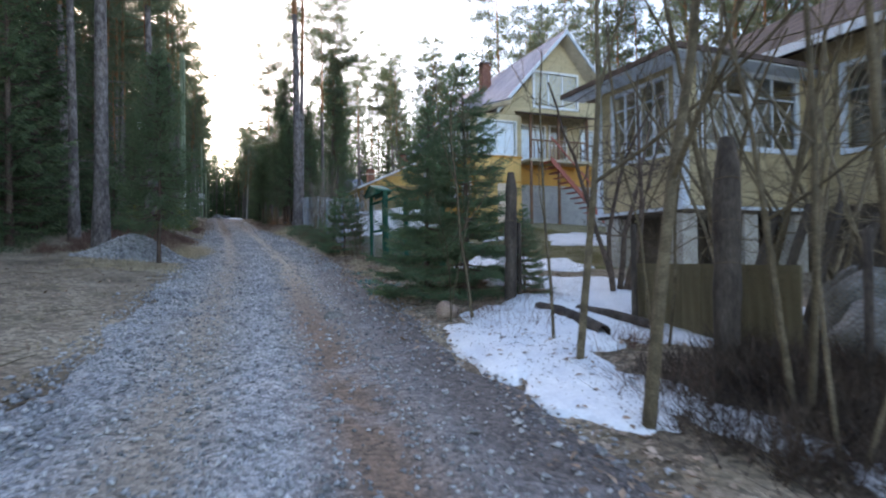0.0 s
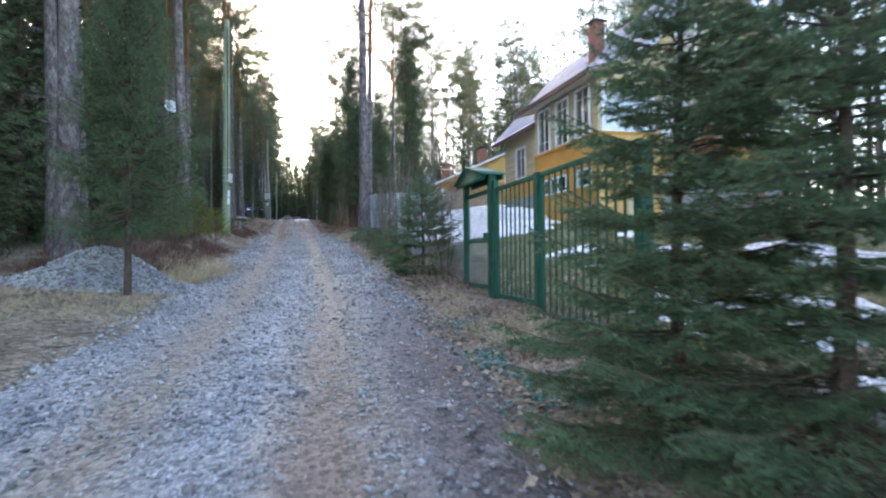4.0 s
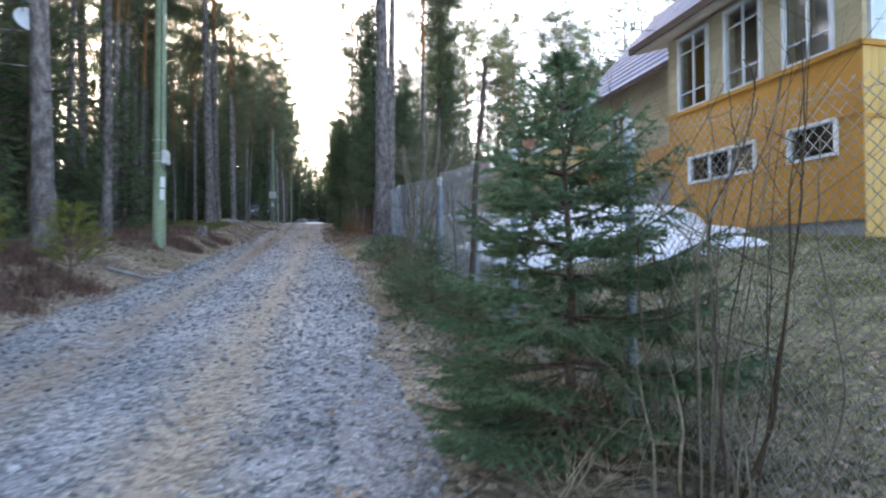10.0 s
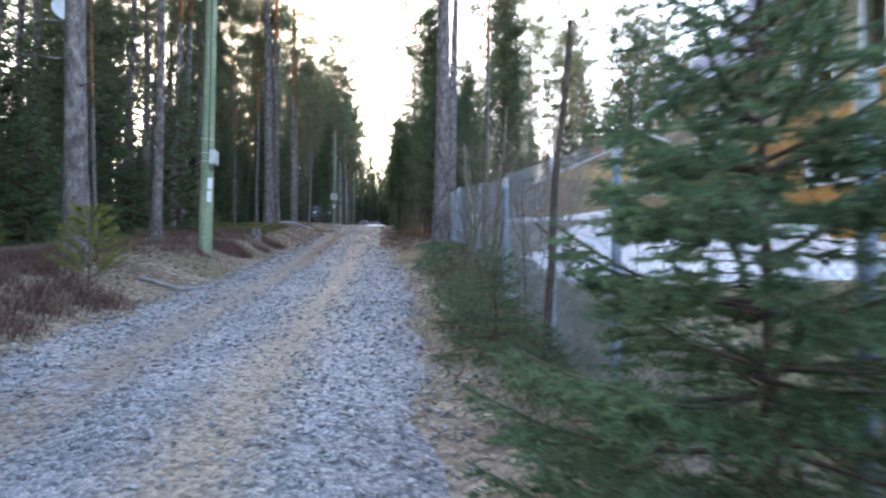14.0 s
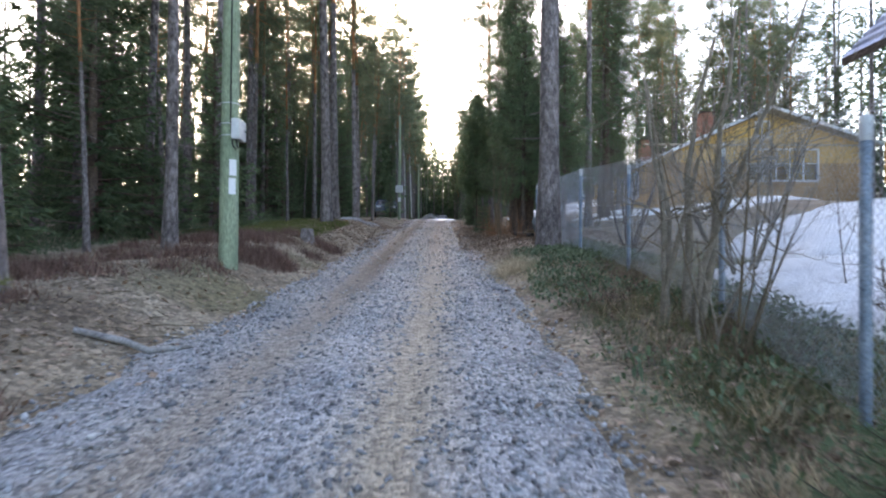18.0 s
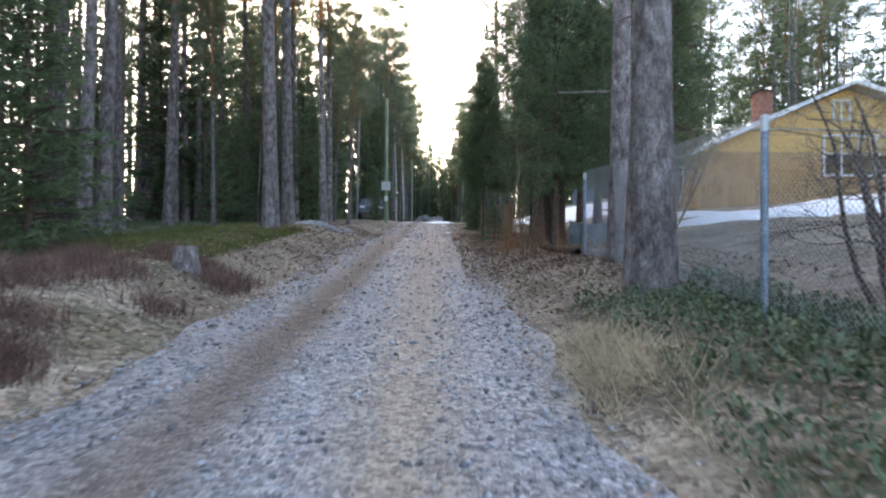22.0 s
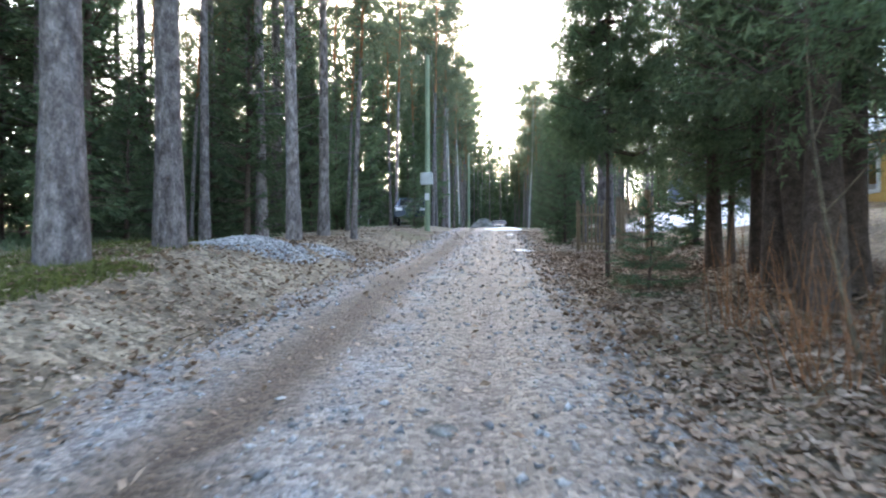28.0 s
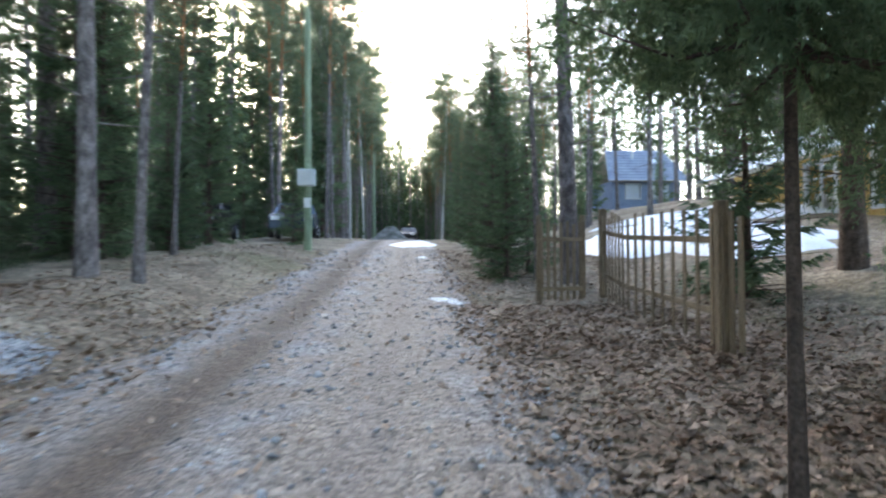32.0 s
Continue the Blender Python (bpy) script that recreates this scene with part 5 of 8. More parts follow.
def ochre_cottage():
    h = standing("house", "ochre wooden cottage with a pale tin roof and brick chimneys", "house", (12.2, 48.0, 4.9))
    gw = (17.0, 20.2, 6.6, 8.0)
    wall(h, "y", 48.0, 12.2, 22.4, 4.4, 7.4, [gw], M_TANBOARD, name="gable_wall")
    planks(h, "y", 48.0, 12.2, 22.4, 4.5, 6.2, 0.2, M_TANBOARD, [])
    part("gable", prism([(12.2, 7.4), (22.4, 7.4), (22.4, 8.3), (17.8, 9.75)], 48.0, 48.15), M_OCHRE_L, h)
    window(h, "y", 47.98, *gw, (0.2, 0.4, 0.6, 0.8), (0.55,), M_WHITE, casing=0.08)
    window(h, "y", 47.98, 17.35, 17.9, 8.65, 9.3, (0.5,), (), M_WHITE, casing=0.07)
    piece("trim", M_SOFFIT, 12.1, 22.4, 47.93, 48.0, 8.2, 8.28, h)
    wl = [(49.0, 49.9, 5.9, 7.0), (51.0, 51.9, 5.9, 7.0), (53.0, 53.9, 5.9, 7.0)]
    wall(h, "x", 12.2, 48.15, 57.0, 4.2, 7.4, wl, M_OCHRE_L, name="side_wall")
    boards(h, "x", 12.2, 48.0, 57.0, 4.3, 7.3, 0.17, M_OCHRE_L, [(a - 0.08, b + 0.08, 5.8, 7.1) for a, b, _, _ in wl])
    for w in wl:
        window(h, "x", 12.18, *w, (0.5,), (0.7,), M_WHITE, casing=0.09)
    wall(h, "x", 22.25, 48.15, 57.0, 4.2, 8.2, [], M_OCHRE_L, name="east_wall")
    wall(h, "y", 56.85, 12.36, 22.25, 4.2, 7.4, [], M_OCHRE_L, name="north_wall")
    tiled_roof("tin_roof", h, (11.2, 47.5, 7.0), (11.2, 57.5, 7.0), (17.8, 47.5, 9.95), (17.8, 57.5, 9.95), M_TINROOF, 0.012, 0.5, 2.4)
    tiled_roof("tin_roof", h, (22.9, 57.5, 8.25), (22.9, 47.5, 8.25), (17.8, 57.5, 9.95), (17.8, 47.5, 9.95), M_TINROOF, 0.012, 0.5, 2.4)
    part("barge_board", prism([(11.2, 6.9), (11.2, 7.04), (17.8, 9.98), (17.8, 9.84)], 47.42, 47.5), M_WHITE, h)
    part("barge_board", prism([(22.9, 8.15), (22.9, 8.29), (17.8, 9.98), (17.8, 9.84)], 47.42, 47.5), M_WHITE, h)
    chimney(h, 16.1, 50.5, 8.8, 10.2, 0.6)
    chimney(h, 13.6, 52.0, 7.7, 9.1, 0.6)
    hub = Vector((1.4, 25, 3.0))
    h.matrix_basis = Matrix.Translation(hub) @ Matrix.Scale(1.2, 4) @ Matrix.Translation(-Vector((2.1, 25, 3.2))) @ h.matrix_basis


ochre_cottage()


def slate_house():
    x0, y0 = 16.6, 84.0
    z = gz(x0, y0)
    h = standing("house", "slate-blue cottage with white windows, steep roof and tin flue", "house", (x0, y0, z))
    wl = [(17.6, 18.6, z + 1.0, z + 2.0), (19.6, 20.6, z + 1.0, z + 2.0)]
    M_BLUEWALL = material("slate_blue_boards", [(0.15, 0.20, 0.30), (0.21, 0.27, 0.38)], 2, 20, 0.7, 0.2, 20)
    wall(h, "y", y0, x0, x0 + 5, z - 0.3, z + 2.3, wl, M_BLUEWALL, name="wall")
    for w in wl:
        window(h, "y", y0 - 0.02, *w, (0.5,), (), M_WHITE, curtain=True)
    wall(h, "x", x0, y0 + 0.16, y0 + 5, z - 0.3, z + 2.3, [], M_BLUEWALL, name="side_wall")
    wall(h, "x", x0 + 4.84, y0 + 0.16, y0 + 5, z - 0.3, z + 2.3, [], M_BLUEWALL, name="side_wall")
    tiled_roof("roof", h, (x0 - 0.5, y0 - 0.5, z + 2.2), (x0 + 5.5, y0 - 0.5, z + 2.2), (x0 + 0.3, y0 + 2.4, z + 4.9), (x0 + 4.7, y0 + 2.4, z + 4.9), M_BLUEROOF, 0.01, 0.3, 0.35)
    tiled_roof("roof", h, (x0 + 5.5, y0 + 5.5, z + 2.2), (x0 - 0.5, y0 + 5.5, z + 2.2), (x0 + 4.7, y0 + 2.4, z + 4.9), (x0 + 0.3, y0 + 2.4, z + 4.9), M_BLUEROOF, 0.01, 0.3, 0.35)
    piece("roof_light", M_WHITE_PANEL, x0 + 3.0, x0 + 3.6, y0 + 0.75, y0 + 0.80, z + 3.5, z + 4.2, h, tilt=(-47, 0, 0))
    b = Bag()
    b.tube([(x0 + 2.1, y0 + 1.6, z + 3.6), (x0 + 2.1, y0 + 1.6, z + 5.7)], [0.09, 0.09], 8)
    b.ob("flue", M_GREYBOX, h, True)


slate_house()

# ---- gate, fences, pole ----


def round_post(bag, x, y, z0, z1, r, sides=8):
    bag.tube([(x, y, z0), (x, y, z1 - 0.01), (x, y, z1)], [r, r, r * 0.7], sides)
    c = np.array([[x, y, z1]])
    a = np.arange(sides) * 2 * np.pi / sides
    ring = np.stack([x + r * 0.7 * np.cos(a), y + r * 0.7 * np.sin(a), np.full(sides, z1)], 1)
    bag.add(np.concatenate([c, ring]), np.array([[0, 1 + i, 1 + (i + 1) % sides, 0] for i in range(sides)]))


def green_gate():
    g = standing("metal_gate", "green-painted steel gate of upright bars with a roofed wicket", "gate", (4.22, 14.5, 1.0))
    # posts: wicket sides and the leaf's far side
    for y, s, top in ((14.54, 0.06, 2.98), (15.9, 0.05, 2.98), (12.76, 0.055, 2.75), (14.38, 0.045, 2.85), (10.5, 0.06, 2.7)):
        part("post", boxed(4.22 - s, 4.22 + s, y - s, y + s, gz(4.22, y) - 0.3, top, 0.008), M_GREEN, g)
    for y0, y1 in ((12.82, 14.33), (10.56, 12.70)):
        leaf = part("gate_leaf", boxed(4.195, 4.245, y0, y1, 2.68, 2.74, 0.006), M_GREEN, g)
        b0 = 1.03 if y0 > 12 else 0.9
        piece("bottom_rail", M_GREEN, 4.195, 4.245, y0, y1, b0, b0 + 0.06, leaf)
        n = int((y1 - y0) / 0.155)
        for i in range(n):
            y = y0 + (i + 0.5) * (y1 - y0) / n
            piece("bar", M_GREEN, 4.21, 4.23, y - 0.011, y + 0.011, b0 + 0.06, 2.68, leaf)
        for y in (y0, y1):
            piece("stile", M_GREEN, 4.195, 4.245, y - 0.025, y + 0.025, b0, 2.74, leaf)
    w = part("wicket", boxed(4.2, 4.24, 14.6, 15.85, 2.69, 2.76, 0.005), M_GREEN, g)
    for z in (1.14, 1.9):
        piece("rail", M_GREEN, 4.2, 4.24, 14.6, 15.85, z, z + 0.065, w)
    for y in (14.63, 15.82):
        piece("stile", M_GREEN, 4.2, 4.24, y - 0.03, y + 0.03, 1.14, 2.76, w)
    net = Bag()
    for i in range(60):
        y = 14.66 + i * 0.0195
        net.tube([(4.22, y, 1.2), (4.22, y, 2.69)], [0.0012, 0.0012], 3)
    for i in range(74):
        z = 1.2 + i * 0.0202
        net.tube([(4.22, 14.66, z), (4.22, 15.8, z)], [0.0012, 0.0012], 3)
    net.ob("wire_net", M_WIRE, w)
    # little gabled canopy over the wicket, its ridge across the line of the gate
    e, r, ym = 2.95, 3.2, 15.36
    for y_end in (14.4, 16.06):
        dz = 0.016
        V = [(x, y, z + d) for d in (0, dz) for x, y, z in ((4.02, y_end, e), (4.42, y_end, e), (4.42, ym, r), (4.02, ym, r))]
        soup("roof_sheet", V, [[0, 3, 2, 1], [4, 5, 6, 7], [0, 1, 5, 4], [1, 2, 6, 5], [2, 3, 7, 6], [3, 0, 4, 7]], M_GREEN, g)
    for x0 in (4.06, 4.358):
        V = [(x, y, z) for x in (x0, x0 + 0.022) for y, z in ((14.44, e - 0.06), (16.02, e - 0.06), (16.02, e), (ym, r - 0.006), (14.44, e))]
        quads = [[0, 5, 6, 1], [1, 6, 7, 2], [2, 7, 8, 3], [3, 8, 9, 4], [4, 9, 5, 0]]
        tris = [[0, 1, 2], [0, 2, 4], [2, 3, 4], [7, 6, 5], [9, 7, 5], [9, 8, 7]]
        soup("gable_board", V, tris + [t for q in quads for t in (q[:3], [q[0], q[2], q[3]])], M_GREEN, g)
    piece("latch", M_GREEN, 4.15, 4.19, 14.68, 14.78, 1.95, 2.05, w)


green_gate()


def chain_link(name, label, points, height, mesh=0.055, wire=0.002, foot=0.05, post_mat=None, wire_mat=None):
    """Diamond wire netting hung on round posts; points are x, y, top of post."""
    f = standing(name, label, "fence", (points[0][0], points[0][1], gz(points[0][0], points[0][1])))
    for (x, y, top) in points:
        b = Bag()
        round_post(b, x, y, gz(x, y) - 0.2, top, 0.032)
        b.ob("post", post_mat or M_STEEL, f, True)
        if not post_mat:
            c = Bag()
            round_post(c, x, y, top - 0.13, top + 0.012, 0.034)
            c.ob("post_cap", M_GREYBOX, f, True)
    for (x0, y0, t0), (x1, y1, t1) in zip(points, points[1:]):
        net = Bag()
        L = math.hypot(x1 - x0, y1 - y0)
        g0, g1 = gz(x0, y0) + foot, gz(x1, y1) + foot
        n = int((L + height) / mesh)

        def at(u, v):
            k = u / L
            sag = 0.02 * math.sin(k * math.pi) * v
            return (x0 + (x1 - x0) * k + 0.012 * math.sin(9 * k + v), y0 + (y1 - y0) * k, g0 + (g1 - g0) * k + v * height - sag)
        for i in range(n):
            for s in (1, -1):
                u0 = i * mesh - height
                a, b = u0, u0 + height
                v0, v1 = 0.0, 1.0
                if a < 0:
                    v0, a = -a / height, 0.0
                if b > L:
                    v1, b = 1 - (b - L) / height, L
                if b <= a:
                    continue
                p, q = (at(a, v0), at(b, v1)) if s > 0 else (at(a, 1 - v0), at(b, 1 - v1))
                o = 0.0012 * s
                net.tube([(p[0] + o, p[1], p[2]), (q[0] + o, q[1], q[2])], [wire, wire], 3)
        for v in (0.0, 0.97):
            net.tube([at(L * k / 6, v) for k in range(7)], [wire] * 7, 3)
        net.ob("netting", wire_mat or M_WIRE, f)
    return f


chain_link("wire_fence", "chain-link fence on blue-grey steel posts", [(4.28, 15.98, 2.85), (4.3, 17.9, 3.13), (4.15, 19.55, 3.26), (4.29, 21.3, 3.46), (4.4, 23.8, 3.63), (4.95, 26.5, 4.0), (5.05, 29.7, 4.28), (4.92, 32.3, 4.6), (5.12, 35.5, 4.85), (5.16, 39.2, 5.1)], 1.72, wire=0.0019)
chain_link("wire_fence", "old chain-link fence on dark posts", [(4.15, 9.6, 1.9), (4.1, 7.2, 1.7), (4.2, 4.9, 1.55), (4.3, 2.6, 1.4), (4.4, -1, 1.2)], 0.95, 0.055, 0.0015, post_mat=M_OLDWOOD, wire_mat=M_RUST)


M_SHEET = material("weathered_sheet", [(0.13, 0.105, 0.06), (0.20, 0.165, 0.10)], 1.5, 30, 0.8, 0.2)


def old_posts():
    for x, y, top, r, lab in ((3.92, 7.15, 2.42, 0.085, "leaning"), (3.95, 3.5, 2.2, 0.105, "thick")):
        p = standing("fence_post", "thick dark weathered wooden fence post" if lab == "thick" else "tall dark weathered wooden fence post", "post", (x, y, gz(x, y)), "old posts")
        b = Bag()
        z0 = gz(x, y) - 0.2
        z = np.linspace(z0, top, 9)
        rr = r * (1 + 0.07 * np.sin(z * 9) + 0.04 * np.sin(z * 23))
        rr[-1] *= 0.55
        b.tube(np.stack([x + 0.02 * (z - z0) + 0.006 * np.sin(z * 7), np.full(9, y), z], 1), rr, 11)
        b.add(np.array([[x + 0.02 * (top - z0), y, top + 0.01]] + [[x + 0.02 * (top - z0) + rr[-1] * math.cos(a), y + rr[-1] * math.sin(a), top] for a in np.arange(8) * 0.785]), np.array([[0, 1 + i, 1 + (i + 1) % 8, 0] for i in range(8)]))
        b.ob("post_shaft", M_OLDWOOD, p, True)
        k = Bag()
        for j in range(3):
            zz = top - 0.35 - 0.35 * j
            a = np.linspace(0, 6.28, 13)
            k.tube(np.stack([x + 0.02 * (zz - z0) + (r + 0.008) * np.cos(a), y + (r + 0.008) * np.sin(a), zz + 0.01 * np.sin(a * 2)], 1), [0.003] * 13, 3)
        k.ob("wire_tie", M_RUST, p)
    q = standing("metal_sheet", "olive-brown weathered sheet fence panel behind the netting", "metal sheet", (4.3, 4.0, 0.4))
    for i in range(15):
        y = 4.96 - i * 0.125
        piece("sheet_rib", M_SHEET, 4.28 + 0.012 * (i % 2), 4.30 + 0.012 * (i % 2), y - 0.123, y, 0.02, 1.13, q)
    l = standing("log", "dark rotting log lying along the fence", "log", (3.8, 5.5, 0.45), "logs")
    b = Bag()
    P = np.array([[3.84, 6.25, 0.57], [3.82, 5.8, 0.55], [3.78, 5.3, 0.5], [3.68, 4.75, 0.44]])
    b.tube(P, [0.07, 0.085, 0.08, 0.075], 9)
    b.ob("log_body", M_OLDWOOD, l, True)
    l = standing("log", "thin dark log beside the larger one", "log", (4.1, 5.2, 0.5), "logs")
    b = Bag()
    b.tube([[4.08, 5.75, 0.58], [4.1, 5.2, 0.56], [4.08, 4.5, 0.52]], [0.05, 0.06, 0.05], 8)
    b.ob("log_body", M_OLDWOOD, l, True)


old_posts()


def rock(name, label, x, y, w, d, h, seed, group="", sink=0.25, turn=0, mat=None):
    rng = np.random.default_rng(seed)
    bm = bmesh.new()
    bmesh.ops.create_icosphere(bm, subdivisions=3, radius=1)
    off = rng.random(3) * 50
    for v in bm.verts:
        n = noise.noise(Vector(v.co * 1.3) + Vector(off)) * 0.28 + noise.noise(Vector(v.co * 3.5) + Vector(off)) * 0.08
        f = 1 + n
        v.co = Vector((v.co.x * f * w / 2, v.co.y * f * d / 2, v.co.z * f * h / 2))
    for fc in bm.faces:
        fc.smooth = True
    me = bpy.data.meshes.new(name)
    bm.to_mesh(me)
    bm.free()
    me.materials.append(mat or M_BOULDER)
    ob = new(name, me)
    ob.matrix_basis = pose(x, y, gz(x, y) + h / 2 - sink * h, 0, 0, turn)
    return tagged(ob, label, "rock", group)


rock("boulder", "round reddish granite stone at the road's edge", 2.85, 6.95, 0.30, 0.28, 0.30, 4, mat=M_PINKSTONE)
for i, (x, y, w, d, hh) in enumerate([(5.3, 3.2, 1.0, 0.8, 0.95), (4.75, 2.75, 0.8, 0.7, 0.7), (5.6, 2.3, 1.1, 0.9, 1.0), (4.9, 3.75, 0.5, 0.45, 0.4), (5.9, 3.6, 0.8, 0.7, 0.9)]):
    rock("boulder", "large grey granite boulder in a heap by the fence", x, y, w, d, hh, 40 + i, "boulder heap", turn=i * 70)
rock("stone", "pale flat stone set in the wheel track", 1.45, 7.45, 0.24, 0.2, 0.15, 61, sink=0.35)
rock("stone", "small pale stone lying among the gravel", 3.15, 24.6, 0.13, 0.1, 0.08, 62)
rock("stone", "pale flat stone in the track", 1.75, 40.6, 0.16, 0.14, 0.07, 63, sink=0.4)


def short_post(x, y, h, r):
    """A weathered stake with a rough top and a bent nail."""
    g = gz(x, y)
    p = standing("stake", "short dark weathered wooden stake in the yard", "post", (x, y, g))
    b, z = Bag(), np.linspace(-0.15, h, 6)
    b.tube(np.stack([x + 0.03 * z, np.full(6, y), g + z], 1), r * (1 + 0.06 * np.sin(z * 21)) * np.array([1, 1, 1, 1, 0.95, 0.5]), 9)
    b.ob("stake_shaft", M_OLDWOOD, p, True)
    k = Bag()
    k.tube([(x + r * 0.8, y, g + h * 0.8), (x + r + 0.03, y, g + h * 0.82), (x + r + 0.035, y, g + h * 0.86)], [0.003] * 3, 4)
    k.ob("nail", M_RUST, p)


short_post(5.8, 24.5, 0.38, 0.045)


def leaning_planks():
    p = standing("plank_stack", "dark old planks leaning against the boulders", "planks", (5.0, 3.6, 0.4))
    for i in range(6):
        x, y = 5.0 + i * 0.16, 4.05 - i * 0.22
        piece("plank", M_OLDWOOD, x - 0.07, x + 0.07, y - 0.02, y + 0.02, gz(x, y) - 0.05, gz(x, y) + 1.25 + 0.1 * (i % 3), p, tilt=(8, 24 + 3 * (i % 2), 20))


leaning_planks()


def power_pole(x, y, h, r, box_z, seed=1, far=False):
    z = gz(x, y)
    p = standing("utility_pole", "green-grey impregnated wooden pole with a grey meter box", "utility pole", (x, y, z))
    b = Bag()
    t = np.linspace(0, 1, 10)
    b.tube(np.stack([x + 0.06 * t, np.full(10, y), z - 0.2 + (h + 0.2) * t], 1), r * (1 - 0.3 * t), 14)
    b.ob("pole", M_POLE, p, True)
    bx = x + r + 0.13
    m = part("meter_box", boxed(x + 0.09, x + 0.22, y - 0.17, y + 0.15, z + box_z - 0.165, z + box_z + 0.165, 0.012), M_GREYBOX, p, "grey enamelled meter box")
    piece("box_door", M_GREYBOX, x + 0.22, x + 0.228, y - 0.16, y + 0.14, z + box_z - 0.155, z + box_z + 0.155, m)
    piece("lock", M_BLACK, x + 0.228, x + 0.236, y + 0.07, y + 0.10, z + box_z - 0.02, z + box_z + 0.02, m)
    for dz in (-0.1, 0.09, 0.42):
        s = Bag()
        a = np.linspace(0, 6.283, 17)
        s.tube(np.stack([x + (r + 0.004) * np.cos(a) + 0.01, y + (r + 0.004) * np.sin(a), np.full(17, z + box_z + dz)], 1), [0.008] * 17, 4)
        s.ob("strap", M_GREYBOX, p)
    c = Bag()
    c.tube([(x + 0.15, y - 0.1, z + box_z - 0.15), (x + 0.19, y - 0.12, z + box_z - 0.3), (x + 0.16, y - r + 0.02, z + box_z - 0.34), (x + 0.11, y - r + 0.01, z + box_z - 0.25), (x + 0.08, y - r + 0.01, z + box_z + 0.1), (x + 0.1, y - r + 0.02, z + h - 0.3)], [0.012] * 6, 6)
    c.ob("cable", M_BLACK, p, True)
    for i, dz in enumerate((-0.62, -0.92)):
        piece("notice", M_PAPER, x + 0.06 - 0.01 * i, x + 0.17 - 0.01 * i, y - r + 0.022, y - r + 0.03, z + box_z + dz - 0.13, z + box_z + dz + 0.13, p, tilt=(0, 0, 38))
    return p


power_pole(-1.38, 29.95, 8.5, 0.155, 2.2)


def lamp_post():
    x, y = -1.05, 61.6
    z = gz(x, y)
    p = standing("utility_pole", "slim grey-green pole with a white box", "utility pole", (x, y, z))
    b = Bag()
    b.tube([(x, y, z - 0.2), (x, y, z + 7.5)], [0.12, 0.085], 10)
    b.ob("pole", M_POLE, p, True)
    part("meter_box", boxed(x - 0.26, x + 0.26, y - 0.35, y - 0.12, z + 1.95, z + 2.45, 0.02), M_GREYBOX, p, "white meter box")
    piece("notice", M_PAPER, x - 0.1, x + 0.1, y - 0.13, y - 0.12, z + 1.3, z + 1.6, p)


lamp_post()


def far_poles():
    for x, y in ((-1.0, 92), (-0.8, 120)):
        z = gz(x, y)
        p = standing("utility_pole", "distant grey pole beside the track", "utility pole", (x, y, z))
        b = Bag()
        b.tube([(x, y, z - 0.2), (x, y, z + 7.5)], [0.12, 0.085], 8)
        b.ob("pole", M_POLE, p, True)
    w = standing("power_line", "thin black cables slung between the poles", "cable", (-1.3, 30, 10.8))
    for dx in (-0.15, 0.15):
        for (x0, y0), (x1, y1) in (((-1.32, 30), (-1.05, 61.6)), ((-1.05, 61.6), (-1.0, 92))):
            b = Bag()
            k = np.linspace(0, 1, 12)
            za, zb = gz(x0, y0) + (8.3 if y0 < 40 else 7.3), gz(x1, y1) + 7.3
            b.tube(np.stack([x0 + dx + (x1 - x0) * k, y0 + (y1 - y0) * k, za + (zb - za) * k - 3.2 * k * (1 - k)], 1), [0.012] * 12, 4)
            b.ob("cable", M_BLACK, w)
    b = Bag()
    k = np.linspace(0, 1, 10)
    b.tube(np.stack([-1.3 + 13.0 * k, 30 - 3.5 * k, 10.6 - 3.0 * k - 2.0 * k * (1 - k)], 1), [0.008] * 10, 4)
    b.ob("cable", M_BLACK, w)


far_poles()


def dish():
    x, y = -2.42, 25.95
    z = 6.85
    d = standing("satellite_dish", "white satellite dish strapped to a pine trunk", "dish", (x, y, z))
    bm = bmesh.new()
    bmesh.ops.create_uvsphere(bm, u_segments=24, v_segments=16, radius=0.75)
    bmesh.ops.delete(bm, geom=[v for v in bm.verts if v.co.z > -0.62], context="VERTS")
    bmesh.ops.rotate(bm, verts=bm.verts, cent=(0, 0, 0), matrix=Euler((radians(75), 0, radians(35))).to_matrix())
    bmesh.ops.scale(bm, verts=bm.verts, vec=(0.56, 0.56, 0.56))
    bmesh.ops.translate(bm, verts=bm.verts, vec=(x - 0.1, y + 0.28, z))
    bmesh.ops.solidify(bm, geom=bm.faces[:], thickness=0.012)
    part("reflector", bm, M_WHITE, d)
    b = Bag()
    b.tube([(x + 0.05, y + 0.05, z - 0.05), (x - 0.1, y - 0.2, z)], [0.02, 0.02], 6)
    b.tube([(x - 0.05, y - 0.2, z - 0.25), (x + 0.1, y - 0.55, z - 0.2)], [0.012, 0.012], 5)
    b.ob("bracket", M_STEEL, d)


dish()


def picket(parent, x, y, z0, z1, turn, w=0.05, mat=None):
    piece("picket", mat or M_PICKET, x - w / 2, x + w / 2, y - 0.01, y + 0.01, z0, z1, parent, tilt=(0, 0, turn))


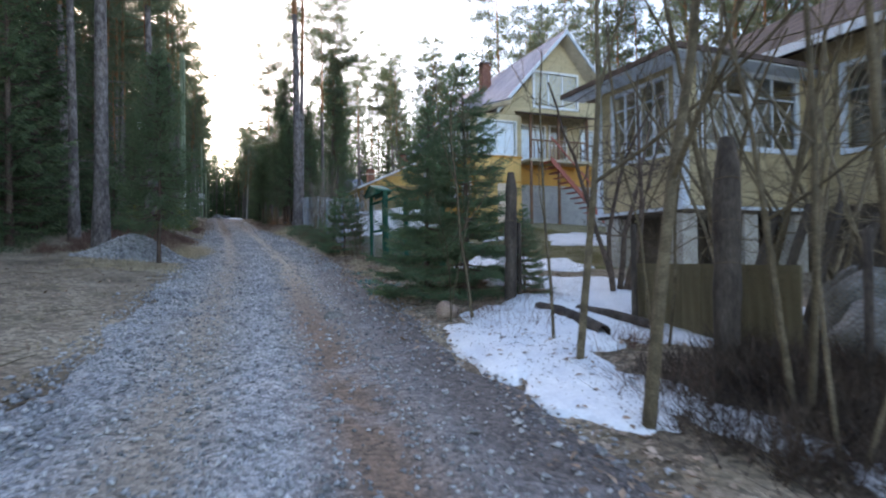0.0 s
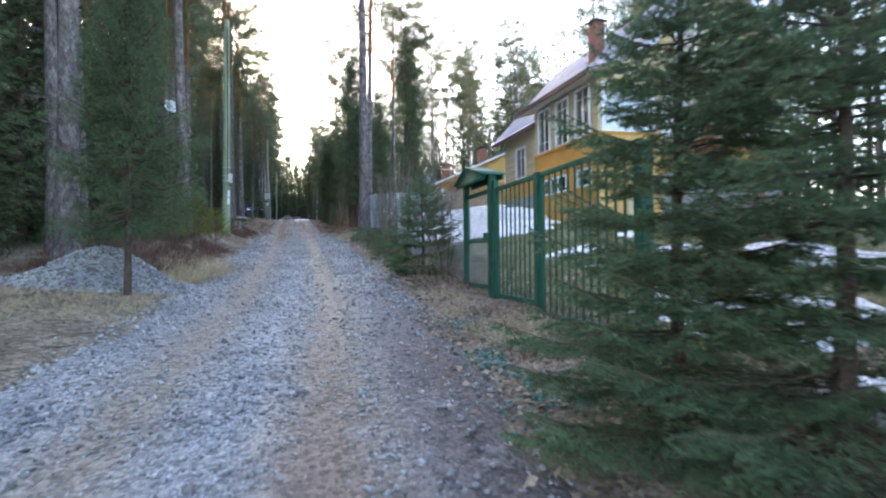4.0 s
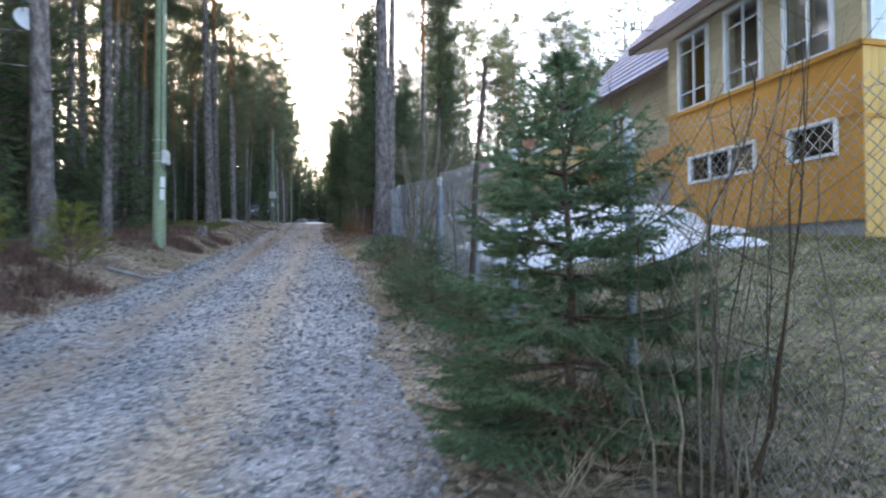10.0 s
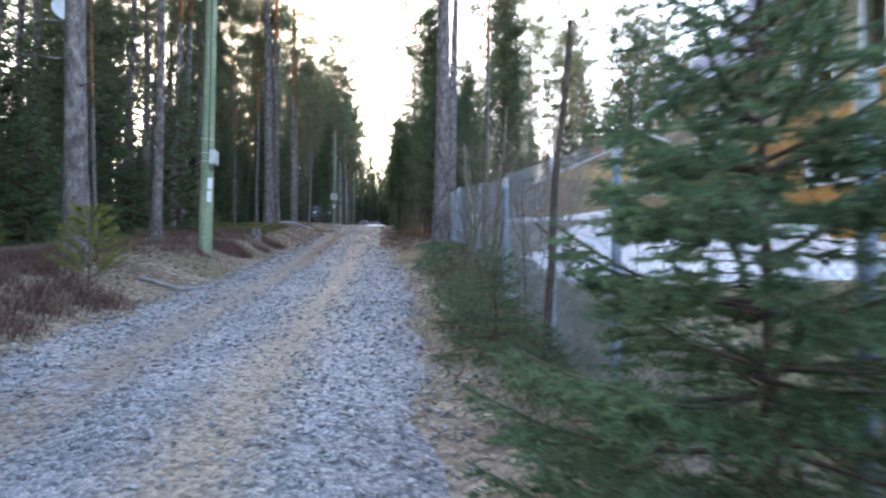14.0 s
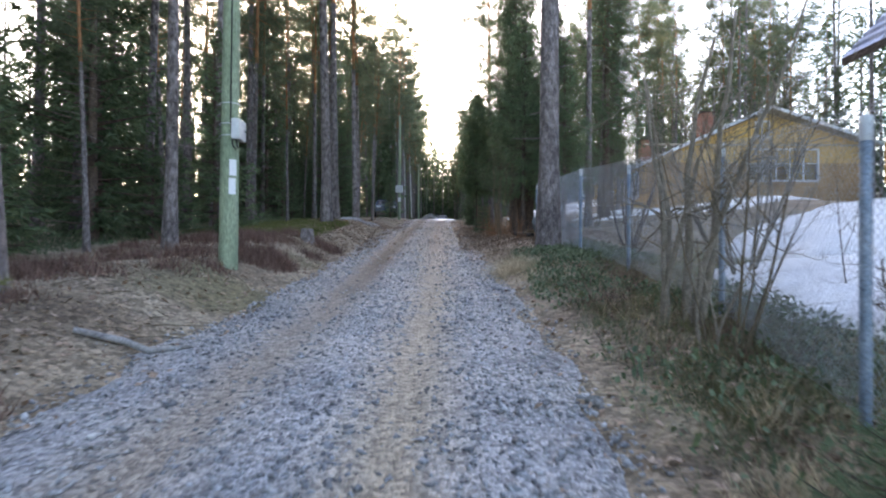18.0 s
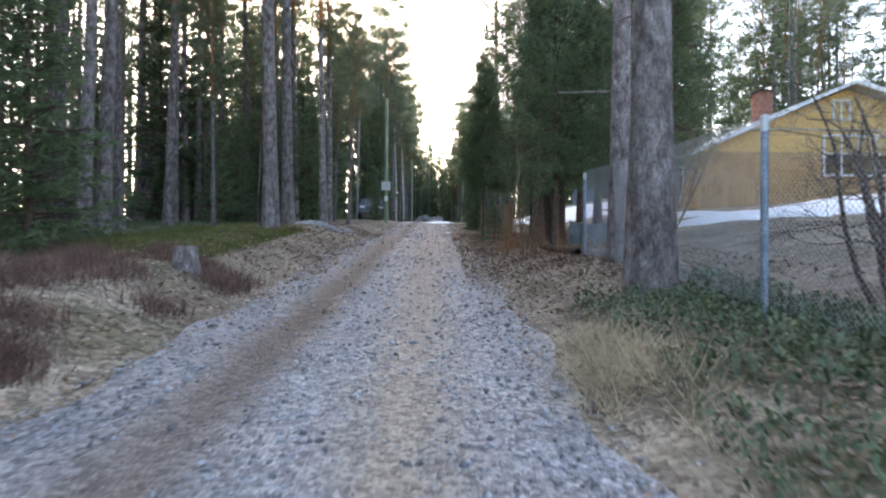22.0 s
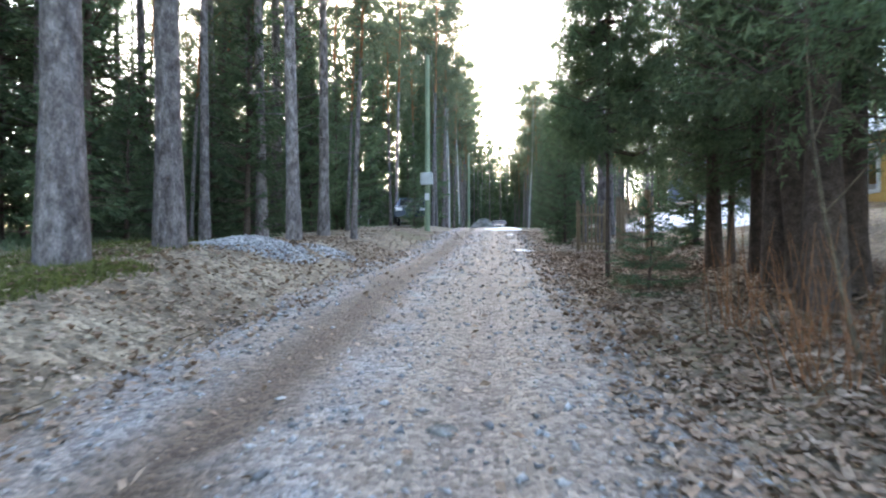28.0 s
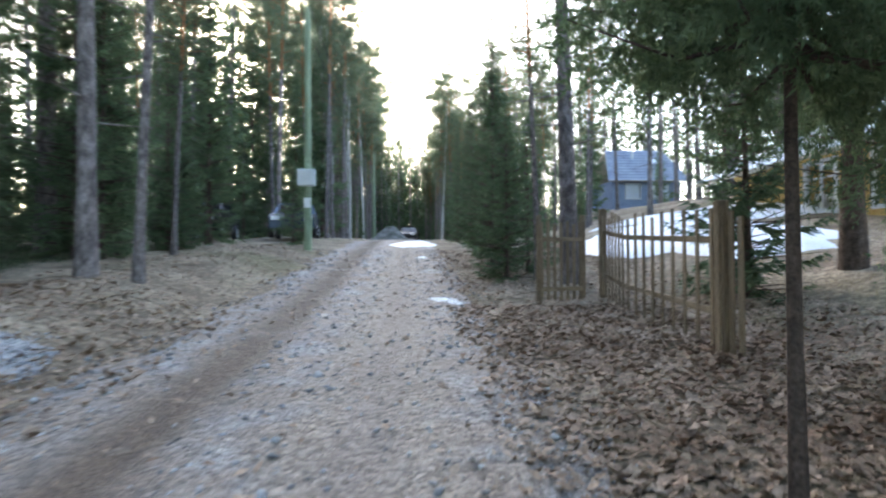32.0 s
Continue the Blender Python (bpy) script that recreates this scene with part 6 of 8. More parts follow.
def picket_fence():
    rng = random.Random(4)
    f = standing("picket_fence", "weathered brown picket fence with gaps between the slats", "fence", (5.0, 52.5, 4.2))
    pts = [(5.05, 52.6), (4.99, 51.5), (4.85, 48.9)]
    for (x0, y0), (x1, y1) in zip(pts, pts[1:]):
        L = math.hypot(x1 - x0, y1 - y0)
        n = int(L / (0.15 if L < 1.5 else 0.27))
        a = math.degrees(math.atan2(y1 - y0, x1 - x0))
        for i in range(n):
            k = (i + 0.5) / n
            x, y = x0 + (x1 - x0) * k, y0 + (y1 - y0) * k
            g = gz(x, y)
            picket(f, x - 0.02, y, g + 0.04, g + 1.28 + rng.uniform(-0.06, 0.06), a + rng.uniform(-3, 3))
        for hz in (0.35, 1.0):
            zc = (gz(x0, y0) + gz(x1, y1)) / 2 + hz
            piece("rail", M_PICKET, (x0 + x1) / 2 - L / 2, (x0 + x1) / 2 + L / 2, (y0 + y1) / 2 - 0.02, (y0 + y1) / 2 + 0.02, zc - 0.03, zc + 0.03, f, tilt=(0, math.degrees(math.atan2(gz(x0, y0) - gz(x1, y1), L)) * (1 if a < 0 else 1), a))
    for k in range(3):
        g = gz(4.85, 48.8)
        picket(f, 4.83 + 0.03 * k, 48.85 - 0.09 * k, g + 0.02, g + 1.3 - 0.05 * k, 88 + 4 * k, 0.06)
    for x, y in pts[::2]:
        g = gz(x, y)
        part("post", boxed(x - 0.05, x + 0.05, y - 0.05, y + 0.05, g - 0.2, g + 1.35, 0.01), M_PICKET, f)
    g2 = standing("picket_gate", "low open picket gate leaf of grey-green slats", "gate", (4.05, 52.35, 4.2))
    for i in range(7):
        x = 4.03 + i * 0.105
        g = gz(x, 52.3)
        picket(g2, x, 52.3 + 0.03 * i, g + 0.05, g + 1.2 + 0.03 * math.sin(i * 2.1), 8, 0.045)
    for hz in (0.18, 0.92):
        piece("rail", M_PICKET, 4.0, 4.7, 52.36, 52.40, gz(4.3, 52.3) + hz, gz(4.3, 52.3) + hz + 0.06, g2, tilt=(0, 0, 14))
    for x in (4.0, 4.72):
        g = gz(x, 52.4)
        part("post", boxed(x - 0.035, x + 0.035, 52.33 + (x - 4) * 0.25, 52.40 + (x - 4) * 0.25, g - 0.2, g + 1.3, 0.008), M_PICKET, g2)


picket_fence()


def car(x, y, turn, paint, label):
    """A parked car: body, glasshouse, windows, four wheels, lamps."""
    z = gz(x, y)
    c = thing("car", label, "car", at=(x, y, z), turn=turn)
    prof = [(-2.05, 0.35), (-2.08, 0.75), (-1.75, 0.92), (-0.95, 0.98), (-0.35, 1.42), (0.95, 1.45), (1.55, 1.02), (2.0, 0.95), (2.08, 0.6), (2.05, 0.32)]
    bm = bmesh.new()
    rows = []
    for sy, inset in ((-0.84, 1.0), (-0.6, 1.02), (0.6, 1.02), (0.84, 1.0)):
        rows.append([bm.verts.new((px, sy * (0.82 if pz > 1.1 else 1.0), pz * inset)) for px, pz in prof])
    for a, b in zip(rows, rows[1:]):
        for i in range(len(prof) - 1):
            bm.faces.new((a[i], a[i + 1], b[i + 1], b[i]))
    bm.faces.new(rows[0][::-1])
    bm.faces.new(rows[-1])
    bm.faces.new([r[0] for r in rows] + [r[-1] for r in rows[::-1]])
    bmesh.ops.recalc_face_normals(bm, faces=bm.faces)
    part("body", bm, paint, c)
    for s in (-1, 1):
        g = bmesh.new()
        vs = [g.verts.new(p) for p in ((-0.85, s * 0.80, 1.0), (-0.32, s * 0.725, 1.36), (0.9, s * 0.725, 1.38), (1.42, s * 0.80, 1.03))]
        g.faces.new(vs if s > 0 else vs[::-1])
        bmesh.ops.solidify(g, geom=g.faces[:], thickness=-0.02)
        part("side_window", g, M_DARKGLASS, c)
    for pts in (((-0.98, -0.66, 1.02), (-0.98, 0.66, 1.02), (-0.42, 0.6, 1.40), (-0.42, -0.6, 1.40)), ((1.52, 0.66, 1.08), (1.52, -0.66, 1.08), (1.0, -0.6, 1.44), (1.0, 0.6, 1.44))):
        g = bmesh.new()
        g.faces.new([g.verts.new(p) for p in pts])
        bmesh.ops.solidify(g, geom=g.faces[:], thickness=-0.02)
        part("windscreen", g, M_DARKGLASS, c)
    for wx in (-1.3, 1.3):
        for wy in (-0.82, 0.82):
            t = Bag()
            t.tube([(wx, wy - 0.1, 0.31), (wx, wy - 0.08, 0.31), (wx, wy + 0.08, 0.31), (wx, wy + 0.1, 0.31)], [0.26, 0.31, 0.31, 0.26], 20)
            w = t.ob("wheel", M_BLACK, c, True)
            r = Bag()
            r.tube([(wx, wy - 0.105, 0.31), (wx, wy + 0.105, 0.31)], [0.2, 0.2], 12)
            for s in (-0.105, 0.105):
                r.add(np.array([[wx, wy + s, 0.31]] + [[wx + 0.2 * math.cos(a), wy + s, 0.31 + 0.2 * math.sin(a)] for a in np.arange(12) * 0.5236]), np.array([[0, 1 + i, 1 + (i + 1) % 12, 0] for i in range(12)]))
            r.ob("rim", M_GREYBOX, w)
    for s in (-1, 1):
        piece("headlight", M_PAPER, -2.09, -2.0, s * 0.6 - 0.16, s * 0.6 + 0.16, 0.66, 0.8, c)
        piece("tail_light", M_RED, 2.0, 2.07, s * 0.66 - 0.1, s * 0.66 + 0.1, 0.72, 0.9, c)
    return c


M_CARBLUE = material("dark_blue_car_paint", [(0.03, 0.06, 0.11), (0.05, 0.09, 0.15)], 1, 10, 0.2, 0, metal=0.4, spec=0.6, fine_mix=0.05)
M_CARDARK = material("black_car_paint", [(0.02, 0.02, 0.025), (0.035, 0.035, 0.04)], 1, 10, 0.25, 0, metal=0.3, spec=0.6, fine_mix=0.05)
M_DARKGLASS = material("tinted_car_glass", [(0.02, 0.025, 0.03), (0.03, 0.035, 0.04)], 1, 10, 0.05, 0, spec=0.8, fine_mix=0.02)
car(-2.7, 68.0, 97, M_CARBLUE, "dark blue hatchback parked at the edge of the woods")
car(-6.0, 67.0, 95, M_CARDARK, "black car parked among the trees")
car(1.9, 100, 84, M_CARDARK, "dark car standing far up the track")


# ---- heaps, snow, stump ----


def heap(name, label, cx, cy, w, d, h, mat, seed, stones=0, size=0.03, category="gravel heap"):
    """A low mound with loose stones on it."""
    rng = np.random.default_rng(seed)
    e = standing(name, label, category, (cx, cy, gz(cx, cy)))
    n, m = 40, 18
    V = []
    for j in range(m + 1):
        r = j / m
        for i in range(n):
            a = i / n * 6.283
            k = 1 + 0.10 * math.sin(3 * a + seed) + 0.07 * math.sin(5 * a + 2 * seed)
            x, y = cx + math.cos(a) * r * w / 2 * k, cy + math.sin(a) * r * d / 2 * k
            zz = h * (1 - smooth(0, 1.0, r)) + 0.02 * rng.normal() * (1 - r) - 0.05 * (r > 0.99)
            V.append((x, y, gz(x, y) + float(zz)))
    F = [[j * n + i, j * n + (i + 1) % n, (j + 1) * n + (i + 1) % n, (j + 1) * n + i] for j in range(m) for i in range(n)]
    soup("mound", V, F, mat, e, True)
    if stones:
        a, r = rng.random(stones) * 6.283, rng.random(stones) ** 0.55
        k = 1 + 0.10 * np.sin(3 * a + seed) + 0.07 * np.sin(5 * a + 2 * seed)
        x, y = cx + np.cos(a) * r * w / 2 * k, cy + np.sin(a) * r * d / 2 * k
        z = ground_z(x, y) + h * (1 - smooth(0, 1, r))
        s = stone_soup("loose_stone", np.stack([x, y, z], 1), rng.uniform(0.6, 1.5, stones) * size, rng, M_STONE, e)
        s["kind"] = "stuff"
    return e


def stone_soup(name, P, size, rng, mat, parent=None):
    """Many small angular stones as one mesh: squashed, twisted octahedra."""
    n = len(P)
    base = np.array([[1, 0, 0], [-1, 0, 0], [0, 1, 0], [0, -1, 0], [0, 0, 1], [0, 0, -1]], float)
    F = np.array([[0, 2, 4], [2, 1, 4], [1, 3, 4], [3, 0, 4], [2, 0, 5], [1, 2, 5], [3, 1, 5], [0, 3, 5]])
    V = base[None] * rng.uniform(0.55, 1.25, (n, 6, 1)) + rng.normal(0, 0.22, (n, 6, 3))
    V = V * (size[:, None, None] * 0.5) * np.stack([rng.uniform(0.8, 1.4, n), rng.uniform(0.7, 1.1, n), rng.uniform(0.45, 0.85, n)], 1)[:, None]
    a = rng.random(n) * 6.283
    c, s = np.cos(a)[:, None], np.sin(a)[:, None]
    V = np.stack([V[..., 0] * c - V[..., 1] * s, V[..., 0] * s + V[..., 1] * c, V[..., 2]], -1) + P[:, None]
    return soup(name, V.reshape(-1, 3), (F[None] + np.arange(n)[:, None, None] * 6).reshape(-1, 3), mat, parent)


heap("gravel_heap", "heap of blue-grey crushed stone on the dry grass", -1.85, 16.5, 2.9, 2.3, 0.52, M_STONE, 2, 4600, 0.072)
heap("gravel_heap", "low spread heap of grey crushed stone among leaves", -2.25, 46.9, 2.4, 2.8, 0.15, M_STONE, 3, 3600, 0.055)
heap("gravel_heap", "thin spill of grey crushed stone among leaves", -1.3, 48.6, 1.1, 1.5, 0.04, M_STONE, 4, 1200, 0.04)
heap("sand_heap", "distant heap of pale sand on the track", 0.6, 88, 3.4, 3, 1.1, M_BOULDER, 5, category="sand heap")


def snow(label, cx, cy, w, d, h, seed, turn=0.0, edge=0.22):
    """A melting patch with a ragged rim and a dimpled top."""
    rng = np.random.default_rng(seed)
    n, m = (84, 20) if w < 1.3 or h > 0.3 else (60, 14)
    ph = rng.random(6) * 6.28
    V = []
    ct, st = math.cos(radians(turn)), math.sin(radians(turn))
    for j in range(m + 1):
        r = j / m
        for i in range(n):
            a = i / n * 6.283
            k = 1 + edge * (math.sin(2 * a + ph[0]) * 0.5 + math.sin(3 * a + ph[1]) * 0.5 + math.sin(5 * a + ph[2]) * 0.35 + math.sin(9 * a + ph[3]) * 0.25 + math.sin(17 * a + ph[4]) * 0.14)
            u, v = math.cos(a) * r * w / 2 * k, math.sin(a) * r * d / 2 * k
            x, y = cx + u * ct - v * st, cy + u * st + v * ct
            z = h * (1 - r ** 3) ** 0.6 + 0.03 * noise.noise(Vector((x * 4, y * 4, seed))) * (1 - r) ** 0.3 + 0.018 * noise.noise(Vector((x * 13, y * 13, seed)))
            V.append((x, y, gz(x, y) + z - 0.03 * (r > 0.97)))
    F = [[j * n + i, j * n + (i + 1) % n, (j + 1) * n + (i + 1) % n, (j + 1) * n + i] for j in range(m) for i in range(n)]
    ob = soup("snow_patch", V, F, M_SNOW, None, True)
    return tagged(ob, label, "snow", "melting snow")


for i, (x, y, w, d, h, t) in enumerate([(2.86, 5.1, 1.1, 3.4, 0.10, -8), (2.78, 3.75, 0.95, 2.2, 0.07, 4), (3.15, 2.6, 0.45, 0.9, 0.05, 10), (3.45, 5.7, 1.1, 2.6, 0.09, 0), (5.6, 6.3, 2.9, 4.4, 0.10, 0), (4.5, 5.6, 1.9, 3.8, 0.08, 4), (6.3, 4.2, 1.6, 2.0, 0.06, 0), (6.4, 11.5, 3.0, 4.0, 0.12, 0), (4.9, 8.3, 1.3, 1.6, 0.07, 0), (3.2, 1.6, 0.5, 0.9, 0.04, 0), (2.95, 0.9, 0.4, 0.6, 0.03, 30), 
                                         (9.2, 26.2, 2.0, 3.6, 0.55, 8), (9.0, 29.5, 4.4, 4.4, 0.38, 0), (7.9, 25.7, 4.3, 7.4, 0.2, 12), (7.5, 18.0, 1.6, 0.9, 0.05, 0), (9.4, 18.6, 1.2, 0.8, 0.05, 40), (7.1, 16.2, 0.9, 0.5, 0.04, 0), (8.6, 16.0, 1.5, 0.7, 0.05, 10),
                                         (11, 42, 5.0, 4.0, 0.15, 0), (14, 43.5, 6, 3, 0.15, 10), (9.5, 45.5, 3, 2.5, 0.1, 0), (8.8, 57.5, 4, 9, 0.2, 0), (13, 62, 9, 5, 0.2, 0), (2.2, 66.5, 1.7, 5.5, 0.08, 0), (2.35, 59.2, 0.4, 1.0, 0.03, 0), (2.6, 52.6, 0.45, 0.8, 0.03, 20), (10.5, 14, 3, 3, 0.1, 0)]):
    snow("melting patch of old white snow" if w < 2 else "broad bank of old white snow in the yard", x, y, w, d, h, 70 + i, t)


def stump():
    x, y = -1.45, 35.6
    s = standing("tree_stump", "grey weathered tree stump among the heather", "stump", (x, y, gz(x, y)))
    b = Bag()
    g = gz(x, y)
    b.tube([(x, y, g - 0.1), (x, y, g + 0.1), (x, y, g + 0.32)], [0.24, 0.18, 0.16], 13)
    b.ob("stump_body", M_BARK, s, True)
    t = Bag()
    t.add(np.array([[x, y, g + 0.34]] + [[x + 0.16 * math.cos(a), y + 0.16 * math.sin(a), g + 0.32 + 0.03 * math.sin(a * 3)] for a in np.arange(13) * 0.4833]), np.array([[0, 1 + i, 1 + (i + 1) % 13, 0] for i in range(13)]))
    t.ob("cut_face", M_PICKET, s)


stump()

# ---- trees that stand close to the track ----


def place(ob, x, y, turn=0.0, size=1.0, tall=1.0, sink=0.04):
    ob.matrix_basis = pose(x, y, gz(x, y) - sink, 0, 0, turn) @ Matrix.Diagonal((size, size, size * tall, 1))
    return ob


a = make_young_spruce(4.1, 1.3, 51, 0.2, 16, 9, 0.037, 16, 0.0045, 14, label="full young spruce with a bare-stemmed thicket at its foot")
place(a, 3.66, 8.15, 0, 0.94)
place(copy_thing(a, pose(0, 0, 0)), 3.28, 8.8, 130, 0.82)
place(copy_thing(a, pose(0, 0, 0)), 4.3, 7.4, 250, 0.34)
b = make_young_spruce(2.15, 1.0, 52, 0.2, 10, 8, 0.026, 38, 0.0043, 15, label="small bright green spruce pressed against the wire fence")
place(b, 3.8, 17.75)
low_spruce = make_young_spruce(1.3, 0.75, 54, 0.05, 8, 9, 0.028, 11, 0.0046, 10, label="low young spruce on the verge")
place(low_spruce, 3.75, 21.4, 20, 0.8)
for x, y, s, t in ((3.95, 20.3, 0.4, 90), (3.6, 22.6, 0.5, 300)):
    k = place(copy_thing(low_spruce, pose(0, 0, 0)), x, y, t, s)
    k["label"] = "low young spruce on the verge"
k = place(copy_thing(low_spruce, pose(0, 0, 0)), 3.8, 44.7, 70, 0.82, 1.05)
k["label"] = "low bright green spruce beside the picket fence"
c = make_spruce(5.3, 0.05, 1.15, 1.2, 53, 0.17, 2.6, M_SPRUCE, 7, fat=0.5, needle=0.05, count=13, label="slim spruce with a bare lower stem beside the gravel heap")
place(c, -1.25, 15.42)
for x, y, s in ((4.87, 43.0, 1.0), (5.0, 41.45, 0.9), (5.3, 44.7, 1.1), (5.55, 45.9, 0.95), (5.4, 47.05, 0.75), (5.75, 47.3, 0.6), (6.6, 43.4, 0.8), (6.35, 40.7, 0.85), (8.6, 43.4, 1.1), (9.6, 46.0, 1.0), (8.1, 51.4, 0.95)):
    SKIRTED.put(x, y, (x * 91 + y * 57) % 360, s, group="spruces by the track", label="dark spruce with a bare lower trunk and hanging branches")
place(make_spruce(6.2, 0.032, 1.0, 1.95, 56, 0.14, 3.9, per=7, fat=0.42, needle=0.047, count=18, label="slender spruce with thin hanging branches beside the picket fence"), 3.6, 46.15)
for x, y, s in ((3.95, 54.9, 0.5), (4.0, 57.2, 0.5), (4.6, 56.0, 0.5), (4.3, 59.0, 0.48), (4.9, 60.4, 0.55), (4.2, 63.5, 0.42), (4.1, 68.3, 0.45), (4.6, 74, 0.5), (6.5, 51.2, 0.7), (-6.2, 13.5, 1.0), (-4.9, 11.0, 0.9), (-7.5, 17.5, 1.1), (-8.5, 22, 1.1), (-5.4, 22.3, 1.15), (-6.5, 24.8, 1.2), (-5.2, 18.9, 0.9), (-6.0, 28.6, 1.1), (-7.3, 30.5, 1.2)):
    SPRUCES.put(x, y, (x * 91 + y * 57) % 360, s, group="spruces by the track")
for x, y, s in ((-5.6, 33.2, 1.0), (-7.2, 36.0, 1.05), (-4.7, 56.0, 0.9), (-7.2, 55.8, 1.0)):
    SPRUCES.put(x, y, (x * 91 + y * 57) % 360, s, 0, group="spruces by the track", label="tall dark green spruce at the edge of the woods")
SPRUCES.put(-4.1, 36.2, 40, 0.85, 1, group="spruces by the track", label="dark green spruce at the edge of the woods")
for x, y, s in ((-1.9, 63.5, 0.8), (-3.4, 23.6, 0.8), (-4.3, 60.0, 0.9), (-5.4, 22.5, 1.0), (-6.0, 17.2, 1.2), (-4.8, 29.2, 0.9), (-5.2, 46.5, 1.0), (-6.2, 50, 1.2), (-4.9, 34.4, 0.7), (-6.4, 38, 1.0), (-6.6, 42, 1.1)):
    SMALLS.put(x, y, (x * 91 + y * 57) % 360, s, group="young spruces", label="small dark green spruce at the edge of the woods")


def grow(bag, start, way, length, r, rng, depth, kink=0.25, boughs=None):
    """A forking bare branch; its side boughs go into bags of their own where a list is given."""
    n = 5 if depth else 3
    P, p, d = [np.array(start, float)], np.array(start, float), np.array(way, float)
    for i in range(n):
        d = d + rng.normal(size=3) * kink * 0.4 + np.array([0, 0, 0.08])
        d /= np.linalg.norm(d)
        p = p + d * length / n
        P.append(p)
    R = np.linspace(r, r * 0.45, n + 1)
    bag.tube(P, R, 7 if r > 0.012 else 3)
    if depth:
        for i in range(2, n + 1):
            for _ in range(2 if i == n else 1):
                w = d + rng.normal(size=3) * 0.65
                w[2] = abs(w[2]) * 0.9 + 0.1
                into = bag
                if boughs is not None:
                    into = Bag()
                    boughs.append(into)
                grow(into, P[i], w / np.linalg.norm(w), length * rng.uniform(0.4, 0.65), R[i] * 0.62, rng, depth - 1, kink)


def birch(x, y, h, r, seed):
    """A slender white birch, leafless."""
    rng = np.random.default_rng(seed)
    e = standing("birch_tree", "slender white-barked birch without leaves", "tree", (x, y, gz(x, y)), "birches")
    P, R = bent_trunk(h, r, rng, 0.25)
    P = P + [x, y, gz(x, y)]
    b = Bag()
    b.tube(P, R, 8)
    b.ob("trunk", M_BIRCH, e, True)
    for i in range(16):
        t = 0.4 + 0.58 * (i + rng.random()) / 16
        q = np.array([np.interp(t * h, P[:, 2] - P[1, 2] + h / 13, P[:, k]) for k in range(3)])
        a = rng.random() * 6.283
        k = Bag()
        grow(k, q, (math.cos(a) * 0.6, math.sin(a) * 0.6, 0.8), h * 0.13 * (1.3 - t), 0.014, rng, 1, 0.3)
        k.ob("branch", M_SBARK, e, True)


M_BIRCH = material("birch_bark", [(0.42, 0.41, 0.40), (0.66, 0.65, 0.63)], 5, 30, 0.8, 0.3, 25, stretch=(1, 1, 2.5), vary=0.1)
for i, (x, y, h) in enumerate(((-2.2, 84.5, 14), (-2.8, 88, 15), (-1.9, 92, 14), (-2.6, 78, 13), (-3.2, 81, 14), (4.6, 90, 13))):
    birch(x, y, h, 0.085, 400 + i)


def make_young_pine(h, seed):
    rng = np.random.default_rng(seed)
    t = thing("young_pine", "yellow-green young pine among the heather", "tree", "young pines")
    wood, crown = Bag(), Bag()
    wood.tube([(0, 0, -0.1), (0.02, 0.01, h * 0.5), (0, 0, h * 0.95)], [0.02, 0.014, 0.006], 6)
    A, B = [], []
    for w in range(6):
        z = h * (0.25 + 0.12 * w)
        for i in range(6):
            a = i * 1.047 + rng.uniform(-0.3, 0.3) + w
            ln = h * 0.38 * (1 - w / 8) * rng.uniform(0.7, 1.1)
            q = np.array([0, 0, z])
            e = q + np.array([math.cos(a), math.sin(a), 0.55]) * ln
            wood.tube([q, (q + e) / 2 - [0, 0, 0.04], e], [0.007, 0.005, 0.003], 4)
            for f in (0.35, 0.55, 0.75, 0.95):
                p = q + (e - q) * f
                A.append(p)
                B.append(p + np.array([math.cos(a), math.sin(a), 0.9]) * 0.12)
    needles_along(crown, np.array(A), np.array(B), 70, 0.075, rng, 0.9, 0.0026)
    wood.ob("stem", M_TWIG, t, True)
    crown.ob("crown", M_YPINE, t)
    return t


yp = make_young_pine(1.5, 3)
place(yp, -1.3, 21.7)
for x, y, s in ((-1.05, 24.0, 0.85), (-1.7, 22.3, 0.7), (-2.9, 24.6, 0.7)):
    place(copy_thing(yp, pose(0, 0, 0)), x, y, x * 100, s)


def bare_tree(x, y, h, r, stems, seed, mat, label, spread=0.15, depth=2, name="bare_sapling", category="tree", group="", lean=(0, 0)):
    rng = np.random.default_rng(seed)
    e = standing(name, label, category, (x, y, gz(x, y)), group)
    for s in range(stems):
        b, boughs = Bag(), []
        a = rng.random() * 6.28
        o = 0.05 * stems ** 0.5
        grow(b, (x + o * math.cos(a) * (stems > 1), y + o * math.sin(a) * (stems > 1), gz(x, y) - 0.05), (math.cos(a) * spread + lean[0], math.sin(a) * spread + lean[1], 1), h * rng.uniform(0.75, 1.05), r * rng.uniform(0.75, 1.1), rng, depth, 0.16, boughs)
        b.ob("stem", mat, e, True)
        for k in boughs:
            k.ob("branch", mat, e, True)
    return e


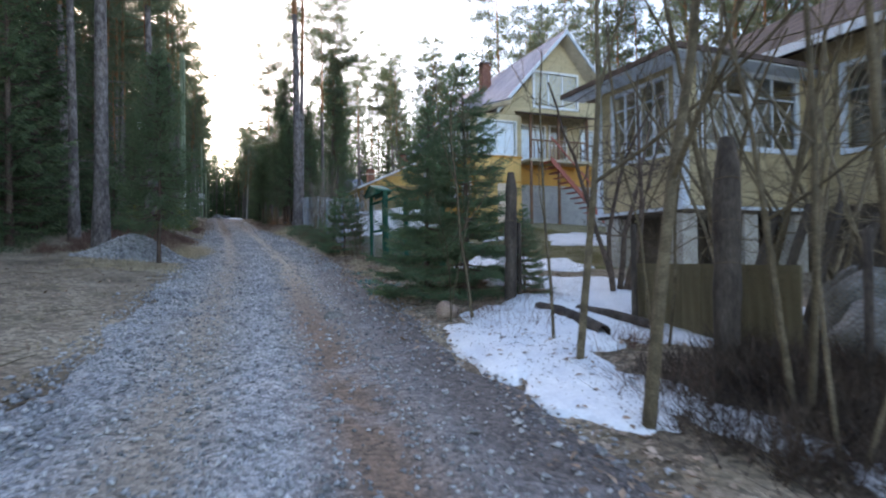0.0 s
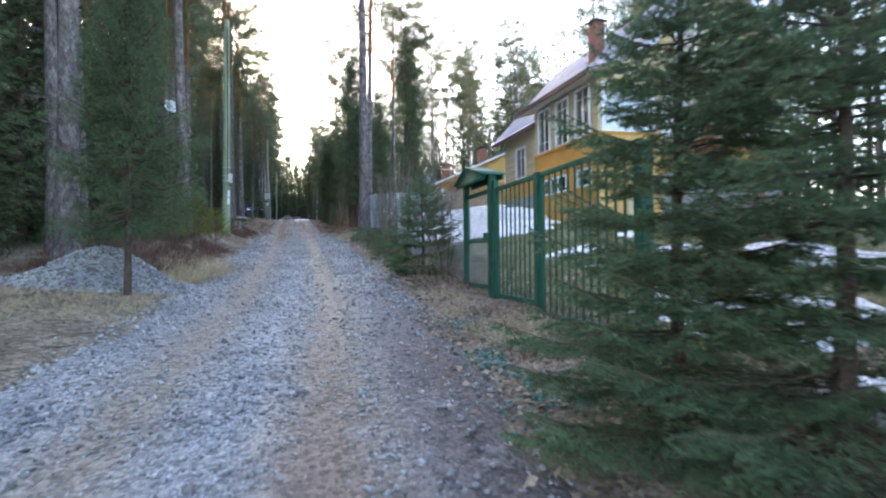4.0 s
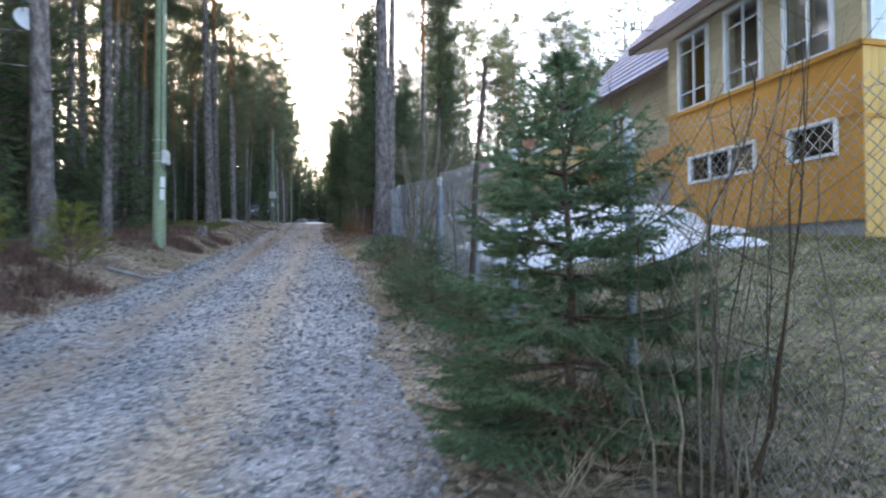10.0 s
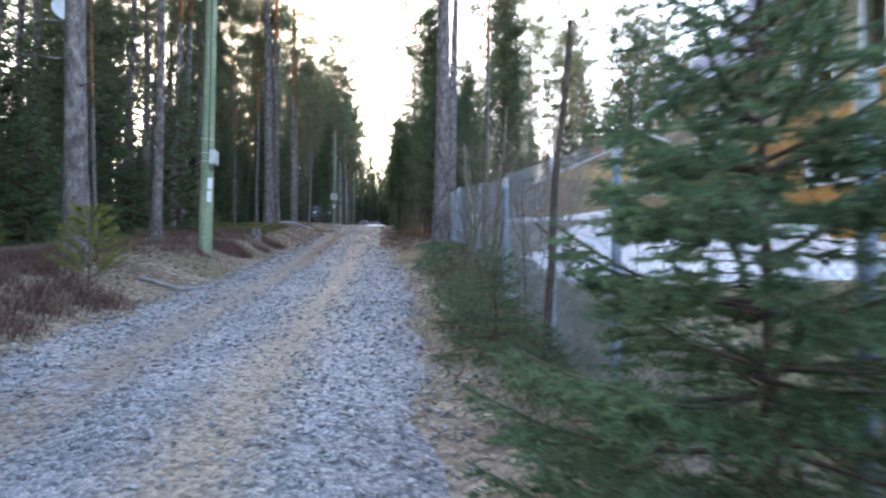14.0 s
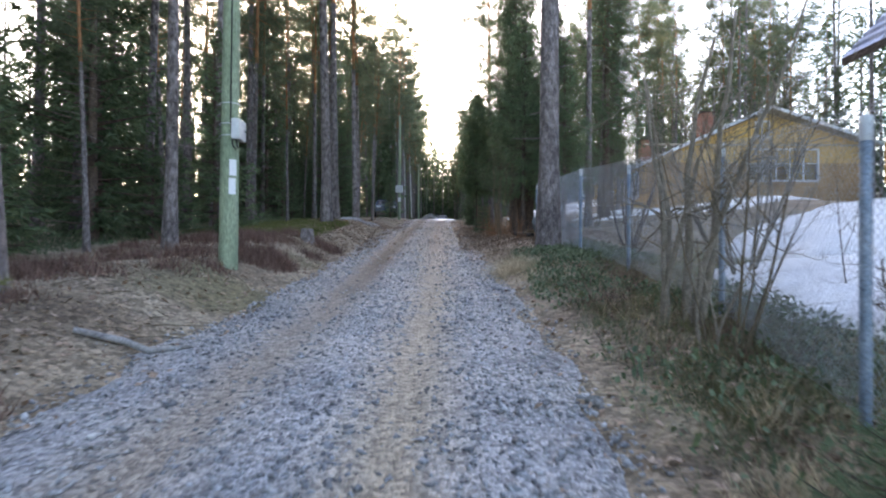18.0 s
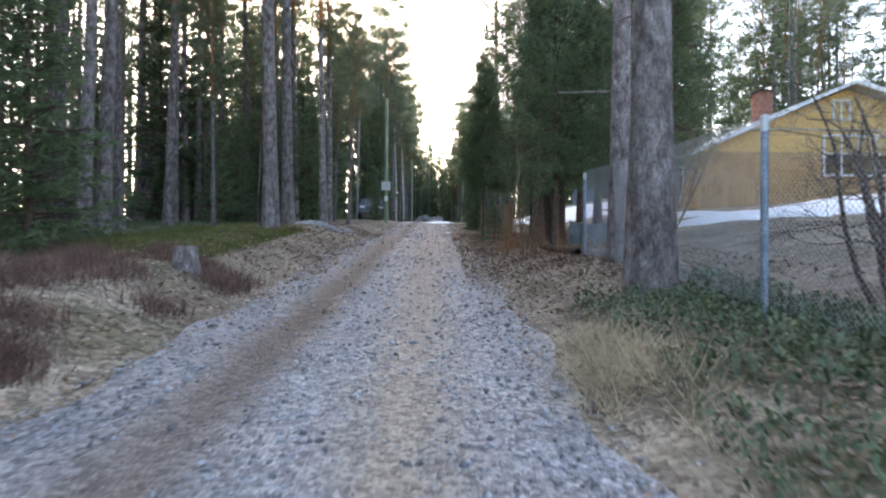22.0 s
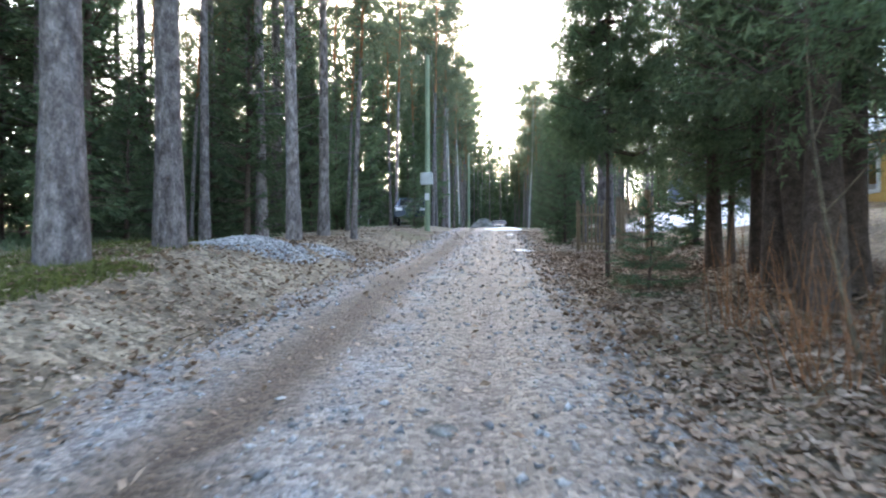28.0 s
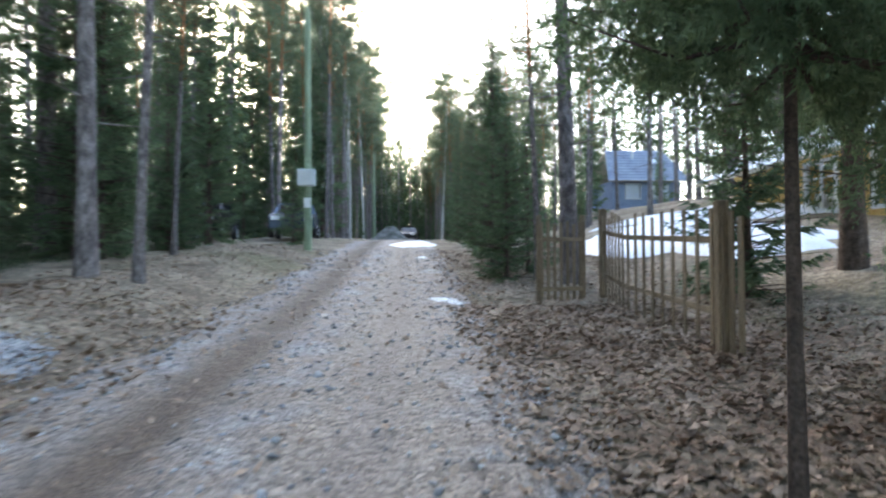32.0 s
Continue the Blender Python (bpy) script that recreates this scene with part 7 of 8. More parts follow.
for i, (x, y, h, r, st, sp) in enumerate([(3.03, 4.28, 4.6, 0.045, 1, 0.05), (2.62, 2.95, 5.0, 0.048, 1, 0.06), (3.21, 4.95, 3.6, 0.018, 1, 0.12), (3.05, 6.55, 3.6, 0.026, 1, 0.02), (2.75, 6.75, 2.2, 0.010, 2, 0.15), (3.5, 2.5, 4.2, 0.03, 2, 0.18), (4.1, 2.15, 4.0, 0.035, 3, 0.25), (4.6, 1.7, 4.4, 0.05, 3, 0.3), (3.9, 4.2, 3.4, 0.02, 2, 0.2), (5.2, 4.4, 3.6, 0.04, 3, 0.3), (3.1, 2.0, 3.0, 0.015, 2, 0.25)]):
    bare_tree(x, y, h, r, st, 100 + i, M_TWIG_OLIVE, "bare young tree with thin olive-brown stems" if st == 1 else "bare many-stemmed bush by the fence", sp, 2, group="bare saplings")
for i, (x, y, h, r, st, sp) in enumerate([(4.02, 16.8, 1.5, 0.010, 4, 0.5), (4.1, 17.4, 1.4, 0.009, 4, 0.45), (4.6, 15.2, 1.2, 0.008, 4, 0.4), (4.35, 25.2, 1.9, 0.012, 5, 0.3), (7.3, 40.4, 2.2, 0.02, 9, 0.45), (6.1, 28.3, 2.2, 0.02, 11, 0.5), (4.3, 22.6, 1.8, 0.012, 4, 0.25), (4.2, 41.2, 2.6, 0.018, 3, 0.25), (4.0, 39.6, 2.8, 0.016, 2, 0.15), (9.4, 36.5, 2.2, 0.02, 8, 0.5)]):
    bare_tree(x, y, h, r, st, 140 + i, M_TWIG if i not in (0, 1, 2) else M_TWIG_OLIVE, "leafless twiggy shrub beside the wire fence", sp, 2, "bare_shrub", "shrub", "bare shrubs", (0.3, 0.25) if i < 2 else (0, 0))


for x, y, i in ((5.9, 23.2, 0), (6.07, 22.65, 1), (6.27, 26.55, 2)):
    bare_tree(x, y, 1.25, 0.011, 1, 170 + i, M_SBARK, "thin bare sapling standing in the snow of the yard", 0.06, 2, group="yard saplings")


def crooked_bush(x, y, stems, h, r, seed, mat, label, reach=0.5, boughs=6):
    """A bush of upright crooked stems with arching side boughs."""
    rng = np.random.default_rng(seed)
    e = standing("bare_bush", label, "shrub", (x, y, gz(x, y)), "crooked bushes")
    for s in range(stems):
        b = Bag()
        a = rng.random() * 6.283
        n = 9
        p = np.array([x, y, gz(x, y) - 0.1]) + np.array([math.cos(a), math.sin(a), 0]) * 0.09 * (stems > 1)
        d = np.array([math.cos(a) * 0.07, math.sin(a) * 0.07, 1.0])
        P = [p]
        for i in range(n):
            d = d + rng.normal(size=3) * [0.1, 0.1, 0.03]
            d /= np.linalg.norm(d)
            p = p + d * h / n * rng.uniform(0.85, 1.1)
            P.append(p)
        R = r * rng.uniform(0.7, 1.0) * np.linspace(1, 0.28, n + 1)
        b.tube(P, R, 9)
        for _ in range(boughs):
            i = rng.integers(3, n)
            q, c = P[i], rng.random() * 6.283
            L = reach * rng.uniform(0.6, 1.4)
            d2 = np.array([math.cos(c), math.sin(c), rng.uniform(-0.1, 0.7)])
            Q = [q]
            for j in range(7):
                d2 = d2 + rng.normal(size=3) * 0.22 + np.array([0, 0, 0.07 if j > 3 else -0.05])
                d2 /= np.linalg.norm(d2)
                Q.append(Q[-1] + d2 * L / 6)
            rr = R[i] * rng.uniform(0.3, 0.5)
            bough = Bag()
            bough.tube(Q, np.linspace(rr, rr * 0.35, 8), 6)
            for j in range(3, 8):
                w = d2 + rng.normal(size=3) * 0.7
                grow(bough, Q[j], w / np.linalg.norm(w), L * rng.uniform(0.25, 0.5), rr * 0.42, rng, 1, 0.3)
            bough.ob("branch", mat, e, True)
        b.ob("stem", mat, e, True)
    return e


def budding_bush():
    """The bush one stops at: smooth arching stems with swelling buds, in front of the wire fence."""
    x, y = 3.5, 16.2
    g = gz(x, y)
    e = standing("budding_bush", "leafless bush with arching grey-brown stems and swelling green buds", "shrub", (x + 0.45, y + 0.56, g))
    stems = [([(0.42, 0.56, -0.05), (0.22, 0.3, 0.72), (-0.01, 0, 1.16), (0.04, 0, 1.27), (0.09, 0, 1.34), (0.12, 0, 1.42), (0.17, 0, 1.58)], 0.0085),
             ([(0.14, 0.18, 0.9), (-0.01, 0, 1.20), (-0.10, -0.01, 1.26), (-0.12, -0.01, 1.29), (-0.13, 0, 1.37), (-0.16, 0, 1.46)], 0.005),
             ([(0.03, 0, 1.27), (-0.02, 0.01, 1.33), (-0.06, 0, 1.38), (-0.09, 0, 1.43)], 0.005),
             ([(0.46, 0.58, -0.05), (0.3, 0.3, 0.8), (0.06, 0, 1.16), (0.02, 0, 1.21), (-0.02, 0, 1.23), (-0.09, 0.01, 1.26), (-0.12, 0, 1.30)], 0.0045),
             ([(0.2, 0.25, 0.8), (-0.09, 0.02, 1.16), (-0.13, 0, 1.21), (-0.19, 0, 1.24)], 0.0035),
             ([(0.48, 0.6, -0.05), (0.28, 0.3, 0.9), (0.06, 0.04, 1.28), (0.06, 0.02, 1.37), (0.06, 0, 1.49), (0.04, 0, 1.58)], 0.006),
             ([(0.5, 0.58, -0.05), (0.42, 0.35, 0.8), (0.3, 0.1, 1.3), (0.33, 0.05, 1.7)], 0.007),
             ([(0.55, 0.4, -0.05), (0.46, -0.06, 0.7), (0.38, -0.02, 1.2), (0.42, 0, 1.5)], 0.008),
             ([(0.5, 0.62, -0.05), (0.36, 0.4, 0.7), (0.22, 0.2, 1.2), (0.3, 0.2, 1.55)], 0.006)]
    dark = [([(0.5, 0.5, -0.05), (0.34, 0.36, 0.8), (0.21, 0.24, 1.27), (0.27, 0.22, 1.40), (0.31, 0.22, 1.45), (0.35, 0.22, 1.55), (0.38, 0.22, 1.65), (0.40, 0.22, 1.8)], 0.009),
            ([(0.56, 0.5, -0.05), (0.54, 0.3, 0.8), (0.57, 0.22, 1.34), (0.57, 0.22, 1.43), (0.58, 0.22, 1.51), (0.59, 0.22, 1.64), (0.58, 0.22, 1.9)], 0.008),
            ([(0.5, 0.6, -0.05), (0.4, 0.4, 0.8), (0.36, 0.24, 1.2), (0.38, 0.22, 1.44), (0.43, 0.22, 1.54), (0.48, 0.22, 1.68), (0.52, 0.22, 1.85)], 0.0055),
            ([(0.38, 0.22, 1.44), (0.33, 0.23, 1.52), (0.30, 0.22, 1.60), (0.29, 0.22, 1.7)], 0.005),
            ([(0.57, 0.22, 1.43), (0.52, 0.22, 1.49), (0.48, 0.23, 1.52)], 0.005),
            ([(0.6, 0.6, -0.05), (0.7, 0.5, 0.9), (0.66, 0.45, 1.4), (0.72, 0.4, 1.9)], 0.005)]
    rng = np.random.default_rng(12)
    for pts, r in stems + dark:
        bark = M_SBARK if (pts, r) in dark else M_GREYTWIG
        P = np.array(pts) + [x, y, g]
        t = np.linspace(0, len(P) - 1, len(P) * 5)
        Q = np.stack([np.interp(t, np.arange(len(P)), P[:, k]) for k in range(3)], 1)
        for _ in range(3):
            Q[1:-1] = (Q[:-2] + 2 * Q[1:-1] + Q[2:]) / 4
        Q[1:-1] += rng.normal(0, 0.0015, Q[1:-1].shape)
        b = Bag()
        R = np.linspace(r, r * 0.4, len(Q)) * (1 + 0.18 * (np.arange(len(Q)) % 6 == 0))
        b.tube(Q, R * 0.62, 8)
        stem = b.ob("stem", bark, e, True)
        spots = [len(Q) - 1] + list(rng.integers(len(Q) // 2, len(Q) - 2, 3))
        for k, i in enumerate(spots):
            d = Q[i] - Q[i - 1] + rng.normal(0, 0.004, 3) * (k > 0)
            d /= np.linalg.norm(d)
            u = Bag()
            L = 0.012 if k == 0 else 0.008
            s0 = Q[i]
            if k:
                side = d + rng.normal(size=3) * 0.8
                side /= np.linalg.norm(side)
                s1 = s0 + side * rng.uniform(0.03, 0.16)
                w = Bag()
                w.tube([s0, (s0 + s1) / 2 + rng.normal(0, 0.006, 3), s1], [r * 0.3, r * 0.25, r * 0.2], 5)
                w.ob("twig", bark, e, True)
                s0, d = s1, side
            u.tube([s0 + d * L * f for f in (-0.1, 0.15, 0.5, 0.8, 1.0)], np.array([0.25, 0.42, 0.5, 0.32, 0.03]) * L * 0.62, 7)
            u.ob("bud", M_BUD, stem, True)


M_GREYTWIG = material("grey_brown_twig_bark", [(0.17, 0.145, 0.11), (0.29, 0.25, 0.20)], 10, 70, 0.85, 0.4, vary=0.15)
M_BUD = material("swelling_bud", [(0.16, 0.15, 0.05), (0.30, 0.27, 0.10)], 20, 90, 0.6, 0.2)
budding_bush()
M_PALETWIG = material("pale_twig_bark", [(0.24, 0.20, 0.14), (0.40, 0.34, 0.25)], 10, 70, 0.85, 0.4, vary=0.15)
for x, y, s in ((3.95, 16.75, 320), (3.85, 17.0, 321), (4.05, 16.55, 322)):
    crooked_bush(x, y, 2, 0.8, 0.012, s, M_PALETWIG, "low arching bush with pale twigs before the young spruce", 0.45, 6)
crooked_bush(5.45, 6.65, 5, 3.3, 0.055, 301, M_SBARK, "dark crooked garden bush rising from the snow", 0.9, 9)
for x, y, s, h in ((5.5, 4.9, 311, 3.4), (6.3, 5.5, 312, 3.6), (5.9, 3.9, 314, 3.2), (6.6, 4.6, 316, 3.4), (5.3, 3.0, 317, 3.0)):
    crooked_bush(x, y, 3, h, 0.036, s, M_TWIG, "tangled leafless garden bush in front of the house", 0.9, 7)
crooked_bush(5.85, 25.4, 6, 0.75, 0.03, 307, M_SBARK, "cut-back leafless bush of short dark stems", 0.25, 3)
crooked_bush(5.85, 32.1, 7, 2.1, 0.04, 306, M_SBARK, "dark many-stemmed leafless bush behind the wire fence", 0.7, 7)
crooked_bush(4.5, 26.25, 3, 3.2, 0.05, 302, M_GREYTWIG, "crooked leafless bush with pale stems by the wire fence", 0.7, 7)
crooked_bush(4.3, 26.3, 3, 2.8, 0.042, 303, M_GREYTWIG, "crooked leafless bush with pale stems by the wire fence", 0.6, 7)
crooked_bush(4.35, 25.5, 3, 1.1, 0.018, 304, M_GREYTWIG, "low crooked leafless bush at the verge", 0.5, 5)
def dead_pole(x, y, h):
    g = gz(x, y)
    e = standing("dead_sapling", "straight dead sapling with flaking brown bark by the fence", "tree", (x, y, g))
    z = np.linspace(-0.1, h, 12)
    b = Bag()
    b.tube(np.stack([x + 0.012 * np.sin(z * 3) + 0.075 * np.maximum(z - 0.4, 0), y + 0.01 * np.cos(z * 4), g + z], 1), 0.036 * (1 - 0.12 * z) * (1 + 0.06 * np.sin(z * 17)), 9)
    b.ob("stem", M_SBARK, e, True)
    for k, (zz, a) in enumerate(((0.7, 1.0), (1.1, 3.6))):
        b = Bag()
        b.tube([(x, y, g + zz), (x + 0.14 * math.cos(a), y + 0.14 * math.sin(a), g + zz + 0.09)], [0.01, 0.006], 5)
        b.ob("stub", M_SBARK, e, True)


dead_pole(4.08, 20.8, 2.9)
for i, (x, y) in enumerate([(3.85, 41.1), (4.15, 41.7), (4.5, 38.6), (3.95, 42.5), (4.35, 40.6)]):
    e = standing("dry_stalks", "rusty red dry stalks standing in the leaves", "dry plant", (x, y, gz(x, y)), "dry stalks")
    rng = np.random.default_rng(200 + i)
    for _ in range(24):
        bg = Bag()
        p = np.array([x, y, gz(x, y) - 0.03]) + np.append(rng.normal(0, 0.12, 2), 0)
        q = p + np.append(rng.normal(0, 0.14, 2), rng.uniform(0.4, 0.95))
        bg.tube([p, (p + q) / 2 + rng.normal(0, 0.02, 3), q], [0.005, 0.004, 0.002], 3)
        bg.ob("stalk", M_BARK_UP, e)

# ---- ground cover ----


def stuff(ob, label, category):
    return tagged(ob, label, category, kind="stuff")


def off_road(x, y):
    return x - np.interp(y, CENTRE_Y, CENTRE_X)


def road_top(x, y):
    o = off_road(x, y)
    return ground_z(x, y) + 0.03 * (np.abs(o) < 1.8) - 0.03 * (np.exp(-((o + 0.75) / 0.22) ** 2) + np.exp(-((o - 0.55) / 0.22) ** 2))


def gravel():
    rng = np.random.default_rng(8)
    n = 120000
    y = rng.uniform(0.8, 62, n)
    o = rng.normal(0, 1.15, n)
    o = np.where(rng.random(n) < 0.6, rng.uniform(-2.0, 2.0, n), o)
    edge = np.clip((2.45 - np.abs(o)) / 0.6, 0, 1)
    bare = np.maximum(np.exp(-((o + 0.75) / 0.27) ** 2) * np.interp(y, [0, 8, 13], [0.2, 0.4, 1]), np.exp(-((o - 0.53) / 0.27) ** 2))
    patch = 0.5 + 0.5 * np.sin(y * 1.1 + o * 2.3) * np.sin(y * 0.37 - o * 3.1)
    keep = edge * np.where((o > 0.9) & (y < 13), 0.42, 1) * (1 - 0.88 * bare) * (0.55 + 0.45 * patch) * np.interp(y, [0, 27, 37, 62], [1, 1, 0.42, 0.15]) * np.where((np.abs(o + 0.75) < 0.25) & (y > 30), 0.3, 1) * np.interp(y, [0, 20, 62], [1, 0.8, 0.6])
    k = rng.random(n) < keep
    y, o = y[k], o[k]
    x = o + np.interp(y, CENTRE_Y, CENTRE_X)
    z = road_top(x, y)
    size = np.clip(rng.lognormal(-3.4, 0.38, len(x)), 0.014, 0.085)
    stuff(stone_soup("gravel", np.stack([x, y, z + size * 0.08], 1), size, rng, M_STONE), "loose blue-grey crushed stone strewn over the track", "gravel")


gravel()


def stained_gravel():
    rng = np.random.default_rng(33)
    n = 2600
    k = rng.random(n)
    y = 9.4 + 3.6 * k + rng.normal(0, 0.25, n)
    x = 2.78 + 0.58 * k + rng.normal(0, 0.2, n)
    thick = np.sin(x * 6 + y * 2.7) + np.sin(y * 4.3 - x * 3) + rng.normal(0, 0.5, n) > 0.1
    x, y = x[thick], y[thick]
    size = np.clip(rng.lognormal(-3.4, 0.35, len(x)), 0.014, 0.07)
    stuff(stone_soup("stained_gravel", np.stack([x, y, road_top(x, y) + 0.012], 1), size, rng, M_TEALSTONE), "crushed stone stained with green paint before the gate", "gravel")


M_TEALSTONE = island_tint(material("paint_stained_stone", [(0.06, 0.20, 0.16), (0.16, 0.27, 0.25)], 2, 40, 0.8, 0.3), 0.45, 1.4)
stained_gravel()


def lay_leaves(name, label, x, y, z, size, rng, mat, category, tilt=0.35):
    """Small bent leaves lying about: two triangles each."""
    n = len(x)
    a = rng.random(n) * 6.283
    u = np.stack([np.cos(a), np.sin(a), rng.normal(0, tilt, n)], 1)
    v = np.stack([-np.sin(a), np.cos(a), rng.normal(0, tilt, n)], 1)
    P = np.stack([x, y, z], 1)
    s = size[:, None]
    V = np.stack([P - u * s, P + v * s * 0.62 + [0, 0, 0.006], P + u * s, P - v * s * 0.62 + [0, 0, 0.008]], 1).reshape(-1, 3)
    i = np.arange(n)[:, None] * 4
    F = np.concatenate([i + [[0, 1, 3]], i + [[1, 2, 3]]])
    return stuff(soup(name, V, F, mat), label, category)


def litter():
    rng = np.random.default_rng(9)
    n = 150000
    y = np.where(rng.random(n) < 0.35, rng.uniform(34, 52, n), rng.uniform(1, 62, n))
    o = np.where(rng.random(n) < 0.55, rng.uniform(1.2, 5.5, n), -rng.uniform(1.2, 5.0, n))
    right = o > 0
    dens = np.where(right, np.interp(y, [0, 9, 12, 17, 20, 28, 35, 38, 62], [0.75, 0.6, 0.95, 0.8, 0.25, 0.3, 0.45, 0.9, 0.9]), np.interp(y, [0, 17, 24, 32, 40, 62], [0.03, 0.10, 0.45, 0.4, 0.25, 0.3]))
    dens = dens * np.clip((np.abs(o) - 1.25) / np.where(y > 38, 0.5, 0.9), 0, 1)
    dens = dens * np.where((o > 2.3) & (y < 3.4), 0.3, 1)
    dens = dens * np.where((o < -2.9) & (y > 36.8) & (y < 43.5), 0.5, 1)
    k = rng.random(n) < dens
    y, o = y[k], o[k]
    m = 1300
    y = np.append(y, rng.uniform(34, 60, m))
    o = np.append(o, rng.uniform(-1.6, 1.6, m))
    x = o + np.interp(y, CENTRE_Y, CENTRE_X)
    lay_leaves("leaf_litter", "brown fallen leaves lying on the verges", x, y, ground_z(x, y) + rng.uniform(0.004, 0.035, len(x)) + 0.03 * (np.abs(o) < 1.7), rng.uniform(0.014, 0.044, len(x)), rng, M_LEAF, "fallen leaves")


litter()


def broad_leaves():
    """Curled maple leaves, thickest under the bare trees by the picket fence: a fan of lobes each."""
    rng = np.random.default_rng(31)
    n = 9500
    y = np.where(rng.random(n) < 0.75, rng.uniform(37, 52, n), rng.uniform(8, 37, n))
    o = np.where(rng.random(n) < 0.72, 1.3 + 2.9 * rng.random(n) ** 0.9, -1.3 - 3 * rng.random(n))
    k = (y > 37) | (o > 1.9) & (rng.random(n) < 0.5)
    y, o = y[k], o[k]
    x = o + np.interp(y, CENTRE_Y, CENTRE_X)
    n = len(x)
    a = np.arange(10) * 2 * np.pi / 10
    lobe = np.where(np.arange(10) % 2 == 0, 1.0, 0.55)
    turn = rng.random((n, 1)) * 6.283
    size = rng.uniform(0.022, 0.058, (n, 1))
    R = lobe[None] * size * rng.uniform(0.75, 1.15, (n, 10))
    curl = rng.uniform(0.02, 0.3, (n, 1)) * R ** 2 / size + rng.normal(0, 0.006, (n, 10))
    fold = rng.normal(0, 0.2, (n, 1)) * R * np.cos(a[None] + turn * 3)
    rim = np.stack([x[:, None] + R * np.cos(a[None] + turn), y[:, None] + R * np.sin(a[None] + turn) * rng.uniform(0.6, 1, (n, 1)), curl + fold], -1)
    rim[..., 2] += (ground_z(x, y) + rng.uniform(0.015, 0.05, n))[:, None]
    mid = np.stack([x, y, ground_z(x, y) + 0.02], -1)[:, None]
    V = np.concatenate([mid, rim], 1).reshape(-1, 3)
    j = np.arange(10)
    F = np.stack([np.zeros(10, int), 1 + j, 1 + (j + 1) % 10], -1)
    stuff(soup("maple_leaves", V, (F[None] + np.arange(n)[:, None, None] * 11).reshape(-1, 3), M_LEAF), "large curled brown maple leaves on the verge", "fallen leaves")


broad_leaves()


def tufts(name, label, category, x, y, per, height, width, lean, spread, rng, mat):
    """Blades standing in tufts; one thin triangle each."""
    n = len(x)
    X = np.repeat(x, per) + rng.normal(0, spread, n * per)
    Y = np.repeat(y, per) + rng.normal(0, spread, n * per)
    Z = ground_z(X, Y) - 0.01
    h = height * rng.uniform(0.45, 1.2, n * per) * np.repeat(rng.uniform(0.7, 1.25, n), per)
    a = rng.random(n * per) * 6.283
    L = lean * rng.uniform(0.2, 1.4, n * per) * h
    tip = np.stack([X + np.cos(a) * L, Y + np.sin(a) * L, Z + h * np.sqrt(np.clip(1 - (L / h * 0.6) ** 2, 0.08, 1))], 1)
    b = rng.random(n * per) * 6.283
    S = np.stack([np.cos(b), np.sin(b), np.zeros_like(b)], 1) * (width * rng.uniform(0.6, 1.3, n * per))[:, None]
    P = np.stack([X, Y, Z], 1)
    V = np.stack([P - S, P + S, tip], 1).reshape(-1, 3)
    return stuff(soup(name, V, np.arange(len(V)).reshape(-1, 3), mat), label, category)


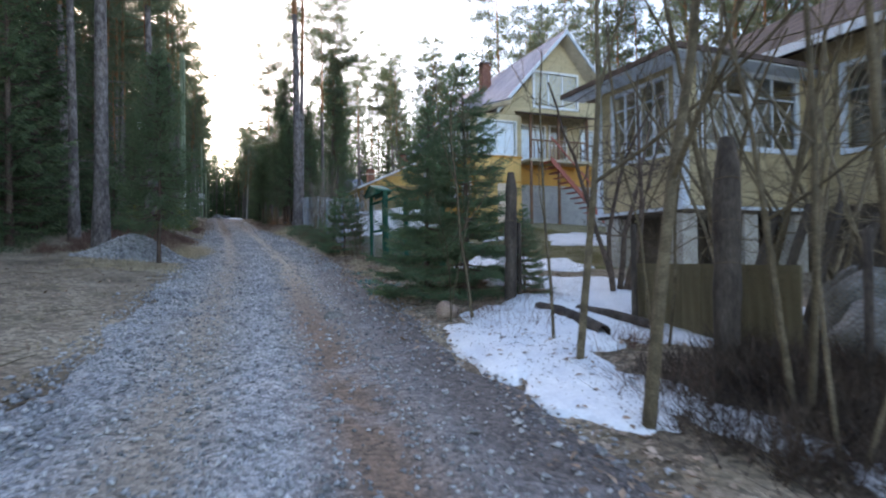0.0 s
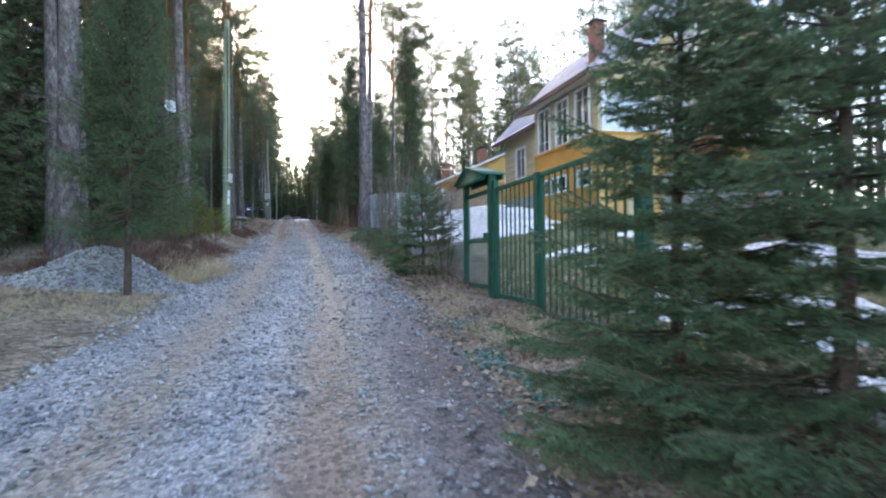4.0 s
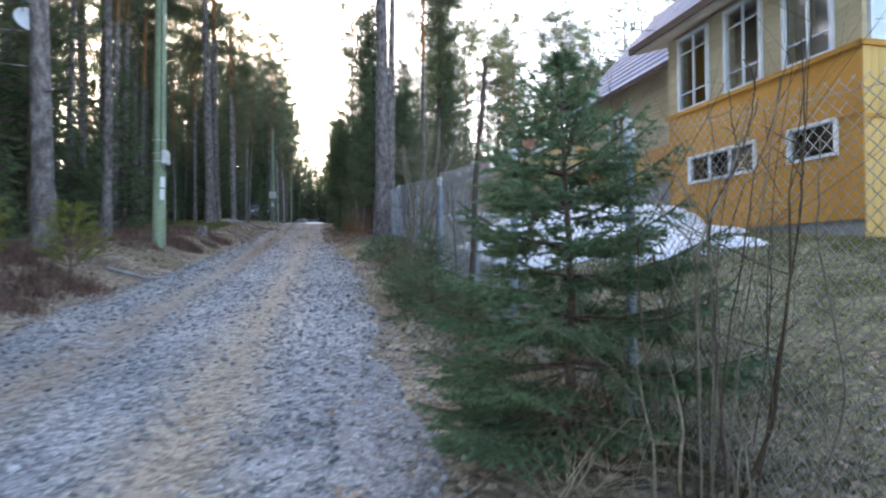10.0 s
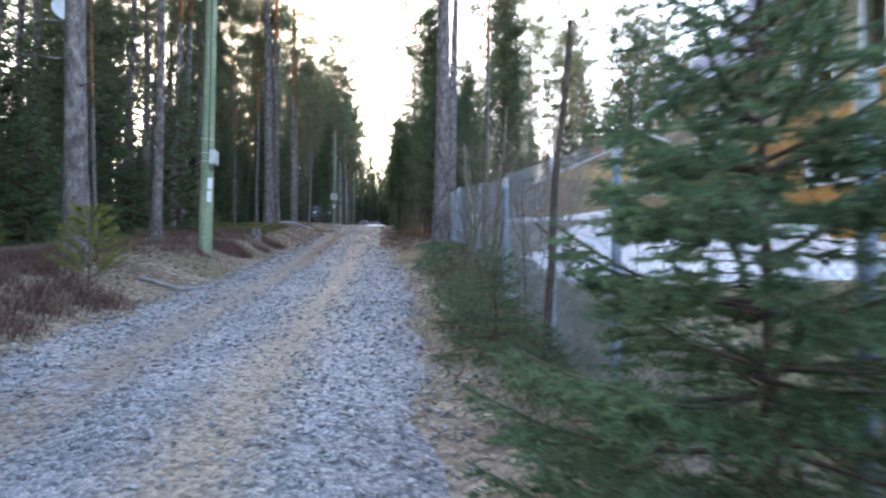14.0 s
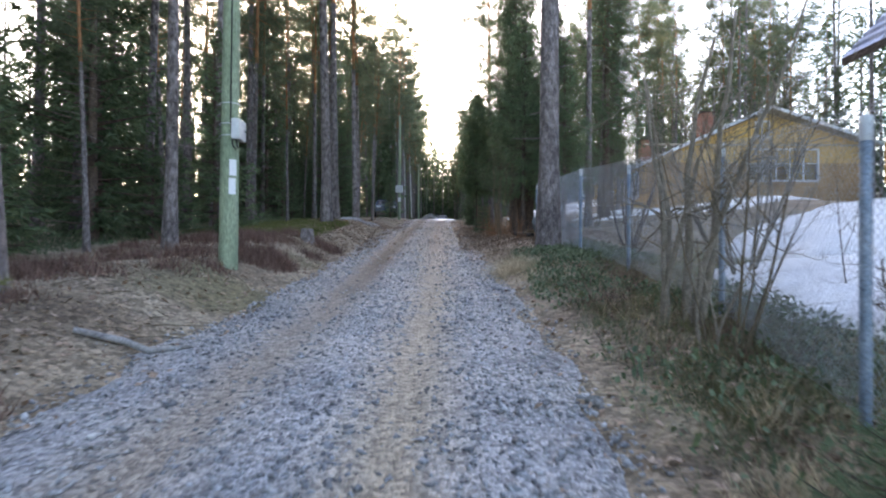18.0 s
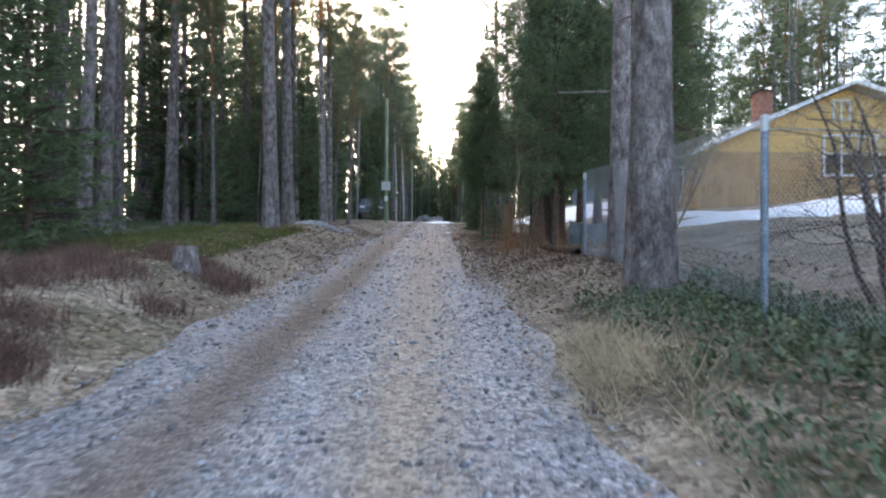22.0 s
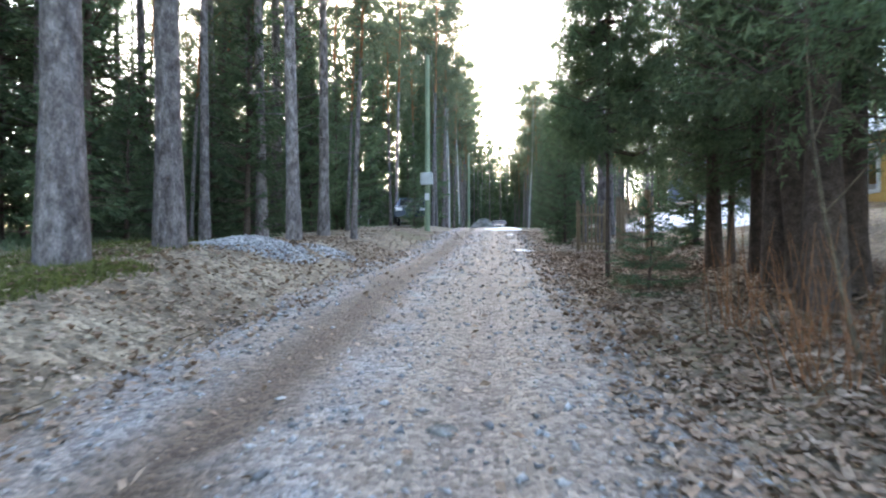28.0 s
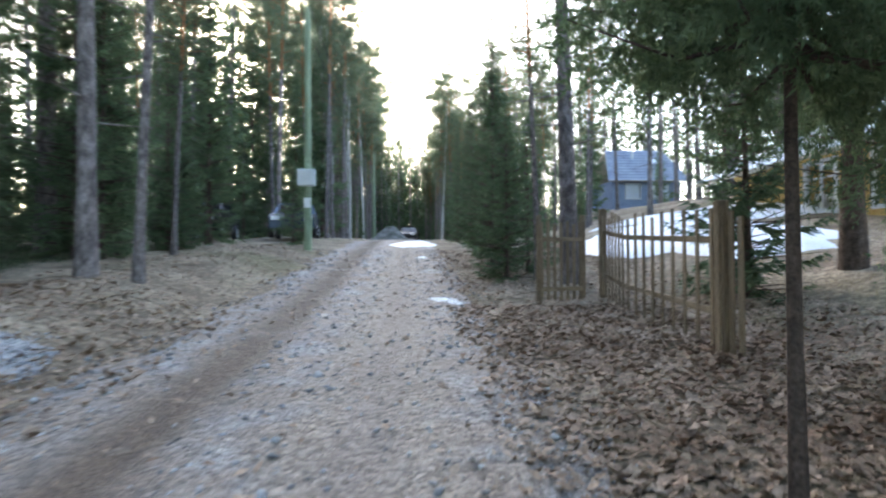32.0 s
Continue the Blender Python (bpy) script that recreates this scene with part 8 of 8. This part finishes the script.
def verge():
    rng = np.random.default_rng(10)

    def strip(n, o0, o1, y0, y1):
        y = rng.uniform(y0, y1, n)
        return rng.uniform(o0, o1, n) + np.interp(y, CENTRE_Y, CENTRE_X), y
    # short trodden grass of the clearing on the left
    x, y = strip(6000, -9, -1.75, 0, 17.5)
    tufts("dry_lawn", "short flattened straw-coloured grass", "dry grass", x, y, 6, 0.045, 0.003, 1.6, 0.05, rng, M_GRASS)
    x, y = strip(420, -5, -1.9, 17, 33)
    tufts("dry_lawn", "short flattened straw-coloured grass", "dry grass", x, y, 6, 0.05, 0.003, 1.5, 0.05, rng, M_GRASS)
    # long pale tussocks
    x = np.concatenate([[-0.95, -1.15, -1.35, -1.0, -0.85, -1.6, -1.9, -0.8], rng.uniform(3.1, 4.1, 26), rng.uniform(-2.6, -1.2, 14), rng.uniform(-1.5, -0.55, 22)])
    y = np.concatenate([[17.2, 17.6, 17.0, 18.3, 19.0, 17.4, 17.9, 18.7], rng.uniform(10.5, 24, 26), rng.uniform(16, 19, 14), rng.uniform(18.0, 20.6, 22)])
    tufts("grass_tussocks", "long pale dry grass hanging over the verge", "dry grass", x, y, 110, 0.25, 0.0042, 1.4, 0.09, rng, M_STRAW)
    k = rng.random(60)
    x, y = -0.95 + 0.7 * k + rng.normal(0, 0.13, 60), 16.6 + 2.8 * k + rng.normal(0, 0.15, 60)
    tufts("straw", "bleached straw bent over the edge of the track", "dry grass", x, y, 60, 0.36, 0.005, 1.7, 0.11, rng, M_STRAW)
    x, y = rng.normal(3.55, 0.17, 46), rng.normal(32.0, 0.55, 46)
    tufts("straw", "bleached straw bent over beside the low green shrub", "dry grass", x, y, 60, 0.3, 0.004, 1.7, 0.11, rng, M_STRAW)
    x, y = rng.uniform(-3.0, -0.7, 90), rng.uniform(13.6, 15.6, 90)
    tufts("straw", "bleached straw round the foot of the gravel heap", "dry grass", x, y, 34, 0.14, 0.004, 1.7, 0.13, rng, M_STRAW)
    # heather
    n = 230
    y = rng.uniform(16.8, 36.5, n)
    x = np.interp(y, CENTRE_Y, CENTRE_X) - 2.15 - rng.random(n) ** 1.6 * 3.2
    clear = ~((np.hypot(x + 2.3, y - 16.6) < 1.5) | ((x > -1.9) & (y > 24.5) & (y < 28.2)) | ((x > -1.6) & (y > 33.8) & (y < 35)))
    x, y = x[clear], y[clear]
    tufts("heather", "low brown heather in rounded clumps", "heather", x, y, 170, 0.23, 0.0065, 0.6, 0.15, rng, M_HEATHER)
    x, y = strip(60, 2.4, 3.6, 2, 30)
    tufts("dry_undergrowth", "tangled brown undergrowth at the fence", "undergrowth", x, y, 90, 0.28, 0.004, 0.9, 0.16, rng, M_HEATHER)
    # dead stalks and leaves by the boulders; their colour also carries the shade there
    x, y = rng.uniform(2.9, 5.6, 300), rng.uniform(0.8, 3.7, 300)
    tufts("dead_undergrowth", "tangle of dead stalks below the boulders, darkened for the shade there", "undergrowth", x, y, 70, 0.3, 0.0055, 1.1, 0.15, rng, M_DEAD_SHADED)
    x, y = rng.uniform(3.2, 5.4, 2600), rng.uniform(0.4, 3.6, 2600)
    lay_leaves("dark_litter", "dead brown leaves below the boulders, darkened for the shade there", x, y, ground_z(x, y) + 0.02, rng.uniform(0.02, 0.05, 2600), rng, M_DEAD_SHADED, "fallen leaves", 0.5)
    # evergreen low shrubs on the right bank, moss and bilberry on the left
    n = 26000
    y = rng.uniform(19.5, 35.0, n)
    o = 1.95 + rng.random(n) ** 0.7 * 2.3
    x = o + np.interp(y, CENTRE_Y, CENTRE_X)
    thick = (rng.random(n) < np.interp(y, [19.5, 22.5, 24.5, 26.5], [0.12, 0.2, 0.45, 1.0])) & (x > np.interp(y, [27, 30, 32, 34, 35], [3.2, 3.5, 3.75, 3.7, 4.1])) & (np.sin(x * 2.1 + y * 1.3) + np.sin(y * 0.9 - x * 1.7) + 0.6 * np.sin(x * 7 + y * 5) > np.interp(y, [31, 32.5, 34.5], [-0.15, -0.9, -0.6]))
    x, y = x[thick], y[thick]
    lay_leaves("low_evergreen_shrub", "low glossy evergreen shrub covering the bank", x, y, ground_z(x, y) + rng.random(len(x)) * 0.17, rng.uniform(0.014, 0.032, len(x)), rng, M_COWBERRY, "low shrub", 0.8)
    x, y = strip(950, 2.4, 4.4, 17.0, 27.5)
    tufts("verge_grass", "tangled dark green grass and moss on the bank", "grass", x, y, 26, 0.17, 0.0034, 1.1, 0.10, rng, M_VERGE)
    x, y = strip(150, 2.1, 3.9, 17.5, 27)
    tufts("bent_stalks", "long bent straw stalks lying over the bank", "dry grass", x, y, 7, 0.42, 0.0028, 1.7, 0.10, rng, M_GRASS)
    x, y = strip(6500, 3.3, 9.5, 9.5, 31)
    tufts("yard_lawn", "short olive-green grass of the yard", "grass", x, y, 26, 0.065, 0.0062, 1.1, 0.11, rng, M_YARD)
    x, y = strip(500, 2.2, 3.9, 19.5, 34)
    tufts("bank_grass", "green and dry stems through the low shrub", "grass", x, y, 14, 0.18, 0.003, 0.7, 0.07, rng, M_COWBERRY)
    n = 34000
    y = np.where(rng.random(n) < 0.6, rng.uniform(36.6, 43.5, n), rng.uniform(36.5, 50, n))
    x = np.interp(y, CENTRE_Y, CENTRE_X) - np.where(y < 43.5, 3.0, 3.6) - rng.random(n) ** 1.3 * 3.6
    k = (np.sin(x * 1.1 + y * 0.8) > -0.6) | (y < 43.5)
    x, y = x[k], y[k]
    tufts("bilberry", "bright green bilberry and moss under the pines", "low shrub", x[::3], y[::3], 5, 0.085, 0.008, 0.9, 0.06, rng, M_MOSSY)
    n = 9000
    y = rng.uniform(17, 60, n)
    x = -4.6 - rng.random(n) * 6
    tufts("forest_undergrowth", "dark green undergrowth below the trees", "undergrowth", x, y, 5, 0.16, 0.01, 0.9, 0.1, rng, M_COWBERRY)
    x, y = strip(5200, 3.6, 12, 10, 60)
    tufts("yard_grass", "thin brownish grass in the yards", "dry grass", x, y, 7, 0.07, 0.004, 1.2, 0.09, rng, M_GRASS)


M_STRAW = island_tint(material("bleached_straw", [(0.48, 0.385, 0.25), (0.64, 0.53, 0.37)], 2, 15, 0.85, 0, translucent=0.2), 0.6, 1.25)
M_DEAD_SHADED = island_tint(material("dead_stalks", [(0.045, 0.032, 0.025), (0.11, 0.08, 0.06)], 2, 20, 0.9, 0), 0.6, 1.5)
M_VERGE = island_tint(material("bank_grass", [(0.07, 0.075, 0.033), (0.165, 0.15, 0.07)], 2, 20, 0.8, 0, translucent=0.2), 0.5, 1.5)
M_YARD = island_tint(material("yard_grass", [(0.135, 0.145, 0.055), (0.27, 0.255, 0.115)], 0.7, 20, 0.85, 0, translucent=0.2), 0.6, 1.35)
M_MOSSY = island_tint(material("bilberry_moss", [(0.085, 0.10, 0.03), (0.16, 0.17, 0.05)], 2, 20, 0.8, 0, translucent=0.2), 0.6, 1.4)
verge()


def snow_dirt():
    rng = np.random.default_rng(15)
    n = 900
    y = rng.uniform(2.2, 7.0, n)
    x = 2.85 + rng.normal(0, 0.32, n)
    tops = [o for o in bpy.data.objects if o.name.startswith("snow_patch")][:4]
    keep = []
    for i in range(n):
        z = max([h[1][2] for h in (o.ray_cast(Vector((x[i], y[i], 5)), Vector((0, 0, -1))) for o in tops) if h[0]], default=None)
        if z is not None:
            keep.append((x[i], y[i], z + 0.004))
    K = np.array(keep)
    lay_leaves("snow_debris", "dark bits of bark and needles on the old snow", K[:, 0], K[:, 1], K[:, 2], rng.uniform(0.005, 0.016, len(K)), rng, M_OLDWOOD, "debris", 0.1)
    k = K[::9]
    lay_leaves("snow_leaves", "brown leaves lying on the old snow", k[:, 0] + 0.02, k[:, 1], k[:, 2] + 0.006, rng.uniform(0.02, 0.04, len(k)), rng, M_LEAF, "fallen leaves", 0.15)


snow_dirt()


M_DRIFT = material("bleached_wood", [(0.19, 0.18, 0.175), (0.32, 0.31, 0.30)], 6, 50, 0.85, 0.4, 25)


def sticks():
    rng = np.random.default_rng(14)
    b = Bag()
    for _ in range(420):
        y = rng.uniform(1, 58)
        o = rng.choice([-1, 1]) * rng.uniform(1.9, 4.5)
        x = o + float(np.interp(y, CENTRE_Y, CENTRE_X))
        a, ln = rng.random() * 3.14, rng.uniform(0.1, 0.55)
        p = np.array([x, y, 0]) - np.array([math.cos(a), math.sin(a), 0]) * ln / 2
        q = np.array([x, y, 0]) + np.array([math.cos(a), math.sin(a), 0]) * ln / 2
        p[2], q[2] = gz(p[0], p[1]) + 0.015, gz(q[0], q[1]) + rng.uniform(0.01, 0.06)
        b.tube([p, (p + q) / 2 + rng.normal(0, 0.012, 3) + [0, 0, 0.01], q], [0.006, 0.005, 0.003], 4)
    stuff(b.ob("fallen_twigs", M_TWIG), "thin dead twigs lying on the ground", "twigs")
    e = standing("fallen_branch", "pale bare fallen branch on the verge", "branch", (-0.8, 25.9, gz(-0.8, 25.9)))
    b = Bag()
    P = [(-1.15, 25.75), (-0.8, 25.9), (-0.5, 25.8), (-0.2, 26.0)]
    b.tube([(x, y, gz(x, y) + 0.04) for x, y in P], [0.03, 0.035, 0.03, 0.015], 7)
    b.ob("limb", M_DRIFT, e, True)


sticks()


def under_spruces():
    """A leaning double trunk, a fallen log and a torn plastic sheet on the old wire."""
    e = standing("leaning_spruce_trunk", "thick dark leaning spruce trunk with split red-brown bark", "tree", (5.45, 44.2, gz(5.45, 44.2)))
    for (x, y), (tx, ty), r in (((5.38, 44.25), (4.85, 44.5), 0.17), ((5.62, 44.05), (5.75, 43.9), 0.2)):
        g, b = gz(x, y), Bag()
        t = np.linspace(0, 1, 9)
        b.tube(np.stack([x + (tx - x) * t ** 1.3, y + (ty - y) * t, g - 0.15 + 5.2 * t], 1), r * (1 + 0.45 * np.exp(-t * 14)) * (1 - 0.4 * t), 11)
        b.ob("trunk", M_SBARK, e, True)
    for i, a in enumerate((2.6, 3.6, 4.5, 5.4)):
        g, b = gz(5.5, 44.1), Bag()
        u = np.linspace(0, 1, 5)
        b.tube(np.stack([5.5 + math.cos(a) * (0.15 + 0.6 * u), 44.1 + math.sin(a) * (0.15 + 0.6 * u), g + 0.12 * (1 - u) ** 2 - 0.03], 1), 0.07 * (1 - 0.6 * u), 7)
        b.ob("root", M_SBARK, e, True)
    l = standing("log", "fallen dark mossy log under the spruces", "log", (4.85, 40.0, gz(4.85, 40)), "logs")
    b = Bag()
    P = [(4.62, 41.1), (4.75, 40.4), (4.9, 39.8), (5.0, 39.1)]
    b.tube([(x, y, gz(x, y) + 0.1) for x, y in P], [0.07, 0.09, 0.09, 0.07], 10)
    b.ob("log_body", M_OLDWOOD, l, True)
    w = standing("plastic_sheet", "torn pale blue plastic sheet hung over a wire", "sheet", (5.9, 41.6, gz(5.9, 41.6)))
    n, m = 15, 6
    u, v = np.meshgrid(np.linspace(0, 1, n), np.linspace(0, 1, m), indexing="ij")
    z0 = gz(5.9, 41.6) + 0.62
    V = np.stack([5.45 + 0.95 * u + 0.03 * np.sin(v * 9), 41.9 - 0.4 * u + 0.05 * np.sin(u * 17 + v * 3), z0 - 0.1 * np.sin(u * 3.14) - v * (0.42 + 0.16 * np.sin(u * 11) + 0.08 * np.sin(u * 29))], -1).reshape(-1, 3)
    i = np.arange(n - 1)[:, None] * m + np.arange(m - 1)[None]
    soup("sheet_cloth", V, np.stack([i, i + m, i + m + 1, i + 1], -1).reshape(-1, 4), M_PLASTIC, w, True)
    k = Bag()
    k.tube([(5.0, 42.1, z0 + 0.1), (5.45, 41.9, z0 + 0.01), (5.9, 41.7, z0 - 0.09), (6.4, 41.5, z0 + 0.01), (7.0, 41.2, z0 + 0.12)], [0.004] * 5, 4)
    k.ob("line", M_RUST, w)


M_PLASTIC = material("pale_blue_plastic", [(0.17, 0.22, 0.25), (0.30, 0.36, 0.39)], 3, 20, 0.4, 0.2, fine_mix=0.1, translucent=0.5)
under_spruces()
for k in (PINES, FAR_PINES, SPRUCES, FAR_SPRUCES, SMALLS, SKIRTED):
    k.done()
